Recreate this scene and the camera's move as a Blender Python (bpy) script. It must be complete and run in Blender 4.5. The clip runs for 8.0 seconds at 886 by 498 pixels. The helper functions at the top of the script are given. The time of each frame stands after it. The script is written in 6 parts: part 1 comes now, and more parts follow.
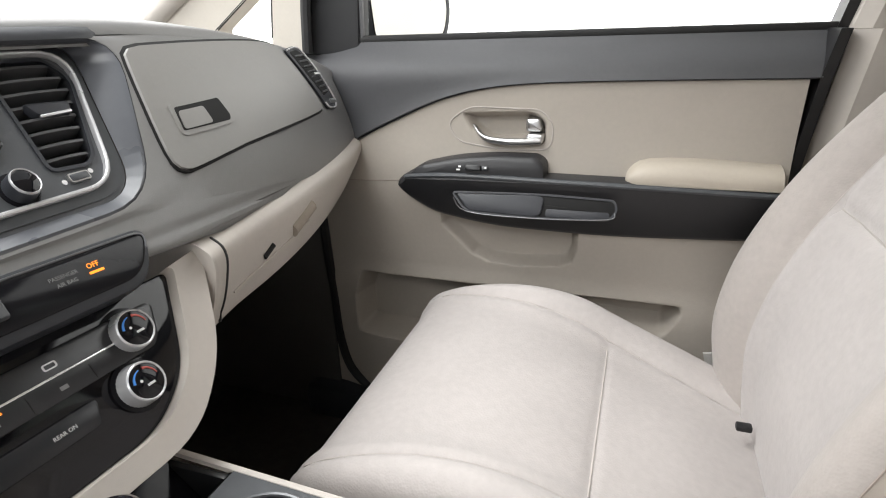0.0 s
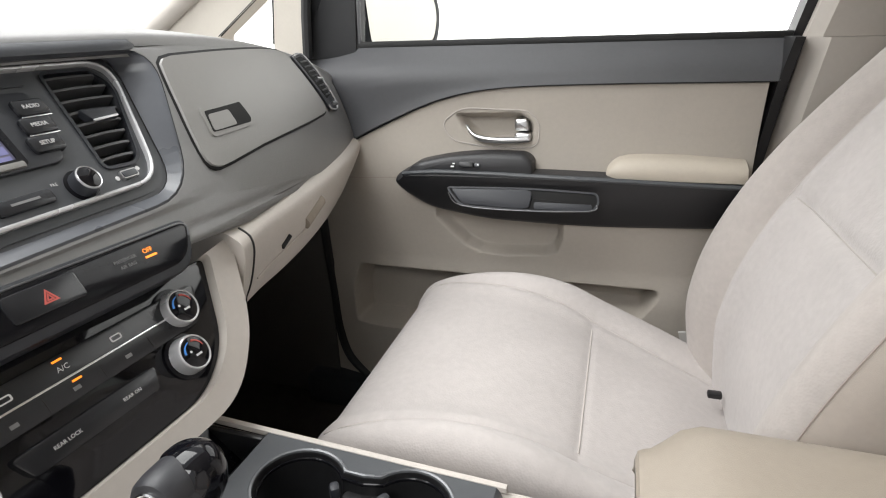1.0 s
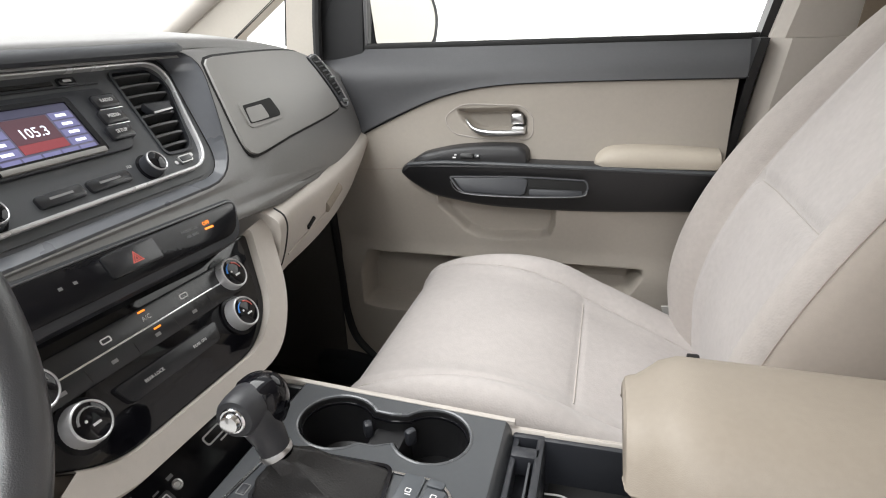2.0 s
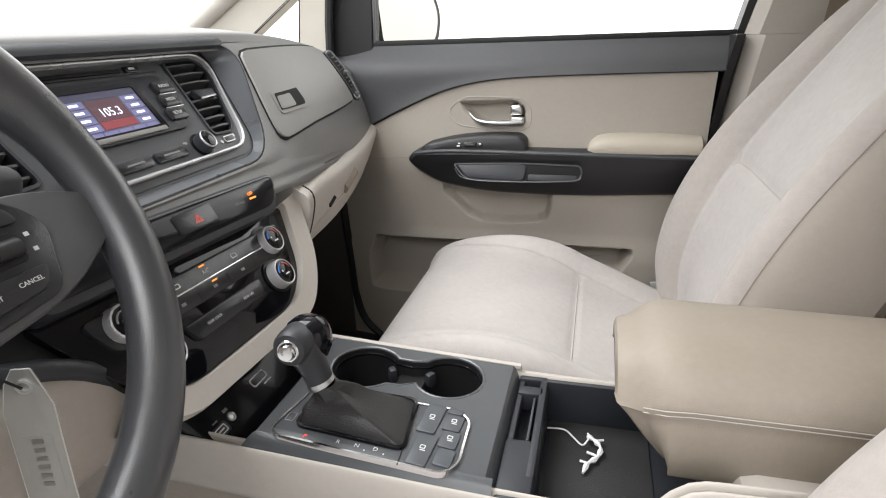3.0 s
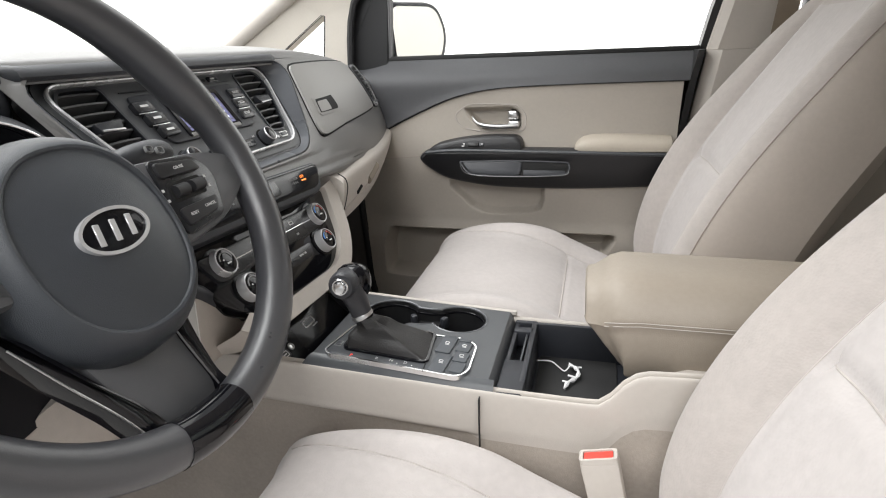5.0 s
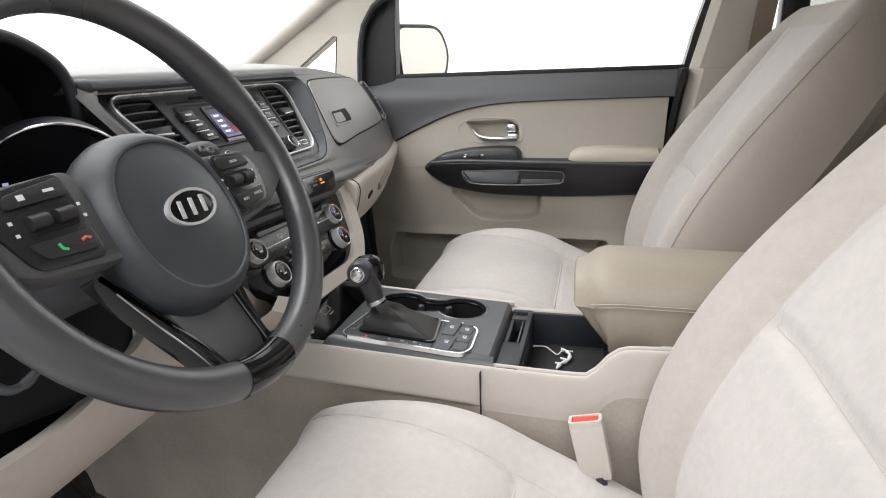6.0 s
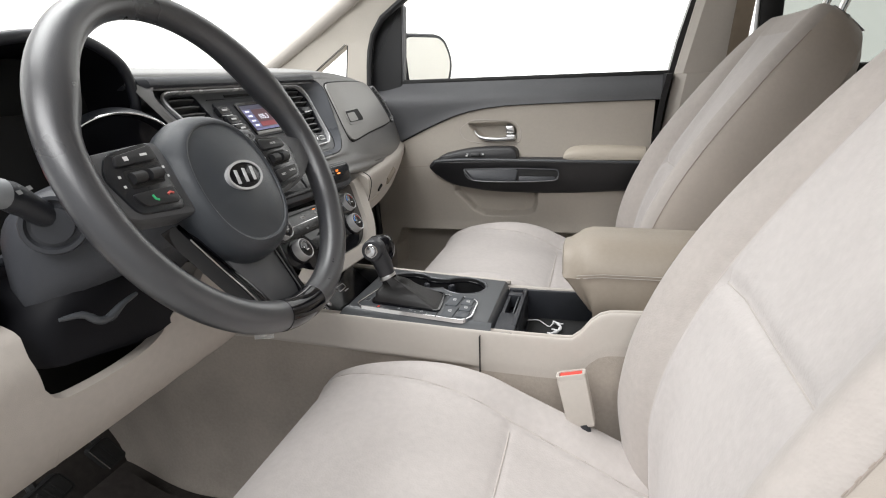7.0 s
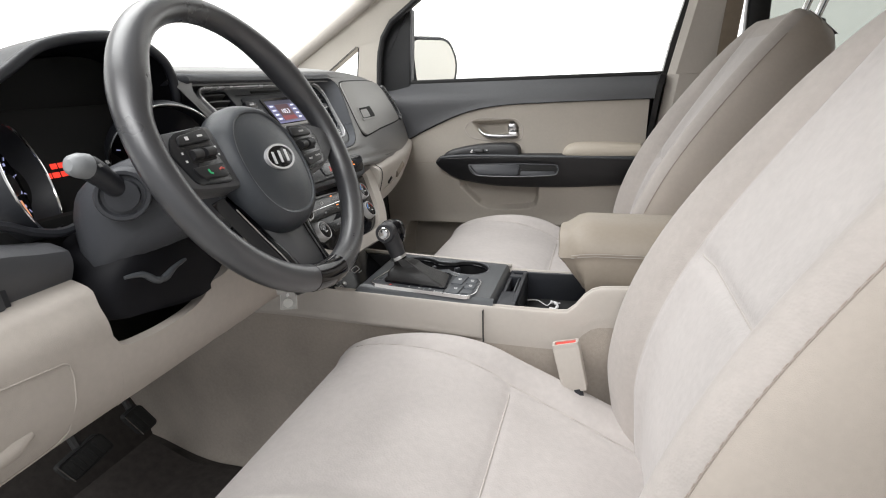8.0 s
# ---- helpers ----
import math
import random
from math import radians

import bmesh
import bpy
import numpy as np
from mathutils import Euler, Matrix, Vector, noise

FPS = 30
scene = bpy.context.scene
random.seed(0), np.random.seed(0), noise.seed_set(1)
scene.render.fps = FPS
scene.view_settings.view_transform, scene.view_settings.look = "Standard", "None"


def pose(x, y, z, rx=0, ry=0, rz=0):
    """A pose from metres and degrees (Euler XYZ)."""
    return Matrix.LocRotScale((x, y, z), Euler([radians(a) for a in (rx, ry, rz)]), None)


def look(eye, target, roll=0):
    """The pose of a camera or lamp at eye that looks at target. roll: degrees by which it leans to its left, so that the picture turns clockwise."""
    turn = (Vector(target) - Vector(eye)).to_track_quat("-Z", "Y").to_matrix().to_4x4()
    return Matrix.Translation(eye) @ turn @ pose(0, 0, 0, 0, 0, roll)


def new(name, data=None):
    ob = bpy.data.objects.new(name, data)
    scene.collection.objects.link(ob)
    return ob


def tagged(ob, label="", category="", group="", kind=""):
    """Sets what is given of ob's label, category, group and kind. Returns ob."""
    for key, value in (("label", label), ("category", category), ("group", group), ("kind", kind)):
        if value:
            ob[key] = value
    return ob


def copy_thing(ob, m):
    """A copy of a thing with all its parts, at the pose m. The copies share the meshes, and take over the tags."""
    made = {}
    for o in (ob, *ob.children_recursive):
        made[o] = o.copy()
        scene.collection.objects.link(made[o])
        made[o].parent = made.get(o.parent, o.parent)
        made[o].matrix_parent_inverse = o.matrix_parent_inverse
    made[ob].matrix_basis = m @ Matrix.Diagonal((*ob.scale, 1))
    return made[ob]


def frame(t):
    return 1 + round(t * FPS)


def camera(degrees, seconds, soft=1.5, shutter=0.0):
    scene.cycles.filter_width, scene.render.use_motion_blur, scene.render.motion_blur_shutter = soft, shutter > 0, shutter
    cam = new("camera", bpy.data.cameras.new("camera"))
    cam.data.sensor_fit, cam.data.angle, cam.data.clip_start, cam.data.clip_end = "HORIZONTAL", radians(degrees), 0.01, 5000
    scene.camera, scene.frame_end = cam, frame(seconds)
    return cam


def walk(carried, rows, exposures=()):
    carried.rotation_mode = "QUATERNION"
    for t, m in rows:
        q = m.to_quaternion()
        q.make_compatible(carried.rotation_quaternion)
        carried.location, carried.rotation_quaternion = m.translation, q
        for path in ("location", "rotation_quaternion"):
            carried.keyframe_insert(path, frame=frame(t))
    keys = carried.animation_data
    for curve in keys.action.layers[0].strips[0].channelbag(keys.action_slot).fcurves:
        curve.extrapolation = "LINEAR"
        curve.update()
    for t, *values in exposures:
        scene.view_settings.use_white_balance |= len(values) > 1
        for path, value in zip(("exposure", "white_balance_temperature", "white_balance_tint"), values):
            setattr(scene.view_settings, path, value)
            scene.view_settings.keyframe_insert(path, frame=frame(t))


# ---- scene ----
cam = camera(76.0, 8.0, soft=1.1)
PATH = [
    (0, (0.082, -0.257, 0.981), (-0.541, 1.498, 0.251), -2.0),
    (0.5, (0.083, -0.291, 0.983), (-0.507, 1.474, 0.25), -2.0),
    (1, (0.079, -0.343, 0.996), (-0.479, 1.432, 0.263), -2.0),
    (1.5, (0.079, -0.399, 1.004), (-0.459, 1.383, 0.27), -2.1),
    (3, (0.078, -0.567, 0.993), (-0.416, 1.23, 0.268), -2.2),
    (3.5, (0.093, -0.626, 0.998), (-0.4, 1.173, 0.278), -2.2),
    (4, (0.098, -0.688, 1.004), (-0.4, 1.112, 0.289), -2.4),
    (4.5, (0.106, -0.733, 1.0), (-0.394, 1.071, 0.297), -2.5),
    (6, (0.135, -0.888, 0.996), (-0.368, 0.945, 0.374), -2.3),
    (6.5, (0.148, -0.953, 0.99), (-0.359, 0.886, 0.39), -2.3),
    (7, (0.165, -1.015, 0.98), (-0.348, 0.827, 0.394), -2.3),
    (7.5, (0.179, -1.068, 0.978), (-0.34, 0.775, 0.399), -2.3),
    (8, (0.186, -1.118, 0.97), (-0.34, 0.724, 0.396), -2.2),
]
EXPOSURES = [(0, 0.55), (1.5, 0.43), (3, 0.42), (4.5, 0.37), (6, 0.28), (8, 0.125)]
walk(cam, [(t, look(eye, target, roll)) for t, eye, target, roll in PATH], EXPOSURES)

# ---- world and light ----
world = bpy.data.worlds.new("booth_light")
scene.world = world
world.use_nodes = True
bg = world.node_tree.nodes["Background"]
bg.inputs[0].default_value = (0.975, 0.985, 1.0, 1)
bg.inputs[1].default_value = 0.62


def area_lamp(name, place, target, sx, sy, watts, colour=(1, 1, 1)):
    data = bpy.data.lights.new(name, "AREA")
    data.shape, data.size, data.size_y, data.energy, data.color = "RECTANGLE", sx, sy, watts, colour
    ob = new(name, data)
    ob.matrix_world = look(place, target)
    return ob


area_lamp("booth_lamp_door", (-0.30, -2.2, 2.6), (-0.25, -0.45, 0.7), 2.6, 0.9, 52)
area_lamp("booth_lamp_overhead", (-1.45, 0.15, 3.3), (-0.1, 0.1, 0.5), 2.6, 1.8, 92)

# ---- materials ----


def material(name, colour, rough=0.5, metal=0.0, var=0.08, scale=14.0, bump=0.0, bump_scale=900.0, coat=0.0, sheen=0.0, stain=0.0, spec=0.5):
    m = bpy.data.materials.new(name)
    m.use_nodes = True
    nt = m.node_tree
    p = nt.nodes["Principled BSDF"]
    p.inputs["Roughness"].default_value = rough
    p.inputs["Metallic"].default_value = metal
    p.inputs["Specular IOR Level"].default_value = spec
    p.inputs["Coat Weight"].default_value = coat
    p.inputs["Coat Roughness"].default_value = 0.04
    p.inputs["Sheen Weight"].default_value = sheen
    tc = nt.nodes.new("ShaderNodeTexCoord")
    big = nt.nodes.new("ShaderNodeTexNoise")
    big.inputs["Scale"].default_value = scale
    big.inputs["Detail"].default_value = 4
    fine = nt.nodes.new("ShaderNodeTexNoise")
    fine.inputs["Scale"].default_value = scale * 18
    fine.inputs["Detail"].default_value = 2
    nt.links.new(tc.outputs["Object"], big.inputs["Vector"])
    nt.links.new(tc.outputs["Object"], fine.inputs["Vector"])
    add = nt.nodes.new("ShaderNodeMix")
    add.inputs["Factor"].default_value = 0.35
    nt.links.new(big.outputs["Fac"], add.inputs["A"])
    nt.links.new(fine.outputs["Fac"], add.inputs["B"])
    ramp = nt.nodes.new("ShaderNodeMapRange")
    ramp.inputs["From Min"].default_value, ramp.inputs["From Max"].default_value = 0.3, 0.7
    ramp.inputs["To Min"].default_value, ramp.inputs["To Max"].default_value = 1 - var - stain, 1 + var
    nt.links.new(add.outputs["Result"], ramp.inputs["Value"])
    mul = nt.nodes.new("ShaderNodeVectorMath")
    mul.operation = "SCALE"
    mul.inputs[0].default_value = colour
    nt.links.new(ramp.outputs["Result"], mul.inputs["Scale"])
    nt.links.new(mul.outputs["Vector"], p.inputs["Base Color"])
    rr = nt.nodes.new("ShaderNodeMapRange")
    rr.inputs["To Min"].default_value, rr.inputs["To Max"].default_value = max(0.0, rough - 0.06), min(1.0, rough + 0.06)
    nt.links.new(big.outputs["Fac"], rr.inputs["Value"])
    nt.links.new(rr.outputs["Result"], p.inputs["Roughness"])
    if bump:
        grain = nt.nodes.new("ShaderNodeTexNoise")
        grain.inputs["Scale"].default_value = bump_scale
        grain.inputs["Detail"].default_value = 2
        nt.links.new(tc.outputs["Object"], grain.inputs["Vector"])
        b = nt.nodes.new("ShaderNodeBump")
        b.inputs["Strength"].default_value = bump
        b.inputs["Distance"].default_value = 0.001
        nt.links.new(grain.outputs["Fac"], b.inputs["Height"])
        nt.links.new(b.outputs["Normal"], p.inputs["Normal"])
    return m


def glowing(name, colour, strength):
    m = material(name, colour, 0.3)
    p = m.node_tree.nodes["Principled BSDF"]
    p.inputs["Emission Color"].default_value = (*colour, 1)
    p.inputs["Emission Strength"].default_value = strength
    return m


def fabric(name, colour, weave=340.0):
    """Woven seat cloth: a fine weave, soft sheen and faint soiling."""
    m = material(name, colour, 0.9, 0, 0.05, 5.0, sheen=0.25, stain=0.09)
    nt = m.node_tree
    p = nt.nodes["Principled BSDF"]
    tc = nt.nodes.new("ShaderNodeTexCoord")
    vor = nt.nodes.new("ShaderNodeTexVoronoi")
    vor.inputs["Scale"].default_value = weave
    nt.links.new(tc.outputs["Object"], vor.inputs["Vector"])
    b = nt.nodes.new("ShaderNodeBump")
    b.inputs["Strength"].default_value = 0.22
    b.inputs["Distance"].default_value = 0.0012
    nt.links.new(vor.outputs["Distance"], b.inputs["Height"])
    big = nt.nodes.new("ShaderNodeTexNoise")
    big.inputs["Scale"].default_value = 16
    big.inputs["Detail"].default_value = 3
    nt.links.new(tc.outputs["Object"], big.inputs["Vector"])
    b2 = nt.nodes.new("ShaderNodeBump")
    b2.inputs["Strength"].default_value = 0.12
    b2.inputs["Distance"].default_value = 0.012
    nt.links.new(big.outputs["Fac"], b2.inputs["Height"])
    nt.links.new(b.outputs["Normal"], b2.inputs["Normal"])
    nt.links.new(b2.outputs["Normal"], p.inputs["Normal"])
    return m


def clear(name, tint=(1, 1, 1), gloss=0.05):
    m = bpy.data.materials.new(name)
    m.use_nodes = True
    nt = m.node_tree
    nt.nodes.remove(nt.nodes["Principled BSDF"])
    a, g, mix = nt.nodes.new("ShaderNodeBsdfTransparent"), nt.nodes.new("ShaderNodeBsdfGlossy"), nt.nodes.new("ShaderNodeMixShader")
    a.inputs["Color"].default_value = (*tint, 1)
    g.inputs["Roughness"].default_value = 0.02
    mix.inputs[0].default_value = gloss
    nt.links.new(a.outputs[0], mix.inputs[1])
    nt.links.new(g.outputs[0], mix.inputs[2])
    nt.links.new(mix.outputs[0], nt.nodes["Material Output"].inputs["Surface"])
    return m


DASH = material("dash_plastic", (0.195, 0.193, 0.190), 0.38, 0, 0.06, 9, 0.3, 1400, spec=0.8)
DASH_LID = material("lid_plastic", (0.235, 0.229, 0.217), 0.42, 0, 0.05, 9, 0.3, 1400, spec=0.8)
BAND = material("satin_band", (0.105, 0.111, 0.124), 0.28, 0.0, 0.05, 9, 0.1, 1400)
DARK = material("dark_plastic", (0.026, 0.028, 0.034), 0.42, 0, 0.1, 12, 0.25, 1500)
DOOR_DARK = material("door_plastic", (0.072, 0.073, 0.078), 0.5, 0, 0.08, 9, 0.4, 1300)
ARM_DARK = material("armrest_plastic", (0.022, 0.022, 0.024), 0.38, 0, 0.1, 9, 0.3, 1500)
BLACK = material("black_trim", (0.012, 0.012, 0.013), 0.4, 0, 0.1, 20)
GLOSS = material("piano_black", (0.005, 0.005, 0.007), 0.05, 0, 0.1, 20, spec=0.4)
CREAM = material("cream_plastic", (0.54, 0.50, 0.455), 0.55, 0, 0.035, 7, 0.35, 1300, stain=0.02)
CREAM_DOOR = material("door_vinyl", (0.425, 0.387, 0.338), 0.6, 0, 0.04, 7, 0.45, 1100, stain=0.02)
LEATHER = material("armrest_leather", (0.325, 0.282, 0.232), 0.5, 0, 0.05, 8, 0.25, 1100, stain=0.03)
CLOTH = fabric("seat_cloth", (0.520, 0.484, 0.466))
CLOTH_IN = fabric("seat_centre_cloth", (0.540, 0.506, 0.490), 260)
BOLSTER = fabric("seat_bolster_cloth", (0.485, 0.443, 0.415))
ELBOW = material("elbow_vinyl", (0.48, 0.43, 0.36), 0.55, 0, 0.05, 8, 0.25, 1100)
SEAM = material("seam_thread", (0.49, 0.455, 0.425), 0.85)
CHROME = material("chrome", (0.82, 0.82, 0.83), 0.12, 1.0, 0.03)
SATIN = material("satin_chrome", (0.62, 0.62, 0.62), 0.3, 1.0, 0.05)
WHEEL = material("wheel_urethane", (0.048, 0.049, 0.054), 0.29, 0, 0.08, 11, 0.2, 1200, spec=1.0)
HUB = material("hub_plastic", (0.041, 0.046, 0.054), 0.36, 0, 0.08, 11, 0.3, 1400)
CARPET = material("carpet", (0.040, 0.034, 0.031), 0.95, 0, 0.35, 60, 0.9, 500)
CARPET_BEIGE = material("kick_panel", (0.33, 0.285, 0.235), 0.8, 0, 0.08, 8, 0.5, 700, stain=0.05)
RUBBER = material("rubber", (0.02, 0.02, 0.02), 0.7, 0, 0.15, 30, 0.5, 800)
MARK = material("white_marking", (0.72, 0.72, 0.72), 0.5)
HEADLINER = material("headliner", (0.58, 0.54, 0.48), 0.9, 0, 0.04, 10, 0.5, 900)
BODY = material("body_paint", (0.10, 0.10, 0.105), 0.25, 0.3, 0.05, 5, coat=0.6)
WHITE = material("booth_white", (0.86, 0.85, 0.82), 0.8, 0, 0.02, 1.5)
BOOTH_FLOOR = material("booth_concrete", (0.42, 0.41, 0.39), 0.5, 0, 0.1, 1.2)
GLASS = clear("window_glass", (0.98, 0.985, 0.98), 0.03)
MIRROR = material("mirror_glass", (0.93, 0.92, 0.88), 0.02, 1.0, 0.0)
AMBER = glowing("amber_lamp", (1.0, 0.25, 0.015), 1.15)
RED_LIT = glowing("red_lamp", (0.9, 0.05, 0.03), 0.9)
WHITE_LIT = glowing("white_lamp", (0.85, 0.88, 1.0), 0.8)
BLUE_LIT = glowing("gauge_light", (0.48, 0.50, 0.85), 0.55)

LEVER_GREY = material("lever_plastic", (0.040, 0.041, 0.046), 0.42, 0, 0.08, 14, 0.2, 1500)
DARK_SATIN = material("satin_dark", (0.064, 0.069, 0.075), 0.32, 0, 0.08, 10, 0.12, 1500)
BOOT = material("boot_leather", (0.018, 0.017, 0.017), 0.42, 0, 0.15, 25, 0.6, 500)
KEY = material("switch_keys", (0.070, 0.077, 0.086), 0.4, 0, 0.05, 20)
KEY_DARK = material("dark_keys", (0.018, 0.019, 0.022), 0.24, 0, 0.08, 20, 0.05, 1500, spec=0.5)
GLOSS_SOFT = material("soft_gloss", (0.008, 0.008, 0.010), 0.12, 0, 0.1, 14, spec=0.22)
# Near-black for joints and cluster plates, and for shade painted into slots and recesses.
VOID = material("shade_black", (0.006, 0.006, 0.006), 0.8)
BLADE = material("vent_blade", (0.070, 0.071, 0.074), 0.36, 0, 0.08, 20)
SCREEN_BG = glowing("screen_base", (0.12, 0.115, 0.17), 0.30)
SCREEN_DARK = glowing("screen_dark", (0.05, 0.05, 0.09), 0.4)
SCREEN_WINE = glowing("screen_wine", (0.10, 0.045, 0.06), 0.30)
SCREEN_RED = glowing("screen_red", (0.24, 0.045, 0.055), 0.34)
SCREEN_LILAC = glowing("screen_lilac", (0.17, 0.17, 0.33), 0.30)
RED_MARK = material("red_marking", (0.60, 0.12, 0.10), 0.5)
BLUE_MARK = material("blue_marking", (0.06, 0.25, 0.70), 0.5)
GREEN_MARK = material("green_marking", (0.05, 0.55, 0.22), 0.5)
MARK_DIM = material("dim_marking", (0.22, 0.22, 0.22), 0.5)
RED_PLASTIC = material("red_plastic", (0.75, 0.07, 0.05), 0.35, 0, 0.05, 20)
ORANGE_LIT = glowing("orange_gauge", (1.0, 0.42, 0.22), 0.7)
SATIN_DARK = material("smoked_satin", (0.16, 0.16, 0.165), 0.3, 0.6, 0.06, 20)
STALK_GREY = material("stalk_tip_plastic", (0.27, 0.28, 0.29), 0.35, 0, 0.05, 20)
KEY_DARK2 = material("pad_keys", (0.020, 0.020, 0.022), 0.42, 0, 0.08, 20, 0.1, 1500)
SHROUD = material("shroud_plastic", (0.062, 0.065, 0.073), 0.48, 0, 0.08, 11, 0.3, 1400, spec=0.3)
MARK_FAINT = material("faint_marking", (0.075, 0.075, 0.08), 0.5)
AUDIO_GREY = material("audio_plastic", (0.070, 0.074, 0.080), 0.4, 0, 0.06, 14, 0.2, 1500)
SILVER = material("silver_paint", (0.66, 0.66, 0.67), 0.26, 0.45, 0.04, 20)
STITCH = material("stitch_thread", (0.36, 0.31, 0.27), 0.85)
SAIL_GREY = material("sail_plastic", (0.019, 0.0195, 0.021), 0.5, 0, 0.06, 12, 0.4, 1300)
VINYL = material("seat_side_vinyl", (0.490, 0.435, 0.385), 0.55, 0, 0.05, 8, 0.3, 1200, stain=0.03)
KICK_GREY = material("kick_plastic", (0.075, 0.070, 0.066), 0.6, 0, 0.08, 9, 0.4, 1200)
TUNNEL = material("tunnel_carpet", (0.43, 0.38, 0.33), 0.9, 0, 0.10, 9, 0.6, 600, stain=0.06)
RIM_GREY = material("rim_satin", (0.135, 0.140, 0.148), 0.26, 0.2, 0.05, 20)
RAIL_TAUPE = material("rail_plastic", (0.30, 0.275, 0.25), 0.5, 0, 0.05, 12, 0.3, 1300)
KNEE = material("knee_plastic", (0.465, 0.422, 0.380), 0.58, 0, 0.05, 6, 0.35, 1300, stain=0.05)
HOOD_BLACK = material("hood_black", (0.007, 0.007, 0.009), 0.55, 0, 0.1, 20, spec=0.15)
SPOKE_GREY = material("spoke_satin", (0.085, 0.087, 0.092), 0.42, 0, 0.05, 12, 0.2, 1500)
SWITCH_GREY = material("switch_panel_plastic", (0.072, 0.074, 0.080), 0.48, 0, 0.06, 9, 0.3, 1400)
TAG_PAPER = material("tag_paper", (0.66, 0.66, 0.64), 0.7, 0, 0.05, 30)
SLEEVE = material("clear_sleeve", (0.66, 0.66, 0.64), 0.18, 0, 0.03, 20)
SLEEVE.node_tree.nodes["Principled BSDF"].inputs["Alpha"].default_value = 0.42

# ---- building helpers ----


def thing(name, label, category, group="", place=(0, 0, 0), kind=""):
    ob = new(name)
    ob.location = place
    return tagged(ob, label, category, group, kind)


def part(name, bm, mat, parent=None, label="", smooth=True, place=None):
    """Links a bmesh in world coordinates as one mesh object under its thing."""
    me = bpy.data.meshes.new(name)
    bmesh.ops.recalc_face_normals(bm, faces=bm.faces)
    bm.to_mesh(me)
    bm.free()
    if smooth:
        me.polygons.foreach_set("use_smooth", [True] * len(me.polygons))
        me.set_sharp_from_angle(angle=radians(38))
    for one in mat if isinstance(mat, (list, tuple)) else (mat,):
        me.materials.append(one)
    ob = new(name, me)
    if parent is not None:
        ob.parent = parent
        top = parent
        shift = Vector((0, 0, 0))
        while top is not None:
            shift += top.location
            top = top.parent
        ob.location = -shift
    if label:
        ob["label"] = label
    return ob


def axes(origin, u, v):
    """A frame whose third axis is u x v."""
    u, v = Vector(u).normalized(), Vector(v).normalized()
    w = u.cross(v)
    return Matrix(((u.x, v.x, w.x, origin[0]), (u.y, v.y, w.y, origin[1]), (u.z, v.z, w.z, origin[2]), (0, 0, 0, 1)))


WORLD = Matrix.Identity(4)
STACK = axes((-0.385, 0, 0.82), (0, 1, 0), (-0.521, 0, 0.854))
AW = axes((-0.390, 0, 0.8194), (0, 1, 0), (-0.605, 0, 0.796)) @ Matrix.Diagonal((1, 1.08, 1, 1))
DOOR = axes((0, 0.775, 0), (1, 0, 0), (0, 0, 1))


def box(m, c, s, r=0.003, seg=2):
    bm = bmesh.new()
    bmesh.ops.create_cube(bm, size=1)
    for v in bm.verts:
        v.co = Vector((c[i] + v.co[i] * s[i] for i in range(3)))
    if r > 0:
        bmesh.ops.bevel(bm, geom=bm.edges[:], offset=min(r, min(s) * 0.45), segments=seg, profile=0.5, affect="EDGES")
    bm.transform(m)
    return bm


def rrect(cx, cy, w, h, r, n=5):
    pts = []
    r = min(r, w / 2 - 1e-4, h / 2 - 1e-4)
    for k, (sx, sy) in enumerate(((1, 1), (-1, 1), (-1, -1), (1, -1))):
        for i in range(n + 1):
            a = math.pi / 2 * (k + i / n)
            pts.append((cx + sx * (w / 2 - r) + r * math.cos(a), cy + sy * (h / 2 - r) + r * math.sin(a)))
    return pts


def oval(cx, cy, rx, ry, n=28, p=2.0):
    out = []
    for i in range(n):
        a = 2 * math.pi * i / n
        c, s = math.cos(a), math.sin(a)
        out.append((cx + rx * math.copysign(abs(c) ** (2 / p), c), cy + ry * math.copysign(abs(s) ** (2 / p), s)))
    return out


def smooth_poly(pts, n=4, closed=True):
    """Catmull-Rom through the points."""
    out = []
    k = len(pts)
    for i in range(k if closed else k - 1):
        p = [Vector(pts[(i + j - 1) % k]) if closed else Vector(pts[max(0, min(k - 1, i + j - 1))]) for j in range(4)]
        for s in range(n):
            t = s / n
            out.append(0.5 * (2 * p[1] + (p[2] - p[0]) * t + (2 * p[0] - 5 * p[1] + 4 * p[2] - p[3]) * t * t + (3 * p[1] - p[0] - 3 * p[2] + p[3]) * t ** 3))
    if not closed:
        out.append(Vector(pts[-1]))
    return [tuple(o) for o in out]


def loft(rings, closed=True, cap=True, m=None):
    bm = bmesh.new()
    rows = [[bm.verts.new(p) for p in ring] for ring in rings]
    for a, b in zip(rows, rows[1:]):
        k = len(a)
        for i in range(k if closed else k - 1):
            j = (i + 1) % k
            bm.faces.new((a[i], a[j], b[j], b[i]))
    if cap and closed:
        bm.faces.new(rows[0])
        bm.faces.new(rows[-1])
    if m is not None:
        bm.transform(m)
    return bm


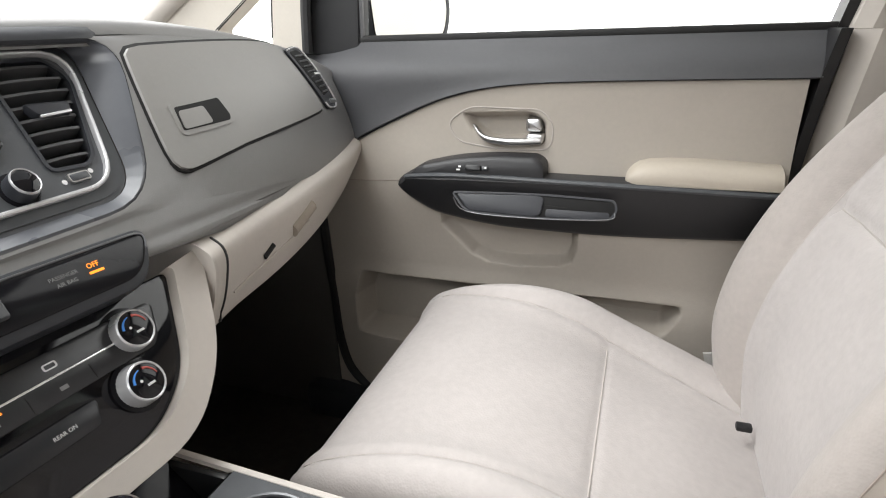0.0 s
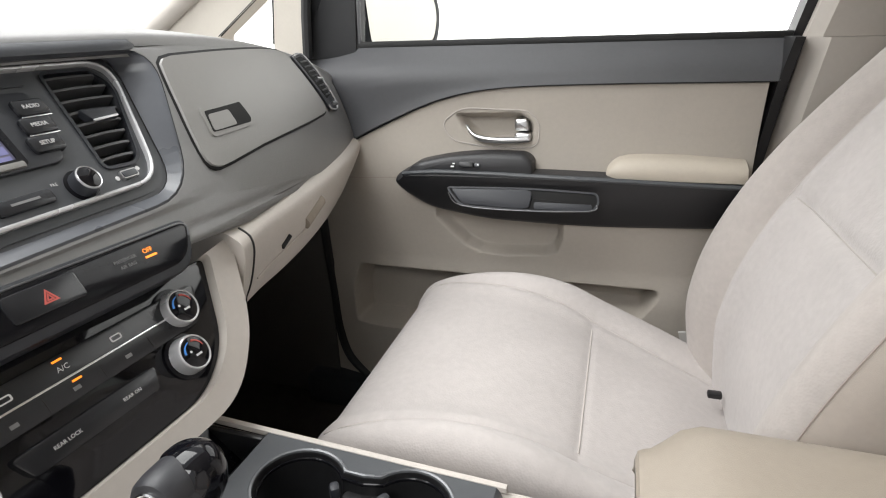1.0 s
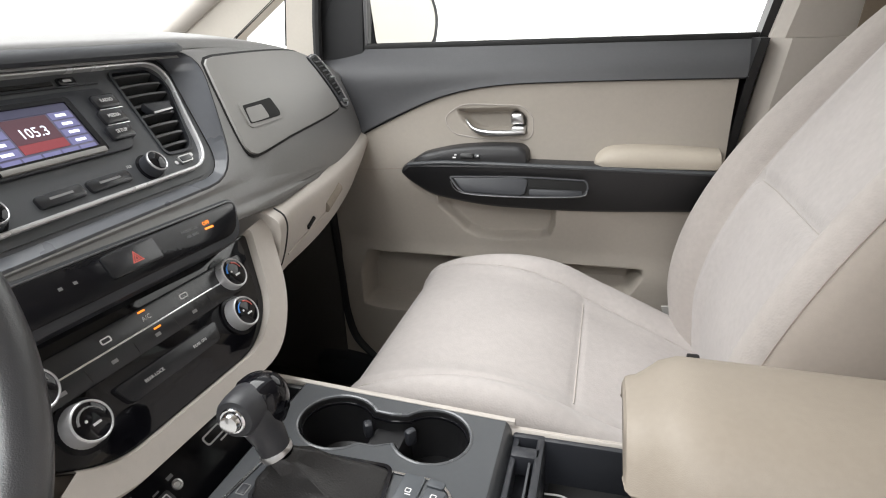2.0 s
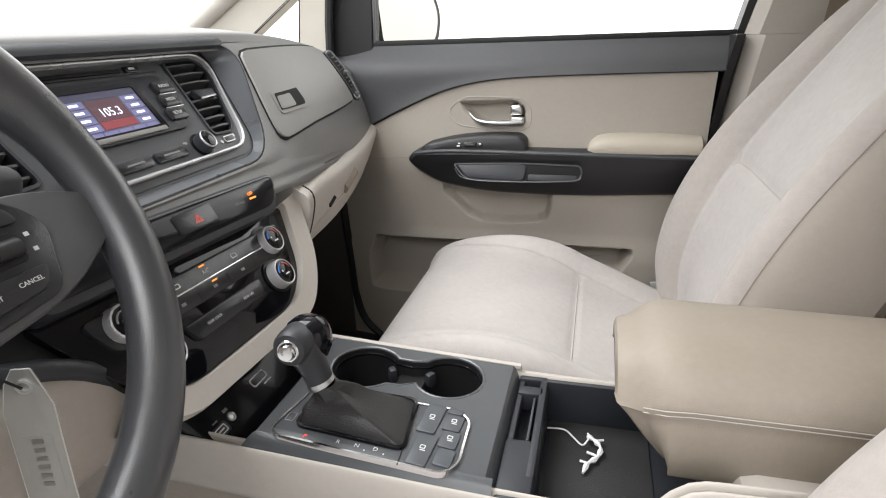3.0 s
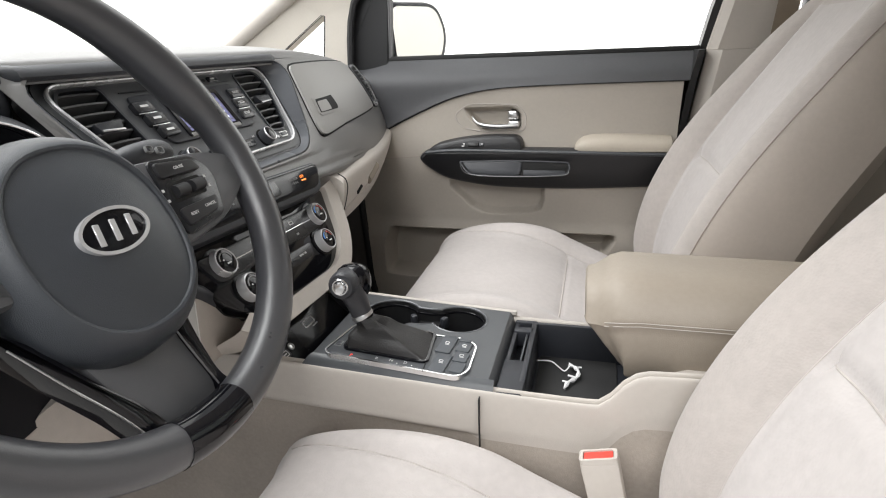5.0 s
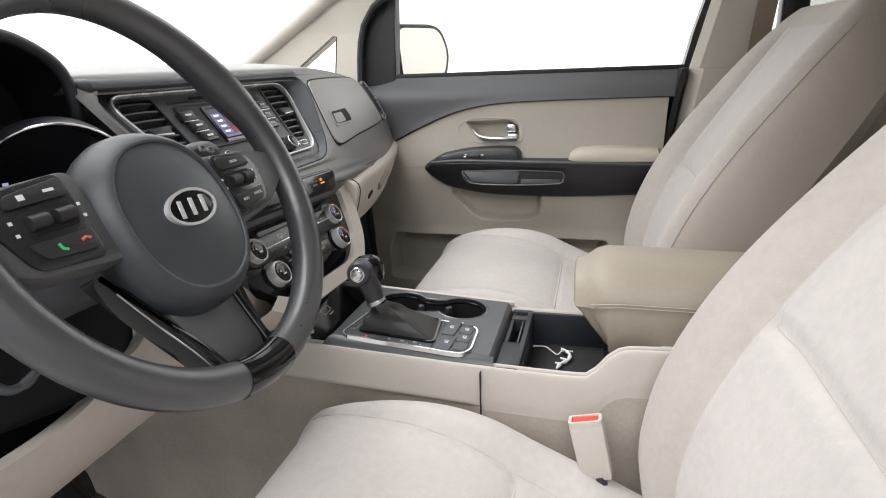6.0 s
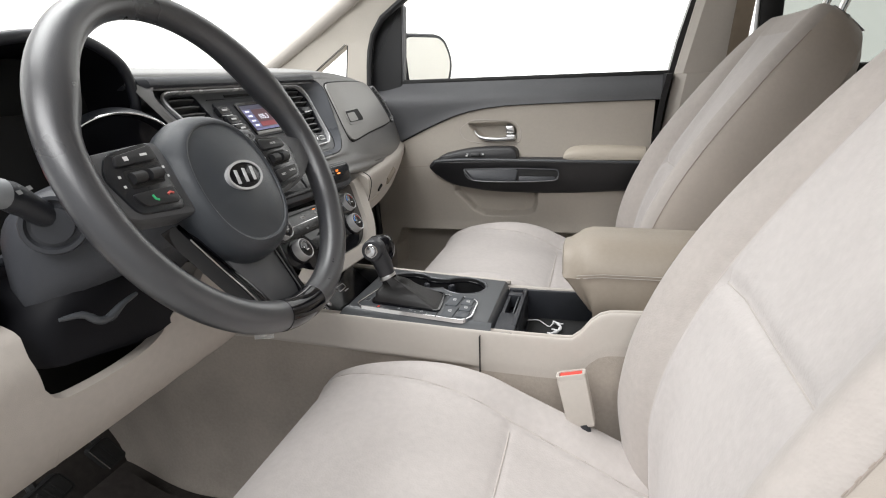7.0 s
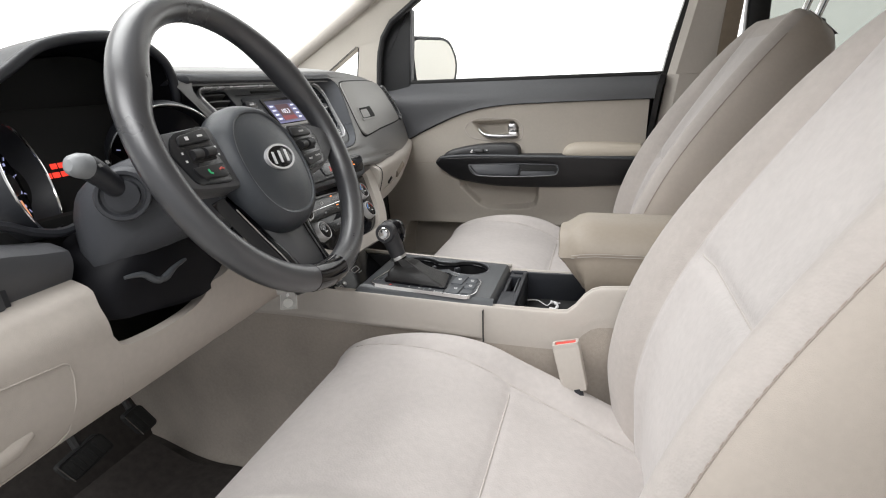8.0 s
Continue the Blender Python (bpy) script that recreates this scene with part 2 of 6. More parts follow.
def slab(m, outline, w0, w1, r=0.002, warp=None):
    """A plate with the outline (u, v) from w0 up to w1, its upper edge rounded by r."""
    n = len(outline)
    cx, cy = sum(p[0] for p in outline) / n, sum(p[1] for p in outline) / n
    nor = []
    area = sum(outline[i][0] * outline[(i + 1) % n][1] - outline[(i + 1) % n][0] * outline[i][1] for i in range(n))
    for i in range(n):
        ax, ay = outline[i - 1]
        bx, by = outline[(i + 1) % n]
        d = math.hypot(bx - ax, by - ay) or 1
        s = 1 if area > 0 else -1
        nor.append((s * (by - ay) / d, -s * (bx - ax) / d))
    rings = []
    for inset, w in ((0, w0), (0, w1 - r), (0.3 * r, w1 - 0.3 * r), (r, w1)):
        rings.append([(p[0] - q[0] * inset, p[1] - q[1] * inset, w) for p, q in zip(outline, nor)])
    if warp:
        rings = [[warp(*p) for p in ring] for ring in rings]
    return loft(rings, m=m)


def ring_band(m, outer, inner, w0, w1, warp=None):
    """A frame between two outlines of the same count."""
    rings = [[(*p, w0) for p in outer], [(*p, w1) for p in outer], [(*p, w1) for p in inner], [(*p, w0) for p in inner]]
    if warp:
        rings = [[warp(*p) for p in ring] for ring in rings]
    rings.append(rings[0])
    bm = loft(rings, cap=False, m=m)
    bmesh.ops.remove_doubles(bm, verts=bm.verts, dist=1e-6)
    return bm


def tube(pts, r, seg=8, closed=False, m=None, flat=1.0):
    pts = [Vector(p) for p in pts]
    k = len(pts)
    rad = r if isinstance(r, (list, tuple)) else [r] * k
    rings, side = [], None
    for i in range(k):
        a = pts[i - 1] if (i or closed) else pts[i]
        b = pts[(i + 1) % k] if (i < k - 1 or closed) else pts[i]
        d = (b - a).normalized()
        if side is None:
            side = d.orthogonal().normalized()
        side = (side - d * side.dot(d)).normalized()
        up = d.cross(side)
        rings.append([tuple(pts[i] + side * rad[i] * math.cos(2 * math.pi * j / seg) + up * rad[i] * flat * math.sin(2 * math.pi * j / seg)) for j in range(seg)])
    if closed:
        rings.append(rings[0])
    bm = loft(rings, cap=not closed, m=m)
    if closed:
        bmesh.ops.remove_doubles(bm, verts=bm.verts, dist=1e-6)
    return bm


def pierced(m, outline, holes, w0, w1):
    """A plate with the outline (u, v) and openings through it, from w0 up to w1."""
    bm = bmesh.new()
    loops = []
    for pts in (outline, *holes):
        vs = [bm.verts.new((*p, w1)) for p in pts]
        loops += [bm.edges.new((vs[i], vs[(i + 1) % len(vs)])) for i in range(len(vs))]
    bmesh.ops.triangle_fill(bm, use_beauty=True, edges=loops)
    made = bmesh.ops.extrude_face_region(bm, geom=bm.faces[:])
    for v in made["geom"]:
        if isinstance(v, bmesh.types.BMVert):
            v.co.z = w0
    bm.transform(m)
    return bm


def turned(m, profile, seg=32, cx=0.0, cy=0.0, cap=True):
    """A body turned about the frame's third axis; profile rows of radius, height."""
    return loft([[(cx + r * math.cos(2 * math.pi * j / seg), cy + r * math.sin(2 * math.pi * j / seg), h) for j in range(seg)] for r, h in profile], cap=cap, m=m)


def sheet(func, nu, nv, thick=0.0, toward=(0, 0, -1)):
    """A grid of func(s, t), s and t from 0 to 1, with a thickness."""
    bm = bmesh.new()
    g = [[bm.verts.new(func(i / nu, j / nv)) for j in range(nv + 1)] for i in range(nu + 1)]
    for i in range(nu):
        for j in range(nv):
            bm.faces.new((g[i][j], g[i + 1][j], g[i + 1][j + 1], g[i][j + 1]))
    if thick:
        d = Vector(toward).normalized() * thick
        h = [[bm.verts.new(g[i][j].co + d) for j in range(nv + 1)] for i in range(nu + 1)]
        for i in range(nu):
            for j in range(nv):
                bm.faces.new((h[i][j], h[i][j + 1], h[i + 1][j + 1], h[i + 1][j]))
        edge = [(i, 0) for i in range(nu)] + [(nu, j) for j in range(nv)] + [(i, nv) for i in range(nu, 0, -1)] + [(0, j) for j in range(nv, 0, -1)]
        for a, b in zip(edge, edge[1:] + edge[:1]):
            bm.faces.new((g[a[0]][a[1]], g[b[0]][b[1]], h[b[0]][b[1]], h[a[0]][a[1]]))
    return bm


def join(*bms):
    out = bmesh.new()
    for b in bms:
        me = bpy.data.meshes.new("tmp")
        b.to_mesh(me)
        b.free()
        out.from_mesh(me)
        bpy.data.meshes.remove(me)
    return out


def words(text, m, size, u, v, w=0.0006):
    """Flat lettering, centred at (u, v) of the frame m."""
    cu = bpy.data.curves.new("letters", "FONT")
    cu.body, cu.size, cu.align_x, cu.align_y, cu.extrude = text, size, "CENTER", "CENTER", 0.0001
    cu.resolution_u = 2
    ob = bpy.data.objects.new("letters", cu)
    scene.collection.objects.link(ob)
    bpy.context.view_layer.update()
    me = bpy.data.meshes.new_from_object(ob.evaluated_get(bpy.context.evaluated_depsgraph_get()))
    bm = bmesh.new()
    bm.from_mesh(me)
    bpy.data.objects.remove(ob)
    bpy.data.meshes.remove(me)
    bpy.data.curves.remove(cu)
    bm.transform(m @ Matrix.Translation((u, v, w)))
    return bm


def step(a, b, t):
    t = max(0.0, min(1.0, (t - a) / (b - a)))
    return t * t * (3 - 2 * t)


def mixed(knots, t):
    """Smooth interpolation in rows of (t, value...)."""
    if t <= knots[0][0]:
        return knots[0][1:]
    for i in range(len(knots) - 1):
        a, b = knots[i], knots[i + 1]
        if t <= b[0]:
            p, q = knots[max(0, i - 1)], knots[min(len(knots) - 1, i + 2)]
            h = b[0] - a[0]
            f = (t - a[0]) / h
            out = []
            for k in range(1, len(a)):
                ma = (b[k] - p[k]) / (b[0] - p[0]) * h
                mb = (q[k] - a[k]) / (q[0] - a[0]) * h
                out.append((2 * f ** 3 - 3 * f * f + 1) * a[k] + (f ** 3 - 2 * f * f + f) * ma + (-2 * f ** 3 + 3 * f * f) * b[k] + (f ** 3 - f * f) * mb)
            return tuple(out)
    return knots[-1][1:]


# ---- the booth round the car ----
FLOOR_Z = 0.09
GROUND_Z = -0.42
tagged(part("ground", box(WORLD, (0, 0, GROUND_Z - 0.05), (16, 14, 0.1), 0), BOOTH_FLOOR), "pale sealed concrete floor of a photo booth", "floor", kind="structure")

# The backdrop emits: its brightness is its own glow, no lamp shines on it.
COVE = glowing("glowing_backdrop", (0.86, 0.855, 0.845), 1.30)


def cove(s, t):
    """A backdrop round the front and the passenger's side, its corner and foot rounded."""
    path = smooth_poly([(-4.6, -3.6), (-4.6, 0.0), (-4.6, 2.4), (-3.9, 3.5), (-2.8, 3.7), (1.0, 3.7), (6.0, 3.7)], 6, False)
    x, y = path[min(len(path) - 1, round(s * (len(path) - 1)))]
    return (x, y, GROUND_Z + 0.02 + 4.4 * t)


tagged(part("backdrop", sheet(cove, 36, 4, 0.06, (-0.7, 0.7, 0)), COVE), "plain white photo booth backdrop that glows by itself", "backdrop", kind="structure")
tagged(part("wall_booth_back", box(WORLD, (5.2, 0, 1.4), (0.1, 12, 3.6), 0), WHITE), "plain white booth wall behind the car", "wall", kind="structure")

# ---- car shell ----
tagged(part("floor", box(WORLD, (0.6, 0, FLOOR_Z - 0.02), (3.6, 1.72, 0.04), 0.01), CARPET), "dark grey carpeted cabin floor", "floor", kind="structure")
tagged(part("ceiling", box(WORLD, (1.15, 0, 1.50), (2.55, 1.60, 0.05), 0.02), HEADLINER), "pale beige fabric headliner under the roof", "ceiling", kind="structure")
tagged(part("wall_rear", box(WORLD, (2.42, 0, 0.75), (0.06, 1.7, 1.5), 0.02), CREAM), "beige trim at the rear of the cabin", "wall", kind="structure")
tagged(part("firewall", box(WORLD, (-1.16, 0, 0.5), (0.05, 1.72, 0.98), 0.01), CARPET), "dark carpeted bulkhead under the dashboard", "bulkhead", kind="structure")
tagged(part("toe_board", sheet(lambda s, t: (-1.14 + 0.20 * t, -0.82 + 1.64 * s, 0.36 - 0.27 * t), 2, 2, 0.02), CARPET), "sloping carpeted toe board", "carpet", kind="structure")

# ---- dashboard shape ----


def dash_x(y, z):
    d = z - 0.756
    mid = -0.385 - 0.61 * (z - 0.82)
    far = -0.373 - 0.15 * d - 1.25 * d * d - 0.082 * max(0.0, (y - 0.23) / 0.527) ** 2
    if y < -0.285:
        mid += 0.6 * (y + 0.285)
    b = step(0.14, 0.30, y)
    return mid * (1 - b) + far * b


def dash_top_z(y):
    if y > 0.2:
        return 1.0 - 0.062 * ((y - 0.2) / 0.5) ** 2
    return 1.0


def on_dash(u, v, w=0.0):
    z = 0.82 + 0.854 * v
    return (dash_x(u, z) + 0.854 * w, u, z + 0.521 * w)


dashboard = thing("dashboard", "charcoal grey soft plastic dashboard with beige lower panels", "dashboard")


def rpoly(corners, r, n=5):
    """A polygon with rounded corners; each corner gives n + 1 points."""
    out = []
    k = len(corners)
    for i in range(k):
        p, a, b = Vector(corners[i]), Vector(corners[i - 1]), Vector(corners[(i + 1) % k])
        ri = r[i] if isinstance(r, (list, tuple)) else r
        da, db = (a - p), (b - p)
        ri = min(ri, da.length * 0.45, db.length * 0.45)
        s, e = p + da.normalized() * ri, p + db.normalized() * ri
        for j in range(n + 1):
            t = j / n
            out.append(tuple((1 - t) ** 2 * s + 2 * t * (1 - t) * p + t * t * e))
    return out


def dense(pts, n=3):
    """Each side of the outline cut in n."""
    out = []
    for i, p in enumerate(pts):
        q = pts[(i + 1) % len(pts)]
        for j in range(n):
            out.append((p[0] + (q[0] - p[0]) * j / n, p[1] + (q[1] - p[1]) * j / n))
    return out


CU = -0.024
CL = -0.04


def trap(c, ht, hb, v1, v0, r):
    return rpoly([(c + ht, v1), (c - ht, v1), (c - hb, v0), (c + hb, v0)], r, 6)


# upper pad from the face to the windscreen
def pad_point(s, t):
    y = -0.305 + 1.125 * s
    zt = dash_top_z(y)
    x0 = dash_x(y, zt - 0.014)
    prof = [(0.0, x0, zt - 0.014), (0.08, x0 - 0.004, zt - 0.006), (0.2, x0 - 0.016, zt + 0.001), (0.5, x0 - 0.12, zt + 0.012), (0.75, -0.80, zt + 0.012), (1.0, -1.14, zt - 0.01)]
    x, z = mixed(prof, t)
    return (x, y, z)


part("upper_pad", sheet(pad_point, 40, 24, 0.012), DASH, dashboard)
part("upper_pad_driver", sheet(lambda s, t: (-0.70 - 0.44 * t, -0.82 + 0.52 * s, 0.992 + 0.006 * math.sin(t * 3)), 8, 6, 0.012), DASH, dashboard)

def face_point(s, t):
    y = 0.30 + 0.475 * s
    zb, zt = 0.764 + 0.016 * s, dash_top_z(y) - 0.014
    z = zb + (zt - zb) * t
    return (dash_x(y, z), y, z)


# rounded end towards the door
part("end_cap", sheet(lambda s, t: (dash_x(0.775, face_point(1, t)[2]) - 0.30 * s, 0.775 + 0.012 * math.sin(s * 2.2), face_point(1, t)[2]), 6, 12, 0.01, (0, -1, 0)), DASH, dashboard)

# face round the centre, with the recess for the audio unit
n_out = rpoly([(0.775, 0.197), (-0.40, 0.197), (-0.268, -0.024), (0.775, -0.10)], 0.004, 6)
hole = trap(CU, 0.276, 0.205, 0.190, 0.004, [0.05, 0.05, 0.05, 0.06])
deep = trap(CU, 0.2505, 0.1955, 0.1865, 0.0155, [0.04, 0.04, 0.04, 0.04])
n_out, hole, deep = dense(n_out, 4), dense(hole, 4), dense(deep, 4)


def face_clamp(u, v):
    top = (dash_top_z(u) - 0.014 - 0.82) / 0.854
    low = mixed([(-0.34, -0.024), (0.10, -0.040), (0.20, -0.060), (0.30, -0.0655), (0.775, -0.047)], u)[0]
    return max(low, min(top, v))


def centre_rings():
    rings = []
    for k in range(27):
        f = min(1.0, k / 25)
        w = 0.0 if k < 24 else (0.003 if k < 26 else 0.002)
        ring = []
        for a, b in zip(n_out, hole):
            u, v = a[0] + (b[0] - a[0]) * f, a[1] + (b[1] - a[1]) * f
            if f < 0.99:
                u = max(u, mixed([(-0.10, -0.25), (0.0, -0.262), (0.13, -0.290), (0.17, -0.300), (0.185, -0.303), (0.20, -0.305)], v)[0])
            ring.append(on_dash(u, face_clamp(u, v) if f < 0.99 else v, w))
        rings.append(ring)
    return rings[:-1]


part("centre_face", loft(centre_rings(), cap=False), DASH, dashboard)
part("recess_band", loft([[on_dash(*p, 0.002) for p in hole],
                          [tuple(Vector(on_dash(*p, 0.002)).lerp(AW @ Vector((*q, 0.001)), 0.25) + Vector((0.003, 0, 0.001))) for p, q in zip(hole, deep)],
                          [tuple(AW @ Vector((*p, 0.001))) for p in deep]], cap=False), BAND, dashboard, "satin grey band round the audio recess")

def brow_ring(y):
    """Section of the padded brow over the recess, fading out at its ends."""
    k = step(-0.315, -0.290, y) * step(0.27, 0.215, y)
    x0 = dash_x(y, 0.986)
    return [(x0 - 0.016 + dx * k, y, z) for dx, z in ((-0.004, 0.9935), (0.008, 0.9955), (0.017, 0.9925), (0.024, 0.987), (0.0255, 0.982), (0.023, 0.978), (0.012, 0.976), (-0.012, 0.976))]


# Darker than the dash plastic: shade under the lip is put into its colour.
part("recess_brow", loft([brow_ring(-0.305 + 0.0205 * k) for k in range(29)]), DARK, dashboard, "padded brow over the audio recess, coloured dark for the shade there")

# beige lower panel on the passenger's side
def bin_point(s, t):
    y = 0.20 + 0.575 * s
    zt = 0.768 + 0.014 * s
    zb = 0.650 + 0.045 * s * s
    prof = [(0.0, 0.0, zt), (0.15, 0.018, zt - 0.012), (0.45, 0.018, zt - 0.35 * (zt - zb)), (0.8, -0.004, zb + 0.02), (0.92, -0.03, zb), (1.0, -0.16, zb + 0.01)]
    dx, z = mixed(prof, t)
    return (dash_x(y, zt) + dx - 0.006, y, z)


glovebox = part("lower_bin", sheet(bin_point, 22, 18, 0.012, (-1, 0, 0.3)), CREAM, dashboard, "beige lower storage bin with a finger latch")
part("bin_end", sheet(lambda s, t: (bin_point(0, t)[0] - 0.14 * s, 0.201, bin_point(0, t)[2]), 3, 18, 0.004, (0, 1, 0)), CREAM, dashboard)

# driver's side: lower panels and cluster housing
def drv_low(s, t):
    y = -0.83 + 0.46 * s
    prof = [(0.0, -0.395, 0.758), (0.08, -0.376, 0.750), (0.5, -0.352, 0.700), (0.85, -0.371, 0.603), (1.0, -0.48, 0.575)]
    x, z = mixed(prof, t)
    return (x, y, z)


def knee_edge(a):
    """Where the middle knee panel begins, under the column and the control panel."""
    return mixed([(0.41, 0.51), (0.418, 0.55), (0.435, 0.58), (0.47, 0.595), (0.59, 0.605), (0.70, 0.59), (0.76, 0.555), (0.80, 0.50), (0.89, 0.46), (1.0, 0.24), (1.10, 0.14), (1.17, 0.18), (1.235, 0.29), (1.30, 0.43), (1.348, 0.54), (1.40, 0.62), (1.472, 0.72), (1.5, 0.74)], a)[0]


def drv_low_cut(side):
    """The beige knee panel beside or under the steering column opening."""
    if side == 0:
        return sheet(lambda s, t: drv_low((0.410 + 0.020 * step(0.3, 0.0, t)) * s, t), 12, 24, 0.012, (-1, 0, 0.3))
    def f(s, t):
        a = 0.410 + 1.06 * s
        t0 = knee_edge(a)
        return drv_low(a, max(0.0, t0) + (1 - max(0.0, t0)) * t)
    return sheet(f, 70, 16, 0.012, (-1, 0, 0.3))


part("knee_panel", drv_low_cut(0), KNEE, dashboard)
part("knee_panel_centre", drv_low_cut(1), KNEE, dashboard)
KNEE_TOP = [drv_low(a, knee_edge(a)) for a in [1.02 + 0.0225 * k for k in range(21)]]
part("knee_roll", tube([(x - 0.006, y, z + 0.007) for x, y, z in KNEE_TOP], 0.0105, 10), DARK, dashboard, "soft black edge above the knee panel")
# Near-black filler sheet: stands in for the shade behind the knee panel's edge.
part("stack_shade_sheet", sheet(lambda s, t: tuple(Vector(KNEE_TOP[round(s * 20)]) + Vector((-0.012 - 0.06 * t, 0, 0.010 + 0.07 * t))), 20, 3, 0.006, (-1, 0, 0)), VOID, dashboard)

def switch_point(s, t):
    y = -0.83 + 0.219 * s
    top = mixed([(0, 0.838), (0.57, 0.822), (0.75, 0.812), (0.90, 0.805), (0.96, 0.800), (1.0, 0.785)], s)[0]
    return (-0.412 + 0.010 * math.sin(math.pi * min(1.0, t * 1.2 + 0.15)) + 0.006 * t - 0.03 * step(0.9, 1.0, s) ** 2 - 0.02 * step(0.12, 0.0, t), y, top + (0.744 - top) * t)


part("switch_panel", sheet(switch_point, 24, 14, 0.02, (-1, 0, 0)), SWITCH_GREY, dashboard, "charcoal panel with a switch")

# cluster hood
HY = -0.485
HOOD = smooth_poly([(-0.705, 0.82), (-0.698, 0.88), (-0.678, 0.930), (-0.636, 0.972), (-0.580, 1.004), (-0.530, 1.033), (-0.470, 1.047), (-0.410, 1.052), (-0.370, 1.049), (-0.340, 1.038), (-0.315, 1.022), (-0.303, 1.006), (-0.297, 0.985), (-0.293, 0.94), (-0.290, 0.85)], 4, False)


def hood_point(s, t):
    y, z = HOOD[round(s * (len(HOOD) - 1))]
    k = 1 - 0.05 * t
    return (-0.495 - 0.22 * t - 0.04 * step(0.97, 0.86, z), HY + (y - HY) * k, z - 0.050 * t * t - 0.006 * t)


def hood_inner(s, t):
    y, z = HOOD[round(s * (len(HOOD) - 1))]
    k = 0.975 - 0.05 * t
    return (-0.499 - 0.10 * t - 0.04 * step(0.97, 0.86, z), HY + (y - HY) * k, z - 0.0125 - 0.018 * t)


part("cluster_hood", sheet(hood_point, len(HOOD) - 1, 10, 0.010, (0, 0, -1)), DARK, dashboard)
part("hood_lining", sheet(hood_inner, len(HOOD) - 1, 8, 0.004, (0, 0, 1)), HOOD_BLACK, dashboard)
part("hood_rim", tube([(-0.496 - 0.04 * step(0.97, 0.86, z), HY + (y - HY) * 0.985, z - 0.006) for y, z in HOOD], 0.0076, 10), DARK, dashboard)
part("cluster_plate", slab(axes((-0.585, 0, 0), (0, 1, 0), (0, 0, 1)), [(HY + (y - HY) * 0.95, z - 0.03) for y, z in HOOD], -0.01, 0.01, 0.002), VOID, dashboard)

# ---- doors and pillars on the passenger's side ----
DOOR_Y = 0.775


def belt(x):
    """Height of the line between the dark upper and the beige lower door trim."""
    return mixed([(-0.60, 0.70), (-0.447, 0.781), (-0.362, 0.821), (-0.269, 0.858), (-0.174, 0.878), (-0.046, 0.886), (0.323, 0.891), (0.40, 0.892)], x)[0]


def dent(x, z, x0, x1, z0, z1, soft=0.012):
    return step(x0, x0 + soft, x) * step(x1, x1 - soft, x) * step(z0, z0 + soft, z) * step(z1, z1 - soft, z)


UNDERCUT = [(-0.282, 0.72), (-0.280, 0.612), (-0.246, 0.578), (-0.215, 0.548), (-0.182, 0.533), (-0.125, 0.529), (-0.035, 0.537), (-0.012, 0.548), (-0.003, 0.575), (-0.002, 0.72)]
HANDLE_DISH = rpoly([(-0.240, 0.832), (-0.100, 0.836), (-0.074, 0.815), (-0.074, 0.776), (-0.180, 0.773), (-0.216, 0.795)], [0.014, 0.016, 0.012, 0.010, 0.02, 0.02], 4)


def inside(poly, x, z):
    """Distance to the outline for a place inside it, else 0."""
    hit, near = False, 1.0
    for i in range(len(poly)):
        (ax, az), (bx, bz) = poly[i - 1], poly[i]
        if (az > z) != (bz > z) and x < ax + (bx - ax) * (z - az) / (bz - az):
            hit = not hit
        k = max(0.0, min(1.0, ((x - ax) * (bx - ax) + (z - az) * (bz - az)) / ((bx - ax) ** 2 + (bz - az) ** 2 + 1e-12)))
        near = min(near, math.hypot(x - ax - k * (bx - ax), z - az - k * (bz - az)))
    return near if hit else 0.0


def door_y(x, z):
    """The panel's inner surface: fuller at the belt, hollow below the armrest."""
    y = 0.775
    y += 0.055 * step(0.885, 0.965, z) ** 1.5
    y -= 0.02 * math.exp(-((z - 0.68) / 0.09) ** 2)
    y -= 0.012 * step(0.52, 0.44, z)
    y += 0.03 * step(-0.40, -0.60, x)
    y += 0.034 * step(0.0, 0.016, inside(UNDERCUT, x, z))
    y += 0.075 * dent(x, z, -0.50 + 0.35 * max(0, z - 0.42), 0.200 - 0.55 * max(0, 0.465 - z), 0.325 + 0.09 * step(-0.35, 0.05, x), 0.484, 0.020)
    y += 0.032 * step(0.0, 0.014, inside(HANDLE_DISH, x, z))
    return y


front_door = thing("front_passenger_door", "closed front door with charcoal upper trim and beige panel", "car door", place=(-0.1, 0.8, 0.2))


def door_upper(s, t):
    x = -0.62 + 0.955 * s
    zb = belt(x)
    z = zb + (0.957 - zb) * t
    return (x + 0.014 * (z - 0.89) / 0.07 * s, door_y(x, z) - 0.006 * (1 - t) ** 8, z)


part("upper_trim", sheet(door_upper, 40, 10, 0.05, (0, 1, 0)), DOOR_DARK, front_door, "charcoal soft upper door trim")
part("window_seal", box(WORLD, (-0.08, 0.842, 0.962), (0.88, 0.018, 0.014), 0.004), RUBBER, front_door)


def door_lower(s, t):
    x = -0.62 + 0.94 * s
    zt = belt(x) - 0.003
    z = 0.16 + (zt - 0.16) * t
    return (x - 0.03 * (1 - t) * s, door_y(x, z), z)


part("lower_panel", sheet(door_lower, 300, 230, 0.05, (0, 1, 0)), CREAM_DOOR, front_door, "beige moulded lower door panel")
part("door_shell", box(WORLD, (-0.13, 0.90, 0.50), (1.02, 0.06, 0.90), 0.02), BODY, front_door)
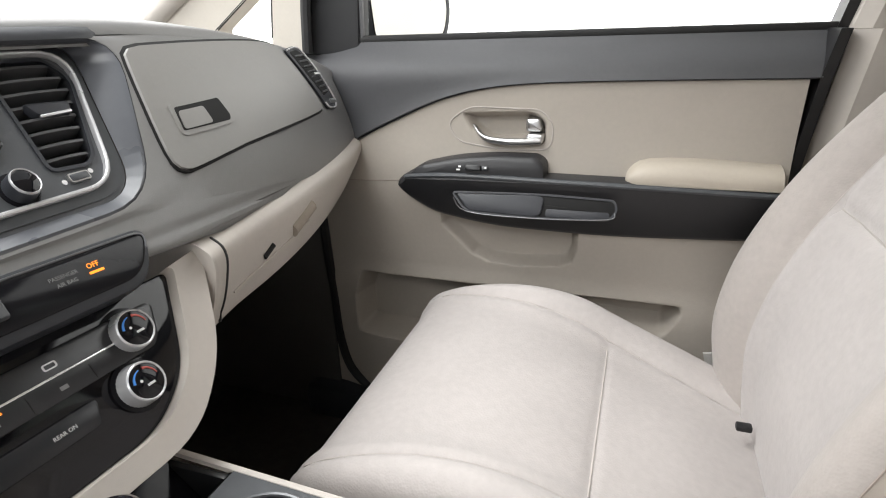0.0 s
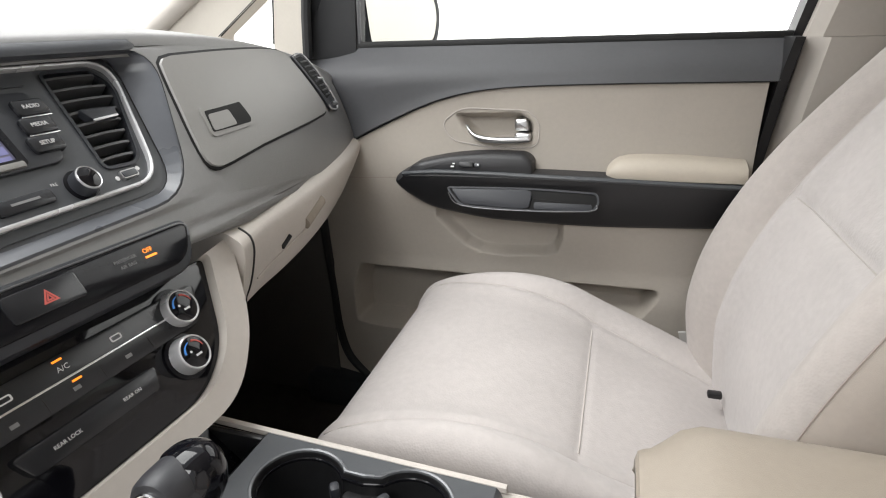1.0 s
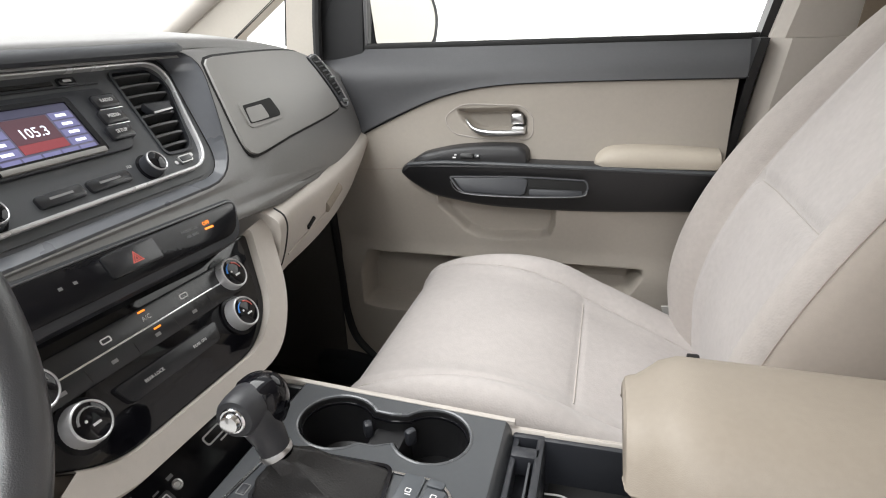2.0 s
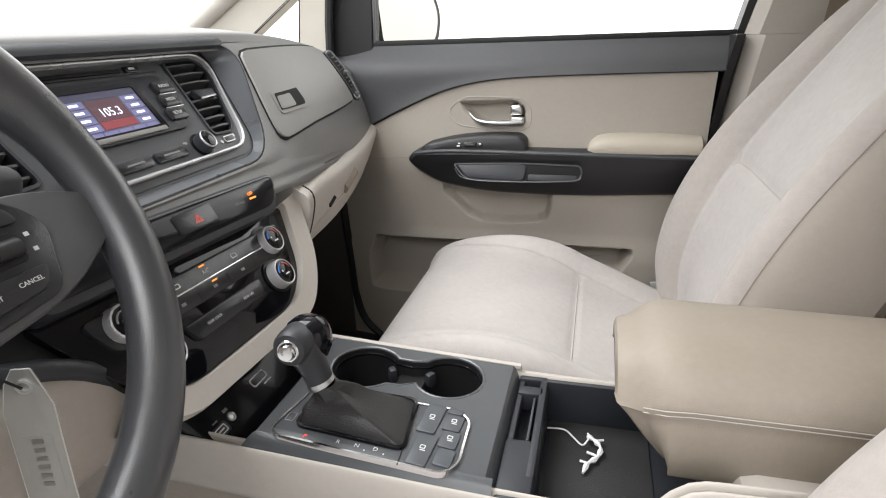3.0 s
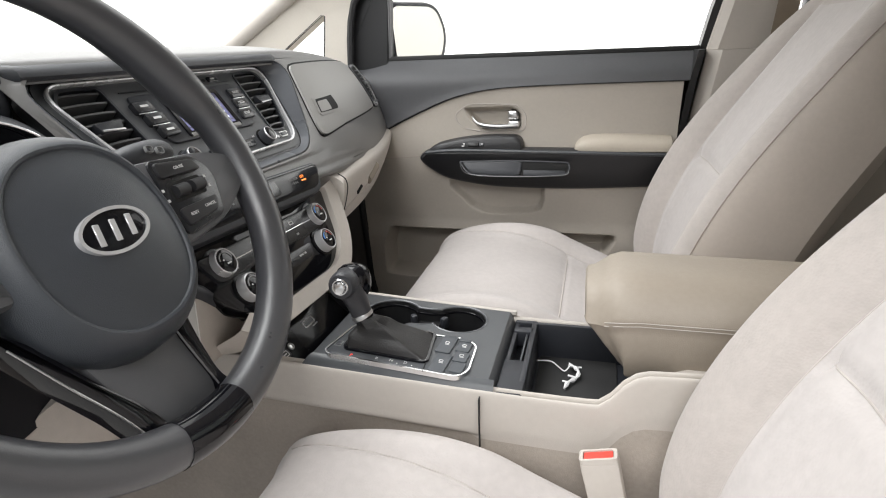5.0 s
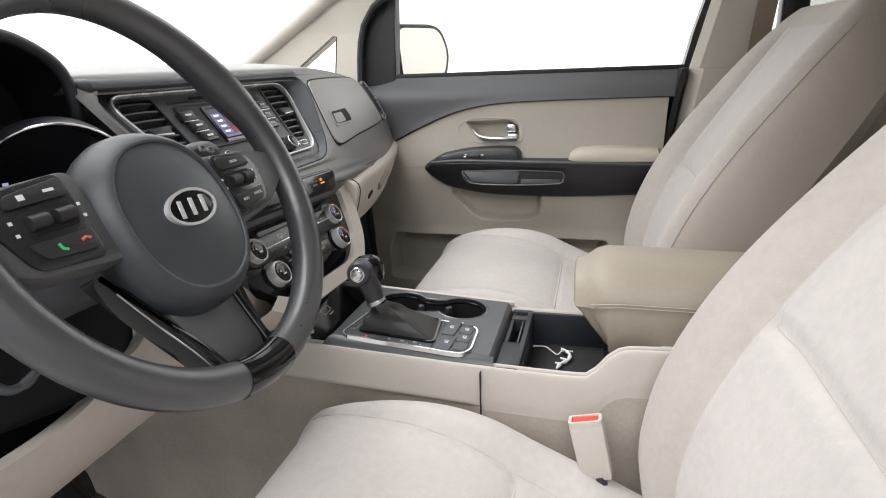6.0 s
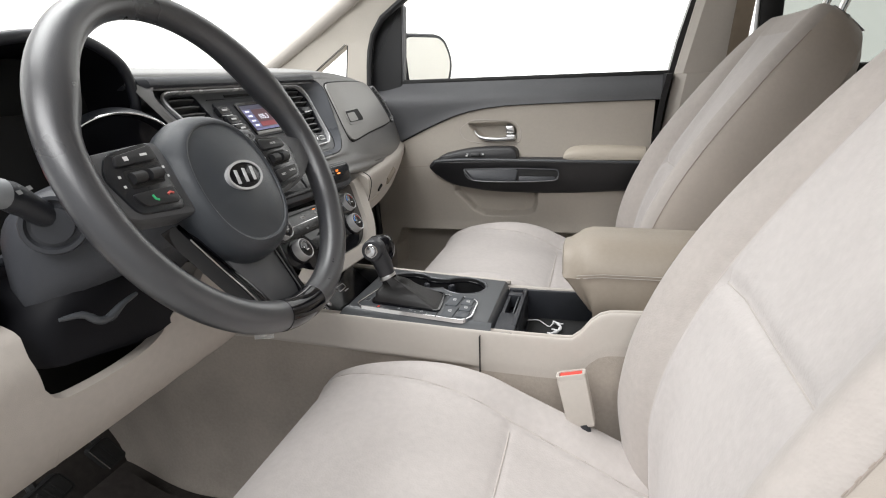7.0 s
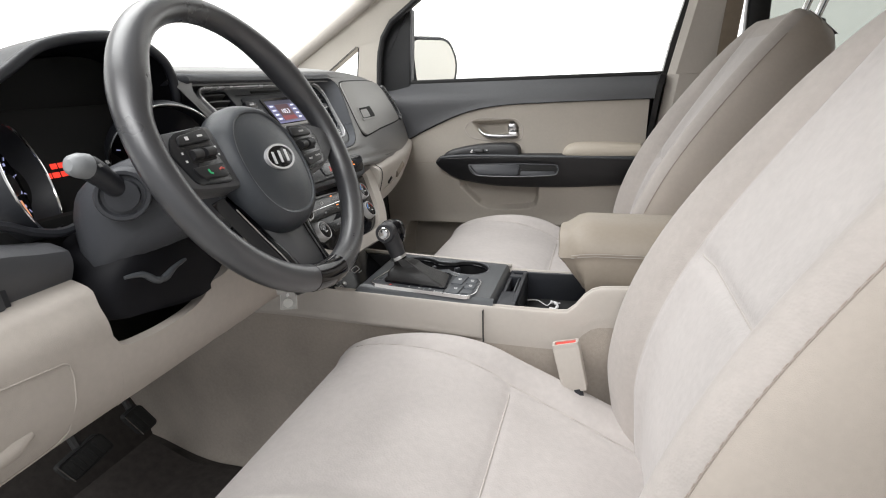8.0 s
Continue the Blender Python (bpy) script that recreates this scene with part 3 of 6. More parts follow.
part("door_edge", loft([[(x, y, z) for x, y in ((xe + 0.008, 0.770), (xe + 0.024, 0.772), (xe + 0.03, 0.86), (xe + 0.004, 0.86))] for xe, z in ((0.262, 0.20), (0.285, 0.50), (0.306, 0.745), (0.324, 0.89), (0.338, 0.96))]), BLACK, front_door, "black rubber door edge seal")

part("front_seal", tube([(x, y, z) for x, y, z in smooth_poly([(-0.572, 0.790, 0.70), (-0.570, 0.792, 0.53), (-0.562, 0.792, 0.40), (-0.556, 0.788, 0.29), (-0.530, 0.780, 0.215), (-0.47, 0.772, 0.165)], 4, False)], 0.011, 8), BLACK, front_door, "black rubber seal at the door's front edge")
# window glass and frame
PILLAR_IN = [(-0.578, 0.94), (-0.572, 1.02), (-0.566, 1.065), (-0.552, 1.112), (-0.516, 1.158), (-0.415, 1.221), (-0.28, 1.30), (-0.12, 1.39)]
part("glass", sheet(lambda s, t: (-0.47 + 0.83 * s + 0.09 * t, 0.875 - 0.06 * t, 0.955 + 0.46 * t), 1, 1, 0.004, (0, 1, 0)), GLASS, front_door).visible_shadow = False
part("frame_rear", loft([[(x0, 0.835 - 0.1 * k, z), (x0 + 0.02, 0.835 - 0.1 * k, z), (x0 + 0.024, 0.885 - 0.1 * k, z), (x0, 0.885 - 0.1 * k, z)] for x0, z, k in ((0.352, 0.94, 0), (0.372, 1.05, 0.2), (0.415, 1.22, 0.5), (0.46, 1.43, 1))]), BLACK, front_door)
part("frame_top", box(WORLD, (-0.0, 0.77, 1.445), (1.0, 0.05, 0.04), 0.01), BLACK, front_door)
part("mirror_sail", slab(axes((0, 0.845, 0), (1, 0, 0), (0, 0, 1)), rpoly([(-0.612, 0.935), (-0.468, 0.935), (-0.458, 1.08), (-0.452, 1.200), (-0.500, 1.192), (-0.560, 1.150), (-0.596, 1.105), (-0.608, 1.05)], 0.008, 3), -0.03, 0.016, 0.006), SAIL_GREY, front_door, "dark grey mirror corner trim")
part("frame_seal", tube([(x + 0.006, 0.806 - 0.42 * max(0.0, z - 1.12) ** 1.2, z) for x, z in PILLAR_IN], 0.0105, 8), BLACK, front_door, "black rubber seal along the pillar")
part("glass_channel", tube([(-0.463, 0.838, 0.95), (-0.455, 0.834, 1.08), (-0.449, 0.828, 1.198)], 0.0045, 8), SATIN_DARK, front_door)

# outer structure
a_pillar = thing("a_pillar", "beige trimmed windscreen pillar with a quarter window", "pillar", place=(-0.8, 0.82, 0.98), kind="structure")


def pillar_panel():
    """Side panel between the windscreen and the door frame, with the triangular opening."""
    bm = bmesh.new()
    outer = [*PILLAR_IN, (-0.12, 1.505), (-0.30, 1.415), (-0.613, 1.232), (-0.77, 1.142), (-0.92, 1.052), (-1.09, 0.945)]
    hole_q = rpoly([(-0.790, 0.990), (-0.640, 1.092), (-0.656, 0.955), (-0.790, 0.955)], [0.006, 0.014, 0.006, 0.006], 4)
    loops = []
    for pts in (outer, hole_q):
        vs = [bm.verts.new((x, 0.812, z)) for x, z in pts]
        loops += [bm.edges.new((vs[i], vs[(i + 1) % len(vs)])) for i in range(len(vs))]
    bmesh.ops.triangle_fill(bm, use_beauty=True, edges=loops)
    made = bmesh.ops.extrude_face_region(bm, geom=bm.faces[:])
    for v in made["geom"]:
        if isinstance(v, bmesh.types.BMVert):
            v.co.y += 0.05
    for v in bm.verts:
        v.co.y -= 0.42 * max(0.0, v.co.z - 1.12) ** 1.2
    return bm


part("side_cover", pillar_panel(), HEADLINER, a_pillar, "beige pillar cover with a triangular opening")
part("windscreen_pillar", tube([(x, 0.806 - 0.42 * max(0.0, z - 1.12) ** 1.2, z - 0.016) for x, z in ((-1.12, 0.930), (-0.92, 1.050), (-0.77, 1.140), (-0.613, 1.230), (-0.45, 1.327), (-0.30, 1.413), (-0.12, 1.500))], [0.020, 0.021, 0.022, 0.024, 0.026, 0.028, 0.03], 12), CREAM, a_pillar, "beige ridge along the windscreen")
part("opening_seal", tube([(x, 0.815, z) for x, z in ((-0.794, 0.989), (-0.72, 1.040), (-0.650, 1.088), (-0.640, 1.085), (-0.647, 1.03), (-0.655, 0.97))], 0.0035, 8), RUBBER, a_pillar)
tagged(copy_thing(a_pillar, Matrix.Translation((-0.8, -0.82, 0.98)) @ Matrix.Diagonal((1, -1, 1, 1))), "beige trimmed windscreen pillar on the driver's side")

b_pillar = thing("b_pillar", "beige trimmed centre pillar with a seat belt", "pillar", place=(0.45, 0.82, 0.06), kind="structure")
part("lower_cover", loft([[(x0, 0.80, z), (x0 + 0.03, 0.775, z), (x1, 0.775, z), (x1 + 0.03, 0.81, z), (x1 + 0.03, 0.88, z), (x0, 0.88, z)] for x0, x1, z in ((0.29, 0.50, 0.06), (0.31, 0.50, 0.55), (0.345, 0.51, 0.80), (0.369, 0.52, 0.958))]), CREAM, b_pillar)
part("upper_cover", loft([[(x0, 0.81 - k, z), (x0 + 0.02, 0.79 - k, z), (x1, 0.785 - k, z), (x1 + 0.03, 0.81 - k, z), (x1 + 0.03, 0.87 - k, z), (x0, 0.87 - k, z)] for x0, x1, z, k in ((0.370, 0.50, 0.9585, 0), (0.41, 0.525, 1.15, 0.03), (0.47, 0.57, 1.48, 0.1))]), CREAM, b_pillar)
belt_strap = thing("seat_belt", "taupe webbing seat belt hanging on the pillar", "seat belt", place=(0.47, 0.77, 0.3))
part("webbing", sheet(lambda s, t: (0.465 + 0.045 * s + 0.06 * t * t, 0.772 - 0.03 * t, 0.30 + 1.05 * t), 2, 12, 0.002, (0, -1, 0)), material("webbing", (0.26, 0.21, 0.16), 0.8, 0, 0.1, 40, 0.6, 900), belt_strap)

part("anchor_strap", sheet(lambda s, t: (0.222 + 0.045 * s + 0.01 * t, 0.712 + 0.012 * s, 0.424 - 0.035 * t), 3, 3, 0.004, (0, 1, 0.2)), material("anchor_plate", (0.55, 0.54, 0.52), 0.5, 0, 0.05, 20), belt_strap, "pale grey belt anchor cover")

# rear side: sliding door and its window
rear_door = thing("sliding_door", "closed rear sliding door with beige trim and window", "car door", place=(1.2, 0.84, 0.1))
part("panel", box(WORLD, (1.22, 0.86, 0.50), (1.36, 0.06, 0.86), 0.02), CREAM_DOOR, rear_door)
part("window_frame", join(box(WORLD, (1.22, 0.84, 0.945), (1.36, 0.06, 0.05), 0.01), box(WORLD, (1.22, 0.79, 1.46), (1.36, 0.06, 0.06), 0.01), box(WORLD, (1.88, 0.82, 1.2), (0.06, 0.06, 0.5), 0.01), box(WORLD, (0.60, 0.82, 1.2), (0.06, 0.06, 0.5), 0.01)), BLACK, rear_door)
part("glass", sheet(lambda s, t: (0.6 + 1.3 * s, 0.87 - 0.06 * t, 0.955 + 0.5 * t), 1, 1, 0.004, (0, 1, 0)), clear("privacy_glass", (0.55, 0.57, 0.55), 0.05), rear_door).visible_shadow = False
tagged(part("wall_left_rear", box(WORLD, (1.3, -0.86, 0.50), (1.7, 0.06, 0.90), 0.02), CREAM_DOOR), "beige rear side trim on the driver's side", "wall", kind="structure")
left_rear = thing("rear_side_window", "tinted rear side window on the driver's side", "car window", place=(1.4, -0.84, 0.95))
part("frame", join(box(WORLD, (1.36, -0.84, 0.965), (1.5, 0.06, 0.05), 0.01), box(WORLD, (1.36, -0.80, 1.46), (1.5, 0.06, 0.06), 0.01), box(WORLD, (2.1, -0.83, 1.2), (0.25, 0.06, 0.5), 0.01)), CREAM, left_rear)
part("glass", sheet(lambda s, t: (0.65 + 1.35 * s, -0.86 + 0.05 * t, 0.96 + 0.5 * t), 1, 1, 0.004, (0, -1, 0)), clear("tinted_glass", (0.30, 0.32, 0.31), 0.06), left_rear).visible_shadow = False
tagged(part("b_pillar_left", box(WORLD, (0.62, -0.84, 0.78), (0.14, 0.08, 1.5), 0.02), CREAM), "beige centre pillar on the driver's side", "pillar", kind="structure")
tagged(part("windscreen", sheet(lambda s, t: (-1.14 + 1.0 * t, -0.78 + 1.56 * s, 0.985 + 0.50 * t), 1, 1, 0.005, (-0.5, 0, 0.9)), GLASS), "clear laminated windscreen", "windscreen", kind="structure").visible_shadow = False

# ---- seats ----
seat = thing("front_seat", "light beige cloth passenger seat with raised bolsters", "car seat", "front seats", (0.05, 0.43, FLOOR_Z))
SY = 0.43
TOPS = [(-0.30, 0.420, 0.44), (-0.285, 0.460, 0.482), (-0.25, 0.500, 0.512), (-0.16, 0.519, 0.538), (-0.07, 0.516, 0.545), (0.01, 0.495, 0.532), (0.08, 0.463, 0.501), (0.18, 0.428, 0.456), (0.25, 0.40, 0.425), (0.34, 0.37, 0.40)]


def seam_off(x):
    """How far the bolster seam lies from the seat's middle."""
    return mixed([(-0.31, 0.236), (-0.25, 0.230), (-0.14, 0.212), (-0.02, 0.198), (0.06, 0.190), (0.20, 0.172), (0.34, 0.155)], x)[0]


def cushion_top(x, y):
    c, rdg = mixed(TOPS, x)
    a = abs(y - SY)
    o = seam_off(x)
    k = step(o - 0.05, 0.252, a)
    z = c + (rdg - c) * k
    z -= 0.009 * math.exp(-((a - o) / 0.009) ** 2) * step(-0.30, -0.26, x)
    z -= 0.0035 * math.exp(-((x - 0.062) / 0.008) ** 2) * step(o + 0.01, o - 0.01, a)
    return z


def cushion_ring(x, shrink=0.0, low=0.30):
    pts = []
    half = 0.268 - shrink
    n = 80
    for i in range(n + 1):
        a = -half + 2 * half * i / n
        z = cushion_top(x, SY + a)
        e = max(0.0, (abs(a) - (half - 0.045)) / 0.045)
        z -= 0.05 * (1 - math.sqrt(max(0.0, 1 - e * e)))
        pts.append((x, SY + a, z - shrink * 0.4))
    side = 0.272 - shrink
    for y, z in ((side + 0.004, -0.10), (side, -0.16), (0.2, -0.18), (-0.2, -0.18), (-side, -0.16), (-side - 0.004, -0.10)):
        pts.append((x + 0.075 * step(-0.19, -0.30, x), SY + y, max(low, pts[40][2] + z * 0.9)))
    return pts


def cushion():
    rings = []
    first = cushion_ring(-0.30, 0.03)
    rings.append([tuple(Vector(p) * 0.86 + Vector((-0.312, SY, 0.36)) * 0.14) for p in first])
    rings.append([(p[0] - 0.010, p[1], p[2] - 0.010) for p in cushion_ring(-0.30, 0.018)])
    rings += [cushion_ring(-0.298, 0.010), cushion_ring(-0.288, 0.004)]
    for i in range(140):
        rings.append(cushion_ring(-0.278 + 0.62 * i / 139))
    return loft(rings)


part("cushion", cushion(), CLOTH, seat)
part("cushion_base", box(WORLD, (0.02, SY, 0.235), (0.54, 0.46, 0.15), 0.03), DARK, seat)
for sx, sy in ((-0.2, -0.19), (-0.2, 0.19)):
    part("slide_rail", box(WORLD, (0.02, SY + sy, 0.11), (0.62, 0.045, 0.10), 0.006), DARK, seat)

BACK = [(0.0, 0.250, 0.36), (0.10, 0.230, 0.44), (0.22, 0.222, 0.53), (0.36, 0.248, 0.65), (0.54, 0.318, 0.795), (0.76, 0.442, 0.965), (0.92, 0.53, 1.062), (1.0, 0.572, 1.095)]


def back_frame(s):
    x, z = mixed(BACK, s)
    x2, z2 = mixed(BACK, min(1, s + 0.02))
    x1, z1 = mixed(BACK, max(0, s - 0.02))
    d = Vector((x2 - x1, 0, z2 - z1)).normalized()
    d = (d * 0.5 + Vector((0.46, 0, 0.89)) * 0.5).normalized()
    return Vector((x, SY, z)), Vector((-d.z, 0, d.x))


def back_ring(s, shrink=0.0, sink=0.0):
    p, nrm = back_frame(s)
    half = mixed([(0, 0.262), (0.2, 0.278), (0.45, 0.275), (0.7, 0.25), (0.86, 0.222), (0.95, 0.19), (1.0, 0.165)], s)[0] - shrink
    dip = mixed([(0, 0.035), (0.2, 0.058), (0.5, 0.058), (0.75, 0.035), (0.92, 0.010), (1.0, 0.0)], s)[0]
    thick = mixed([(0, 0.16), (0.3, 0.20), (0.6, 0.19), (0.85, 0.155), (1.0, 0.105)], s)[0]
    pts = []
    n = 72
    for i in range(n + 1):
        a = -half + 2 * half * i / n
        r = abs(a) / half
        off = dip * (1 - step(0.42, 0.90, r))
        off += 0.012 * math.exp(-((r - 0.63) / 0.035) ** 2) * step(0.95, 0.8, s)
        if r < 0.63:
            off += 0.007 * math.exp(-((s - 0.50) / 0.012) ** 2)
        e = max(0.0, (r - 0.84) / 0.16)
        off += 0.05 * (1 - math.sqrt(max(0.0, 1 - e * e)))
        pts.append(tuple(p + Vector((0, a, 0)) - nrm * (off + sink + shrink * 0.5)))
    for y, w in ((half + 0.002, 0.5), (half - 0.008, 0.82), (half - 0.05, 1.0), (0, 1.06), (-half + 0.05, 1.0), (-half + 0.008, 0.82), (-half - 0.002, 0.5)):
        pts.append(tuple(p + Vector((0, y, 0)) - nrm * (thick * w - sink)))
    return pts


rings = [back_ring(0.0, 0.02), back_ring(0.01, 0.006)] + [back_ring(0.02 + 0.94 * i / 109) for i in range(110)]
rings += [back_ring(0.975, 0.006, 0.002), back_ring(0.99, 0.018, 0.010), back_ring(1.0, 0.045, 0.028)]
rest = part("backrest", loft(rings), [BOLSTER, CLOTH_IN, VINYL], seat)
ring_size = len(rings[0])
for poly in rest.data.polygons:
    k = [v % ring_size for v in poly.vertices]
    mid = sum(k) / len(k)
    if len(k) == 4 and (max(k) > 71 or min(k) < 1):
        poly.material_index = 2
        continue
    poly.material_index = 1 if 13.3 < mid < 58.7 and max(k) - min(k) < 3 and max(poly.vertices) // ring_size < 104 else 0
for a in (-0.06, 0.06):
    p, nrm = back_frame(1.0)
    base = p + Vector((0, a, -0.03)) - nrm * 0.05
    post = part("headrest_post", tube([base, base + Vector((0.03, 0, 0.09)), base + Vector((0.045, 0, 0.14))], 0.0085, 12), CHROME, seat, "notched steel headrest post")
    part("post_sleeve", turned(Matrix.Translation(base + Vector((0.012, 0, 0.022))), [(0.018, 0), (0.018, 0.008), (0.012, 0.012)], 16), DARK, seat)
p, nrm = back_frame(1.0)
hr = Vector((p.x + 0.08, SY, 1.30))
part("headrest", loft([[tuple(hr + Vector((0.05 * math.copysign(abs(math.cos(q)) ** 0.7, math.cos(q)) * k, 0.135 * math.copysign(abs(math.sin(q)) ** 0.6, math.sin(q)) * k, h))) for q in [2 * math.pi * i / 24 for i in range(24)]] for k, h in ((0.75, -0.10), (0.95, -0.09), (1, -0.05), (1, 0.05), (0.9, 0.085), (0.7, 0.095))]), BOLSTER, seat)

driver_seat = copy_thing(seat, Matrix.Translation((0.038, -0.43, FLOOR_Z - 0.025)))
tagged(driver_seat, "light beige cloth driver's seat, faintly soiled, with raised bolsters")

# ---- centre console ----
console = thing("centre_console", "beige centre console with dark shifter and cupholder panel", "console", place=(0.0, -0.01, FLOOR_Z))
K0, K1 = -0.137, 0.100


def top_edge(x):
    return mixed([(-0.46, 0.573), (-0.30, 0.5665), (-0.16, 0.5605), (-0.02, 0.5546), (0.12, 0.552), (0.142, 0.556), (0.172, 0.592), (0.20, 0.603), (0.50, 0.61)], x)[0]


def console_side(sign, t0=0.0, t1=1.0):
    y0 = K0 if sign < 0 else K1
    def f(s, t):
        t = t0 + (t1 - t0) * t
        x = -1.10 + 1.60 * s
        zt = top_edge(x)
        front = step(-0.02, -0.04, x)
        fw = step(-0.66, -1.02, x)
        prof = [(0, 0.012 * -sign, zt - 0.022), (0.05, 0.005 * -sign, zt - 0.001), (0.11, 0.0, zt - 0.006), (0.25, 0.004 * sign, zt - 0.050), (0.33, 0.004 * sign, zt - 0.066), (0.36, (0.004 - 0.010 * front) * sign, zt - 0.071), (0.5, (0.004 - 0.012 * front) * sign, zt - 0.14), (0.8, -0.013 * sign, 0.24), (0.93, -0.012 * sign, 0.13), (1, -0.004 * sign, FLOOR_Z)]
        dy, z = mixed(prof, t)
        soft = 0.007 * noise.noise(Vector((x * 5, z * 7, sign))) * step(0.40, 0.50, t) * step(1.0, 0.9, t)
        return (x, y0 + dy - (0.075 * fw + soft) * sign, z)
    return sheet(f, 110, 40, 0.012 if sign < 0 else 0.003, (0, -sign, 0))


for sg in (-1, 1):
    part("side_panel", console_side(sg, 0.0, 0.365), CREAM, console, "beige moulded console side")
    part("tunnel_carpet", console_side(sg, 0.365, 1.0), TUNNEL, console, "taupe carpet over the tunnel side")
part("side_joint", box(WORLD, (-0.019, K0 - 0.004, 0.505), (0.0015, 0.010, 0.085), 0), RUBBER, console)


def ctop(x):
    return mixed([(-0.42, 0.587), (-0.25, 0.5766), (0.0, 0.5626)], x)[0]


def top_frame():
    return axes((-0.15, 0, 0.5712 + 0.0006), (1, 0, -0.056), (0, 1, 0))


TOP = top_frame()
# cup wells, plate and rims
CUPS = [(-0.200, 0.0360, 0.0450), (-0.088, 0.0430, 0.0435)]


def cup_outline(grow=0.0):
    """The joined outline of both cups with the saddle between them, anticlockwise."""
    (ax, ay, ar), (bx, by, br) = CUPS
    out = []
    for i in range(31):
        a = radians(38 + 284 * i / 30)
        out.append((ax + (ar + grow) * math.cos(a), ay + (ar + grow) * math.sin(a)))
    out.append((-0.144, 0.011 - grow))
    for i in range(31):
        a = radians(-146 + 292 * i / 30)
        out.append((bx + (br + grow) * math.cos(a), by + (br + grow) * math.sin(a)))
    out.append((-0.143, 0.063 + grow))
    return out


def plate_edge(y):
    """The plate's fall towards the near side."""
    return 0.0150 * step(-0.116, -0.137, y) ** 1.5


def top_plate():
    """The dark top plate with the opening for the cups, its near and rear edges rolled down."""
    bm = bmesh.new()
    flat = dense([(-0.272, -0.118), (-0.010, -0.118), (-0.010, 0.091), (-0.270, 0.091)], 12)
    loops = []
    for pts in (flat, cup_outline(0.0045)):
        vs = [bm.verts.new((x, y, ctop(x))) for x, y in pts]
        loops += [bm.edges.new((vs[i], vs[(i + 1) % len(vs)])) for i in range(len(vs))]
    bmesh.ops.triangle_fill(bm, use_beauty=True, edges=loops)
    near = [[(-0.272 - 0.9 * (-0.118 - y) if i == 0 else -0.272 + 0.270 * i / 12, y, ctop(-0.272 + 0.270 * i / 12) - plate_edge(y)) for i in range(13)] for y in (-0.118, -0.122, -0.126, -0.129, -0.132, -0.135)]
    rear = [[(x, -0.118 + 0.209 * j / 10, ctop(x) - 0.030 * step(-0.012, 0.004, x) ** 1.6) for j in range(11)] for x in (-0.010, -0.007, -0.004, -0.001, 0.001, 0.002)]
    front = [[(x, -0.118 + 0.209 * j / 10, z) for j in range(11)] for x, z in ((-0.272, ctop(-0.272)), (-0.2745, 0.575), (-0.2755, 0.570), (-0.274, 0.530))]
    return join(bm, loft(near, closed=False), loft(rear, closed=False), loft(front, closed=False))


part("top_plate", top_plate(), DARK_SATIN, console, "dark grey satin console top plate")
well = part("cup_well", loft([[(x, y, ctop(x) + dz) for x, y in cup_outline(g)] for g, dz in ((-0.0005, -0.001), (-0.002, -0.010), (-0.004, -0.03), (-0.008, -0.062), (-0.014, -0.066), (-0.042, -0.066))], cap=False), BLACK, console, "black double cup well")
part("rim", loft([[(x, y, ctop(x) + dz) for x, y in cup_outline(g)] for g, dz in ((0.0048, -0.001), (0.0046, 0.0004), (0.0030, 0.0012), (0.0010, 0.0004), (-0.0002, -0.004))], cap=False), RIM_GREY, well, "satin grey edge of the cup well")
part("inner_rim", loft([[(x, y, ctop(x) + dz) for x, y in cup_outline(g)] for g, dz in ((-0.0006, -0.0068), (-0.0022, -0.0062), (-0.0032, -0.0072), (-0.0032, -0.0100))], cap=False), GLOSS_SOFT, well)
part("well_floor", box(WORLD, (-0.144, 0.040, 0.5035), (0.205, 0.096, 0.006), 0.002), BLACK, well)
part("saddle", loft([[(x, y, z) for x, y in rrect(-0.144, 0.037, w, h, 0.006)] for w, h, z in ((0.050, 0.060, 0.510), (0.044, 0.056, 0.545), (0.038, 0.052, 0.549))]), BLACK, well)
for cx, cy, yaw in ((-0.170, 0.0515, 35), (-0.116, 0.0500, -35)):
    part("grip_finger", box(pose(cx, cy, 0.5545, 0, 0, yaw), (0, 0, 0), (0.011, 0.014, 0.020), 0.004), DARK, well, "sprung dark grip finger")
part("side_rail", loft([[(x, y, ctop(x) + dz) for y, dz in ((0.0905, -0.004), (0.0912, 0.0008), (0.0935, 0.0022), (0.0970, 0.0018), (0.0995, -0.002), (0.0995, -0.014))] for x in [-0.36 + 0.036 * k for k in range(11)]], closed=False), CREAM, console, "beige rail along the plate")
part("bin_rail", loft([[(x, y, z) for y, z in ((0.086, 0.536), (0.0865, 0.5455), (0.0890, 0.5480), (0.0965, 0.5480), (0.0995, 0.545), (0.0995, 0.530))] for x in (0.002, 0.1, 0.21)]), RAIL_TAUPE, console, "taupe rail beside the open bin")


# shifter surround
BZ = rpoly([(-0.2435, -0.0270), (-0.060, -0.0245), (-0.0405, -0.040), (-0.0385, -0.112), (-0.052, -0.1305), (-0.248, -0.1225), (-0.2575, -0.1120)], [0.010, 0.014, 0.014, 0.014, 0.014, 0.012, 0.008], 5)
BZ = [(a + 0.15, b) for a, b in BZ]
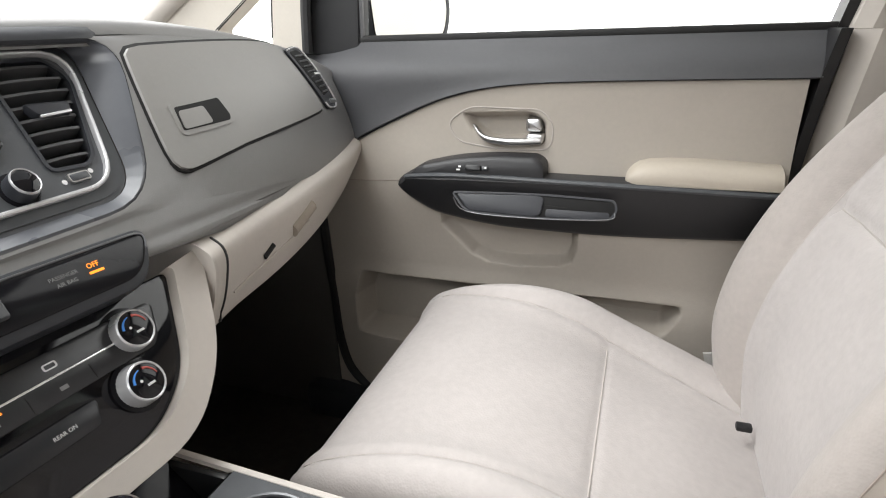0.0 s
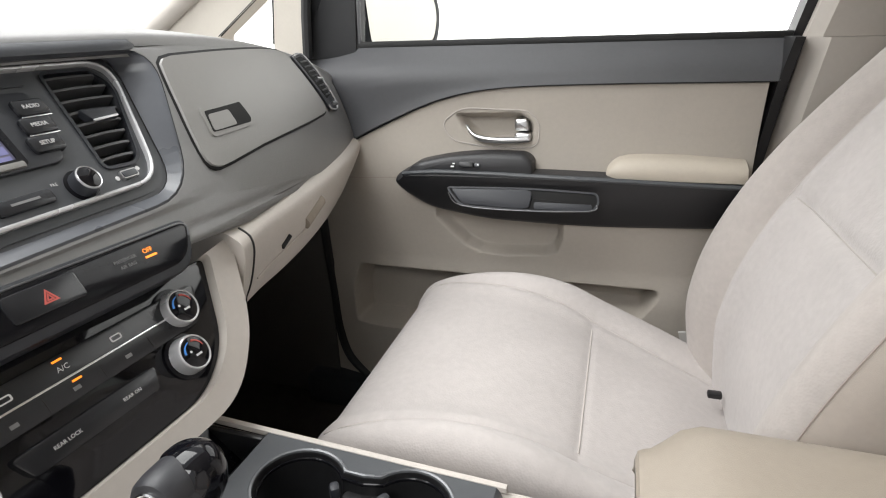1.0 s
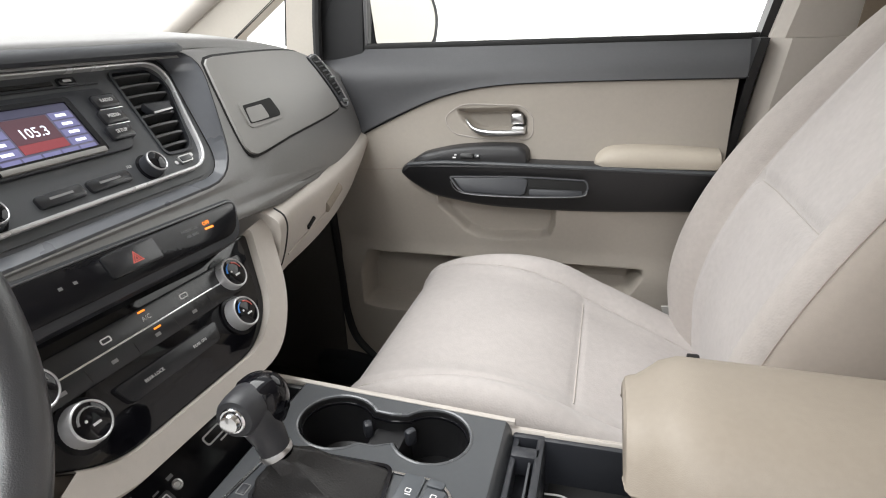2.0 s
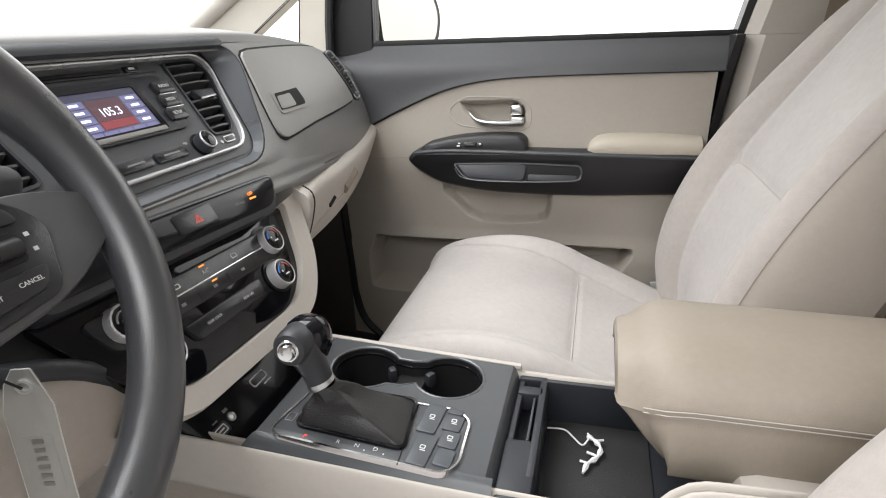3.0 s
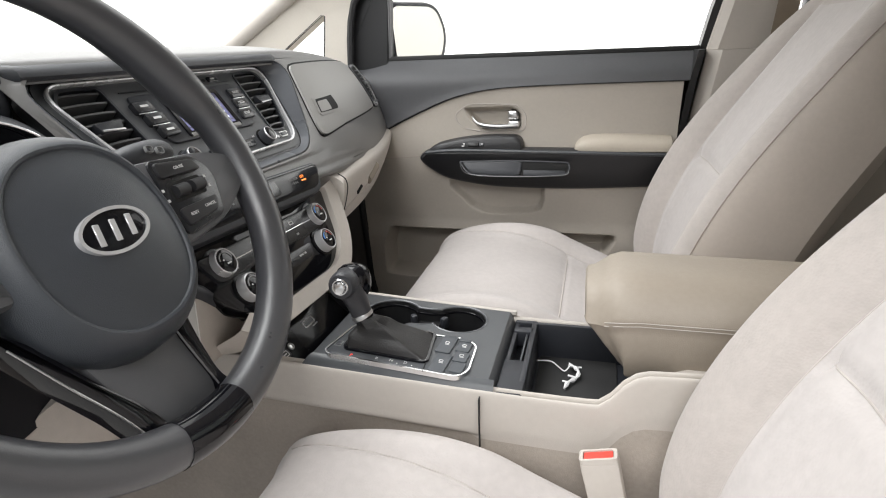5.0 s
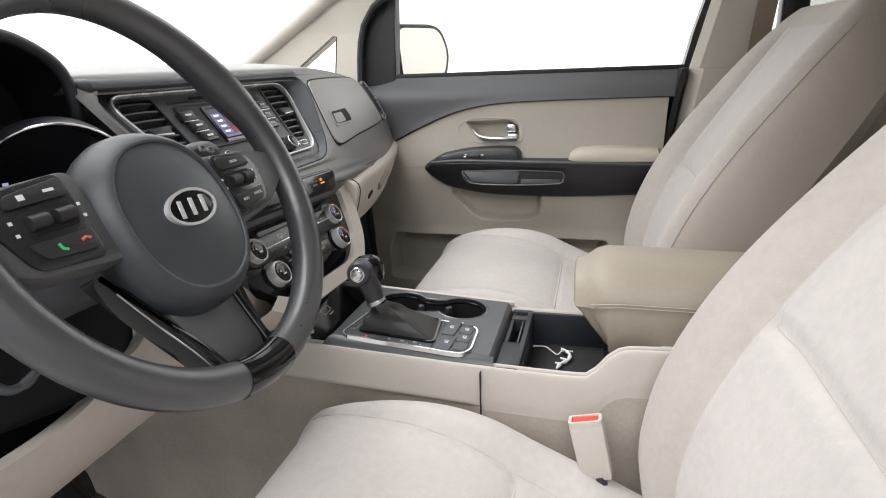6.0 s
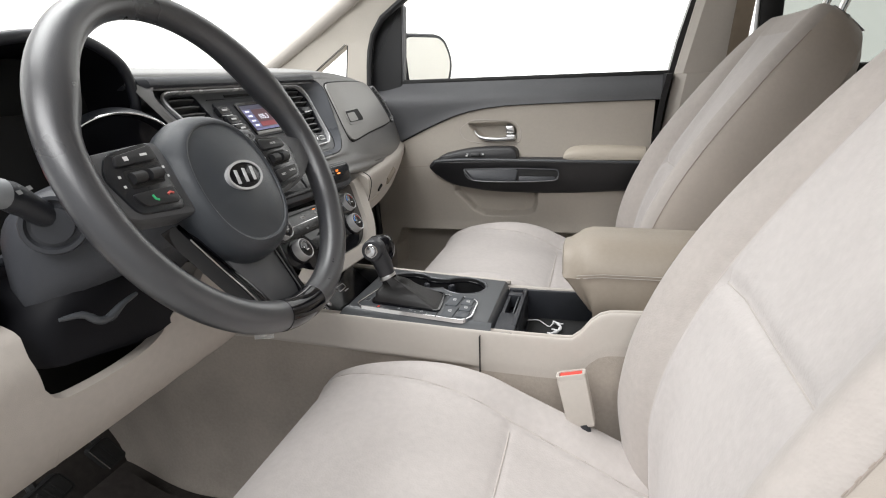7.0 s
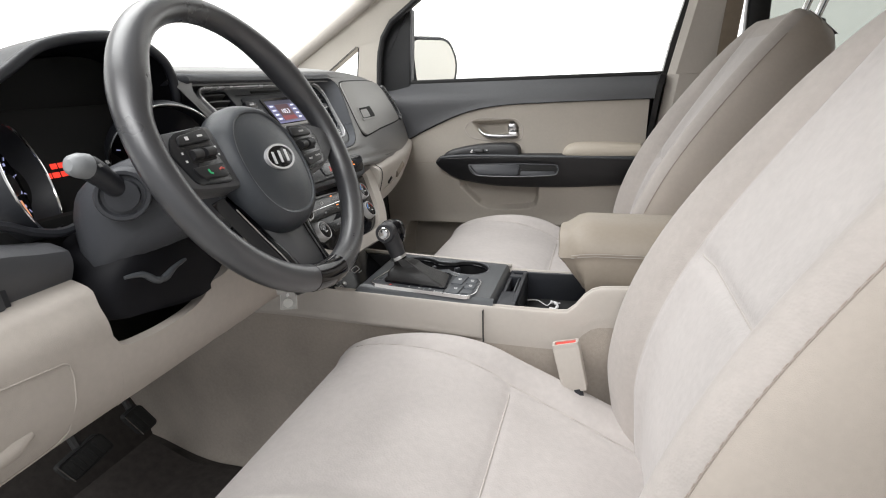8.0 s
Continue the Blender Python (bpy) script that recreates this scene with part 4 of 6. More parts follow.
def shrink(pts, k):
    cx, cy = sum(p[0] for p in pts) / len(pts), sum(p[1] for p in pts) / len(pts)
    out = []
    for i, p in enumerate(pts):
        a, b = pts[i - 1], pts[(i + 1) % len(pts)]
        d = math.hypot(b[0] - a[0], b[1] - a[1]) or 1
        nx, ny = (b[1] - a[1]) / d, -(b[0] - a[0]) / d
        if nx * (p[0] - cx) + ny * (p[1] - cy) < 0:
            nx, ny = -nx, -ny
        out.append((p[0] - nx * k, p[1] - ny * k))
    return out


shifter = thing("gear_shifter", "automatic shifter with black leather boot and chrome ringed surround", "gear shifter", place=(-0.17, -0.075, 0.57))
part("surround_ring", ring_band(TOP, BZ, shrink(BZ, 0.0026), -0.004, 0.0036), CHROME, shifter, "chrome surround ring")
part("surround_plate", slab(TOP, shrink(BZ, 0.003), -0.004, 0.0025, 0.001), DARK_SATIN, shifter)
boot_base = [(a + 0.15, b) for a, b in rpoly([(-0.228, -0.030), (-0.113, -0.024), (-0.103, -0.106), (-0.230, -0.101)], 0.009, 5)]
part("boot_frame", ring_band(TOP, shrink(boot_base, -0.004), boot_base, 0.002, 0.006), GLOSS, shifter)
KNOB = Vector((-0.222, -0.070, 0.672))
NECK = Vector((-0.2056, -0.0776, 0.624))
def boot_rings():
    rings = []
    base = [TOP @ Vector((p[0], p[1], 0.004)) for p in dense(boot_base, 2)]
    n = len(base)
    mid = sum(base, Vector()) / n
    for k in range(15):
        f = k / 14
        c = mid.lerp(NECK, f ** 0.8)
        ring = []
        for i, b in enumerate(base):
            d = (b - mid)
            ang = math.atan2(d.y, d.x)
            tight = Vector((0.0155 * math.cos(ang), 0.0155 * math.sin(ang), 0))
            g = (1 - f) ** 1.7
            fold = 0.0035 * math.sin(ang * 7 + f * 5) * math.sin(math.pi * f) + 0.003 * math.sin(ang * 3 - f * 9) * math.sin(math.pi * f)
            r = d * g + tight * (1 - g)
            ring.append(c + r * (1 + fold / max(0.015, r.length)) + Vector((0, 0, -0.004 * math.sin(ang * 5 + 2) * math.sin(math.pi * f))))
        rings.append([tuple(p) for p in ring])
    return rings


part("boot", loft(boot_rings(), cap=False), BOOT, shifter, "wrinkled black leather boot")
part("neck_collar", tube([NECK + Vector((0.001, 0, -0.003)), NECK + Vector((-0.001, 0, 0.001)), NECK + Vector((-0.002, 0, 0.0035))], [0.0158, 0.0166, 0.0158], 24), SATIN, shifter, "satin chrome collar")
HEAD = Vector((-0.2225, -0.092, 0.678))
part("lever", tube([NECK + Vector((-0.001, 0, 0.001)), NECK + Vector((-0.005, -0.001, 0.018)), NECK + Vector((-0.010, -0.004, 0.036)), HEAD + Vector((0.003, 0.004, -0.006)), HEAD + Vector((0, 0.004, 0.006))], [0.0150, 0.0165, 0.0185, 0.0200, 0.0150], 24), LEVER_GREY, shifter)
BT = axes((-0.2225, -0.092, 0.680), (1, 0, 0), (0, 0, 1)) @ pose(0, 0, 0, -6, 4, 0)
part("head", turned(BT, [(0.0100, -0.030), (0.0190, -0.026), (0.0212, -0.012), (0.0208, 0.004), (0.0195, 0.013), (0.0172, 0.0165), (0.0140, 0.0170)], 32), LEVER_GREY, shifter, "dark grey shifter head")
KF = axes(KNOB, (1, 0, 0.10), (0, 1, -0.06))
part("knob", loft([[(0.002 + rx * math.cos(q) * (1.06 if math.cos(q) > 0 else 0.96), 0.002 + ry * math.sin(q), h) for q in [2 * math.pi * i / 32 for i in range(32)]] for rx, ry, h in ((0.010, 0.009, -0.026), (0.019, 0.018, -0.019), (0.0245, 0.0235, -0.008), (0.0262, 0.0250, 0.004), (0.0250, 0.0238, 0.014), (0.0205, 0.0195, 0.0225), (0.0130, 0.0122, 0.0270), (0.0040, 0.0038, 0.0284))], m=KF), GLOSS, shifter, "gloss black shifter knob")
part("button_ring", turned(BT, [(0.0122, 0.0150), (0.0124, 0.0190), (0.0114, 0.0202), (0.0098, 0.0202), (0.0096, 0.0170)], 32, cap=False), CHROME, shifter)
part("release_button", turned(BT, [(0.0091, 0.0150), (0.0091, 0.0235), (0.0082, 0.0258), (0.0052, 0.0262), (0.001, 0.0263)], 28), CHROME, shifter, "chrome shift release button")
part("knob_badge", slab(KF, rrect(0.013, 0.002, 0.018, 0.013, 0.005), 0.0150, 0.0225, 0.002), SILVER, shifter)
for letter, x, y, mat in (("P", -0.213, -0.1200, RED_LIT), ("R", -0.174, -0.1185, MARK), ("N", -0.152, -0.1185, MARK), ("D", -0.1305, -0.1185, MARK)):
    part("gear_mark", words(letter, TOP, 0.0080, x + 0.15, y + 0.004, 0.0030), mat, shifter)
part("dot_mark", box(TOP, (0.008, -0.119, 0.0028), (0.0015, 0.0015, 0.0005), 0), MARK, shifter)
part("dot_mark", box(TOP, (0.030, -0.119, 0.0028), (0.0015, 0.0015, 0.0005), 0), MARK, shifter)
part("lock_cover", box(TOP, (-0.0935, -0.090, 0.003), (0.008, 0.012, 0.0016), 0.0005), DARK, shifter)
part("lock_edge", ring_band(TOP, rrect(-0.0935, -0.090, 0.010, 0.014, 0.001, 2), rrect(-0.0935, -0.090, 0.008, 0.012, 0.001, 2), 0.002, 0.0032), MARK_DIM, shifter)
part("key_divider", box(TOP @ pose(0.0455, -0.078, 0, 0, 0, 4), (0, 0, 0.0030), (0.0012, 0.104, 0.0012), 0), VOID, shifter)
for x, y, w, h, mark in ((-0.0855, -0.0500, 0.0230, 0.0500, 1), (-0.0820, -0.1020, 0.0230, 0.0480, 1), (-0.0610, -0.0310, 0.0190, 0.0100, 0), (-0.0590, -0.0515, 0.0210, 0.0270, 1), (-0.0570, -0.0800, 0.0210, 0.0265, 1), (-0.0560, -0.1080, 0.0200, 0.0260, 0)):
    b = part("button", slab(TOP @ pose(x + 0.15, y, 0, 0, 0, -4), rrect(0, 0, w, h, 0.003, 3), 0, 0.0050, 0.0012), KEY, shifter)
    if mark:
        KT = TOP @ pose(x + 0.15, y + 0.003, 0, 0, 0, -4)
        part("icon", join(ring_band(KT, rrect(0, 0, 0.0062, 0.0056, 0.001, 2), rrect(0, 0, 0.0044, 0.0038, 0.0006, 2), 0.0048, 0.0054), box(KT, (0.0012, -0.0050, 0.0051), (0.0060, 0.0012, 0.0004), 0)), MARK, b)

# front tray panel with sockets
PADF = axes((-0.331, -0.050, 0.565), (0, 1, 0), (-0.72, 0, 0.69))
part("socket_panel", slab(PADF, rpoly([(0.135, 0.075), (-0.082, 0.075), (-0.082, -0.030), (-0.060, -0.052), (0.135, -0.052)], [0.01, 0.01, 0.015, 0.02, 0.01], 5), -0.02, 0.0, 0.003), GLOSS_SOFT, console, "black socket panel")
part("badge", ring_band(PADF, rrect(0.036, 0.006, 0.032, 0.013, 0.004), rrect(0.036, 0.006, 0.028, 0.009, 0.003), 0, 0.0006), MARK, console)
part("badge_line", box(PADF, (0.044, -0.005, 0.0004), (0.016, 0.002, 0.0006), 0), MARK, console)
port = part("usb_port", slab(PADF, rrect(-0.060, -0.006, 0.026, 0.015, 0.003), 0, 0.0015, 0.0008), DARK, console)
part("port_edge", ring_band(PADF, rrect(-0.060, -0.006, 0.018, 0.010, 0.002), rrect(-0.060, -0.006, 0.0150, 0.007, 0.001), 0.001, 0.0019), MARK, port)
part("icon", box(PADF, (-0.060, -0.006, 0.0017), (0.010, 0.002, 0.0004), 0), MARK, port)
part("aux_port", turned(PADF, [(0.0060, 0), (0.0060, 0.0015), (0.0040, 0.002), (0.003, 0.0005)], 16, -0.036, -0.003), SATIN, console)
part("port_icon", box(PADF, (-0.036, 0.008, 0.0004), (0.008, 0.004, 0.0006), 0), MARK_DIM, console)
part("port_icon", box(PADF, (-0.058, 0.006, 0.0004), (0.008, 0.002, 0.0006), 0), MARK_DIM, console)
part("tray_wall", box(WORLD, (-0.335, 0.0845, 0.553), (0.13, 0.008, 0.046), 0.002), BLACK, console)
part("tray_floor", box(WORLD, (-0.325, -0.02, 0.526), (0.125, 0.22, 0.012), 0.004), BLACK, console)

# card slot block and open bin behind the plate
part("slot_block", join(box(WORLD, (0.018, -0.0835, 0.5345), (0.038, 0.095, 0.030), 0.004), box(WORLD, (0.018, 0.0895, 0.535), (0.038, 0.012, 0.030), 0.003), box(WORLD, (0.0325, -0.004, 0.535), (0.009, 0.18, 0.030), 0.002), box(WORLD, (0.004, -0.004, 0.533), (0.007, 0.18, 0.028), 0.002), box(WORLD, (0.018, 0.060, 0.536), (0.034, 0.018, 0.028), 0.003), box(WORLD, (0.018, 0.0, 0.485), (0.038, 0.22, 0.06), 0.002)), DARK, console)
part("card_divider", box(WORLD, (0.0235, 0.006, 0.535), (0.003, 0.082, 0.026), 0.001), DARK_SATIN, console)
part("bin_liner", join(box(WORLD, (0.13, -0.007, 0.480), (0.20, 0.246, 0.010), 0.003), box(WORLD, (0.13, K0 + 0.012, 0.512), (0.20, 0.008, 0.062), 0.002), box(WORLD, (0.13, K1 - 0.012, 0.515), (0.20, 0.008, 0.068), 0.002), box(WORLD, (0.035, -0.007, 0.51), (0.006, 0.24, 0.06), 0.002), box(WORLD, (0.222, -0.007, 0.52), (0.01, 0.24, 0.08), 0.002)), DARK, console)
part("bin_mat", slab(axes((0.105, 0.002, 0.4855), (1, 0, 0), (0, 1, 0)), rrect(0, 0, 0.125, 0.20, 0.012), 0, 0.0025, 0.001), RUBBER, console)
part("rear_box", box(WORLD, (0.36, -0.007, 0.44), (0.27, 0.235, 0.30), 0.02), CREAM, console)

# cable tie left in the bin
tie = thing("plastic_tag_tie", "white plastic tag tie lying in the console bin", "tag tie", place=(0.09, 0.03, 0.489))
part("loop", tube(smooth_poly([(0.040, 0.062, 0.492), (0.062, 0.060, 0.494), (0.074, 0.050, 0.492), (0.086, 0.036, 0.493), (0.094, 0.044, 0.499)], 5, False), 0.0012, 6), MARK, tie)
part("clip", tube(smooth_poly([(0.092, 0.052, 0.494), (0.100, 0.040, 0.500), (0.108, 0.030, 0.497), (0.104, 0.016, 0.493), (0.094, 0.004, 0.494), (0.088, -0.012, 0.492)], 5, False), [0.002, 0.003, 0.004, 0.003, 0.002] * 5 + [0.002], 6), MARK, tie)
part("barb", join(tube([(0.100, 0.042, 0.497), (0.112, 0.048, 0.495)], 0.0015, 6), tube([(0.104, 0.018, 0.494), (0.092, 0.024, 0.493)], 0.0018, 6), tube([(0.094, 0.004, 0.493), (0.084, 0.008, 0.492)], 0.0016, 6), tube([(0.100, 0.040, 0.499), (0.092, 0.056, 0.496)], 0.0013, 6)), MARK, tie)

# armrest lid
armrest = thing("console_armrest", "padded beige leather armrest lid with stitched edges", "armrest", place=(0.3, 0.0, 0.57))
def lid_ring(f):
    x = 0.118 + 0.40 * f
    nose = 1 - step(0.0, 0.14, f)
    zt = 0.702 - 0.020 * nose ** 2 - 0.006 * f
    zs = 0.648 - 0.012 * nose
    zb = 0.564 + 0.006 * nose ** 2
    hw = 0.096 - 0.022 * nose ** 2
    x_low = x + 0.045 * nose
    pts = []
    for i in range(17):
        a = -1 + 2 * i / 16
        e = abs(a) ** 4
        pts.append((x + 0.002 * e, 0.004 + a * hw * 0.985, zt - 0.040 * e - 0.004 * a * a))
    pts += [(x + 0.001, 0.004 + hw, zs), (x + 0.004, 0.004 + hw * 0.985, zs - 0.004), (x + 0.012 * nose, 0.004 + hw * 1.0, zs - 0.012), (x_low * 0.6 + x * 0.4, 0.004 + hw * 0.99, (zs + zb) / 2), (x_low, 0.004 + hw * 0.93, zb + 0.008), (x_low + 0.003, 0.004 + hw * 0.85, zb),
            (x_low + 0.003, 0.004 - hw * 0.85, zb), (x_low, 0.004 - hw * 0.93, zb + 0.008), (x_low * 0.6 + x * 0.4, 0.004 - hw * 0.99, (zs + zb) / 2), (x + 0.012 * nose, 0.004 - hw * 1.0, zs - 0.012), (x + 0.004, 0.004 - hw * 0.985, zs - 0.004), (x + 0.001, 0.004 - hw, zs)]
    return pts


lr = [lid_ring(f) for f in (0, 0.015, 0.04, 0.07, 0.11, 0.16, 0.25, 0.4, 0.6, 0.8, 0.95, 1.0)]
cm = Vector((0.121, 0.004, 0.655))
lr = [[tuple(Vector(p) * 0.8 + (cm + Vector((-0.004, 0, 0))) * 0.2 + Vector((-0.006, 0, 0))) for p in lr[0]], [tuple(Vector(p) * 0.95 + cm * 0.05 + Vector((-0.004, 0, 0))) for p in lr[0]]] + lr
part("cover", loft(lr), LEATHER, armrest)
for dz in (0.0, 0.005):
    part("stitching", tube([(q[0], q[1] - 0.0004, q[2] + dz) for q in [lid_ring(f)[-1] for f in (0.05, 0.1, 0.16, 0.3, 0.5, 0.8, 1.0)]], 0.0006, 6), SEAM, armrest)

# ---- centre stack ----
audio = thing("audio_unit", "black car stereo with colour display between two air vents", "car stereo", place=(-0.42, CU, 0.9))
BEZ_O = trap(CU, 0.2370, 0.180, 0.1735, 0.029, [0.040, 0.040, 0.032, 0.032])
BEZ_I = trap(CU, 0.2338, 0.1778, 0.1706, 0.0322, [0.038, 0.038, 0.030, 0.030])
VENT = [(0.146, 0.1645), (0.204, 0.1645), (0.2165, 0.150), (0.2165, 0.138), (0.181, 0.064), (0.170, 0.0565), (0.134, 0.0585)]
part("faceplate", pierced(AW, trap(CU, 0.250, 0.195, 0.186, 0.016, 0.04), [rpoly([(CU + sg * a, b) for a, b in VENT], 0.006, 4) for sg in (1, -1)], -0.03, 0.0), AUDIO_GREY, audio)
part("chrome_bezel", ring_band(AW, BEZ_O, BEZ_I, -0.002, 0.006), SILVER, audio, "thin chrome bezel")
part("surround", ring_band(AW, trap(CU, 0.2465, 0.1925, 0.1815, 0.0195, 0.04), BEZ_O, -0.002, 0.0016), DARK_SATIN, audio)
part("bezel_edge", tube([((a[0] + b[0]) / 2, (a[1] + b[1]) / 2, 0.0058) for a, b in zip(BEZ_O, BEZ_I)], 0.0021, 8, True, AW), SILVER, audio)
for sg in (1, -1):
    U = lambda a: CU + sg * a
    VO = [(U(a), b) for a, b in VENT][::sg]
    vent = part("air_vent", slab(AW, rpoly(VO, 0.006, 4), -0.026, -0.023, 0.0006), VOID, audio, "air vent with black blades")
    part("vent_frame", ring_band(AW, shrink(rpoly(VO, 0.006, 4), -0.0035), rpoly(VO, 0.006, 4), -0.022, 0.0022), DARK, vent)
    for k in range(8):
        v = 0.158 - 0.0133 * k
        a0 = 0.148 - 0.113 * (0.1645 - v)
        a1 = min(0.2150, 0.2165 - 0.48 * (0.138 - v)) - 0.002
        blade = loft([[(U(a0 + (a1 - a0) * f), v + dv, dw - 0.002 * (2 * f - 1) ** 2) for dv, dw in ((0.0010, -0.014), (0.0036, 0.0005), (0.0030, 0.0016), (0.0006, 0.0014), (-0.0016, -0.014))] for f in (0, 0.2, 0.4, 0.6, 0.8, 1.0)], m=AW)
        part("blade", blade, BLADE, vent)
    part("vent_tab", slab(AW, rpoly([(U(0.152), 0.121), (U(0.197), 0.119), (U(0.192), 0.106), (U(0.158), 0.108)], 0.003, 3), -0.004, 0.006, 0.002), DARK, vent)
    part("tab_chrome", box(AW @ pose(U(0.175), 0.1070, 0.006, 0, 0, sg * 3), (0, 0, 0), (0.034, 0.0028, 0.0025), 0.001), SILVER, vent)
    wh = part("vent_dial", box(AW, (U(0.152), 0.0455, 0.002), (0.019, 0.007, 0.006), 0.002), DARK_SATIN, vent)
    part("dial_edge", ring_band(AW, rrect(U(0.152), 0.0455, 0.021, 0.009, 0.002), rrect(U(0.152), 0.0455, 0.018, 0.006, 0.002), 0, 0.0035), SATIN, wh)
    part("vent_icon", turned(AW, [(0.0024, 0), (0.0024, 0.0008)], 10, U(0.137), 0.0445), MARK, vent)
    part("vent_icon", turned(AW, [(0.0024, 0), (0.0024, 0.0008)], 10, U(0.168), 0.049), MARK, vent)
# display
part("screen_housing", slab(AW, rpoly([(CU + 0.118, 0.149), (CU - 0.118, 0.149), (CU - 0.100, 0.074), (CU + 0.100, 0.074)], 0.012, 4), 0, 0.004, 0.002), DARK, audio)
part("screen_bezel", ring_band(AW, rrect(CU, 0.1095, 0.126, 0.064, 0.004), rrect(CU, 0.1105, 0.112, 0.052, 0.002), 0.003, 0.0065), GLOSS_SOFT, audio)
screen = part("display", box(AW, (CU, 0.1105, 0.0036), (0.113, 0.053, 0.002), 0.0005), SCREEN_BG, audio, "lit radio display showing 105.3")
part("display_bar", box(AW, (CU, 0.1318, 0.005), (0.110, 0.008, 0.0006), 0), SCREEN_DARK, screen)
part("display_station", box(AW, (CU, 0.1140, 0.005), (0.050, 0.0255, 0.0006), 0), SCREEN_WINE, screen)
part("display_band", box(AW, (CU, 0.0962, 0.005), (0.050, 0.0095, 0.0006), 0), SCREEN_RED, screen)
part("display_text", words("105.3", AW, 0.0145, CU, 0.1105, 0.0056), WHITE_LIT, screen)
for k in range(4):
    for sd in (-1, 1):
        b = part("display_preset", box(AW, (CU + sd * 0.0405, 0.1235 - 0.0095 * k, 0.005), (0.026, 0.0078, 0.0006), 0), SCREEN_LILAC, screen)
        part("preset_text", box(AW, (CU + sd * 0.0405, 0.1235 - 0.0095 * k, 0.0055), (0.012, 0.0028, 0.0004), 0), WHITE_LIT, b)
for k in range(5):
    part("display_softkey", box(AW, (CU - 0.043 + 0.0215 * k, 0.0868, 0.005), (0.0195, 0.0044, 0.0006), 0), SCREEN_LILAC, screen)
part("sill_light", box(AW, (CU, 0.0795, 0.005), (0.120, 0.006, 0.004), 0.0015), DASH_LID, audio)
for sg, names in ((1, ("RADIO", "MEDIA", "SETUP")), (-1, ("FM", "AM", "SAT"))):
    for k, nm in enumerate(names):
        v = 0.130 - 0.0185 * k
        u = CU + sg * (0.1045 - 0.0062 * k)
        b = part("button", slab(AW, rpoly([(u + 0.0165, v + 0.0082), (u - 0.0165, v + 0.0082), (u - 0.0165, v - 0.0082), (u + 0.0165, v - 0.0082)], 0.004, 3), 0, 0.0085, 0.002), KEY_DARK, audio)
        if sg > 0:
            part("button_text", words(nm, AW, 0.0058, u, v, 0.0088), MARK, b)
        else:
            part("button_text", box(AW, (u, v, 0.0087), (0.014, 0.003, 0.0003), 0), MARK, b)
        if k < 2:
            part("button_edge", box(AW, (u, v - 0.0094, 0.006), (0.032, 0.0012, 0.002), 0.0004), CHROME, b)
part("disc_slot", box(AW, (CU, 0.1605, 0.0012), (0.128, 0.0045, 0.002), 0.0006), VOID, audio)
part("slot_lip", box(AW, (CU, 0.1555, 0.0015), (0.24, 0.0016, 0.0015), 0.0004), DARK, audio)
part("eject_button", slab(AW, rrect(CU + 0.082, 0.1605, 0.022, 0.009, 0.002), 0, 0.0035, 0.001), KEY_DARK, audio)
part("eject_text", box(AW, (CU + 0.082, 0.1608, 0.0037), (0.010, 0.0028, 0.0003), 0), MARK, audio)


def dial(m, u, v, r, parent, body=None):
    """A rotary knob: skirt, ribbed body, thin bright ring and black face."""
    body = body or DARK
    ribs = []
    for h, k in ((0.001, 1.06), (0.004, 1.02), (0.012, 0.99), (0.0150, 0.96)):
        ribs.append([(u + r * k * (1 + 0.018 * (i % 2)) * math.cos(2 * math.pi * i / 72), v + r * k * (1 + 0.018 * (i % 2)) * math.sin(2 * math.pi * i / 72), h) for i in range(72)])
    k = part("knob", loft(ribs, m=m), body, parent, "ribbed rotary knob with a bright ring")
    part("knob_ring", turned(m, [(r * 0.97, 0.0135), (r * 0.96, 0.0162), (r * 0.90, 0.0172), (r * 0.85, 0.0165), (r * 0.85, 0.013)], 48, u, v, False), SILVER, k, "thin chrome ring")
    part("knob_face", turned(m, [(r * 0.86, 0.013), (r * 0.85, 0.0160), (r * 0.78, 0.0166), (0.001, 0.0168)], 36, u, v), GLOSS, k)
    part("knob_base", turned(m, [(r * 1.28, 0), (r * 1.28, 0.0018), (r * 1.1, 0.0022)], 36, u, v), GLOSS_SOFT, k)
    return k


for sg in (1, -1):
    dial(AW, CU + sg * 0.096, 0.0480, 0.0125, audio)
    part("knob_text", words("TUNE" if sg > 0 else "VOL", AW, 0.0042, CU + sg * 0.094, 0.0335), MARK, audio)
part("file_text", words("FILE", AW, 0.0042, CU + 0.072, 0.056), MARK, audio)
for u, w in ((-0.043, 0.052), (0.016, 0.055)):
    b = part("lower_button", slab(AW, rrect(CU + u + 0.020, 0.0475, w, 0.013, 0.004), 0, 0.004, 0.0015), KEY_DARK, audio)
    part("button_text", box(AW, (CU + u + 0.020, 0.0480, 0.0042), (w * 0.5, 0.0022, 0.0003), 0), MARK_DIM, b)

# warning switch strip
strip_unit = thing("switch_strip", "gloss black switch strip with hazard button and airbag light", "switch panel", place=(-0.37, CL, 0.8))
SF = STACK @ pose(CL, 0, -0.003, 0, 0, -2.6)
SH = rpoly([(0.186, -0.012), (-0.20, -0.012), (-0.20, -0.052), (0.158, -0.052)], [0.020, 0.016, 0.02, 0.022], 6)
part("housing", slab(SF, [(a * 1.03, (b + 0.032) * 1.35 - 0.034) for a, b in SH], -0.03, 0.006, 0.004), DARK, strip_unit)
part("gloss_lens", slab(SF, SH, 0, 0.0085, 0.003), GLOSS_SOFT, strip_unit)
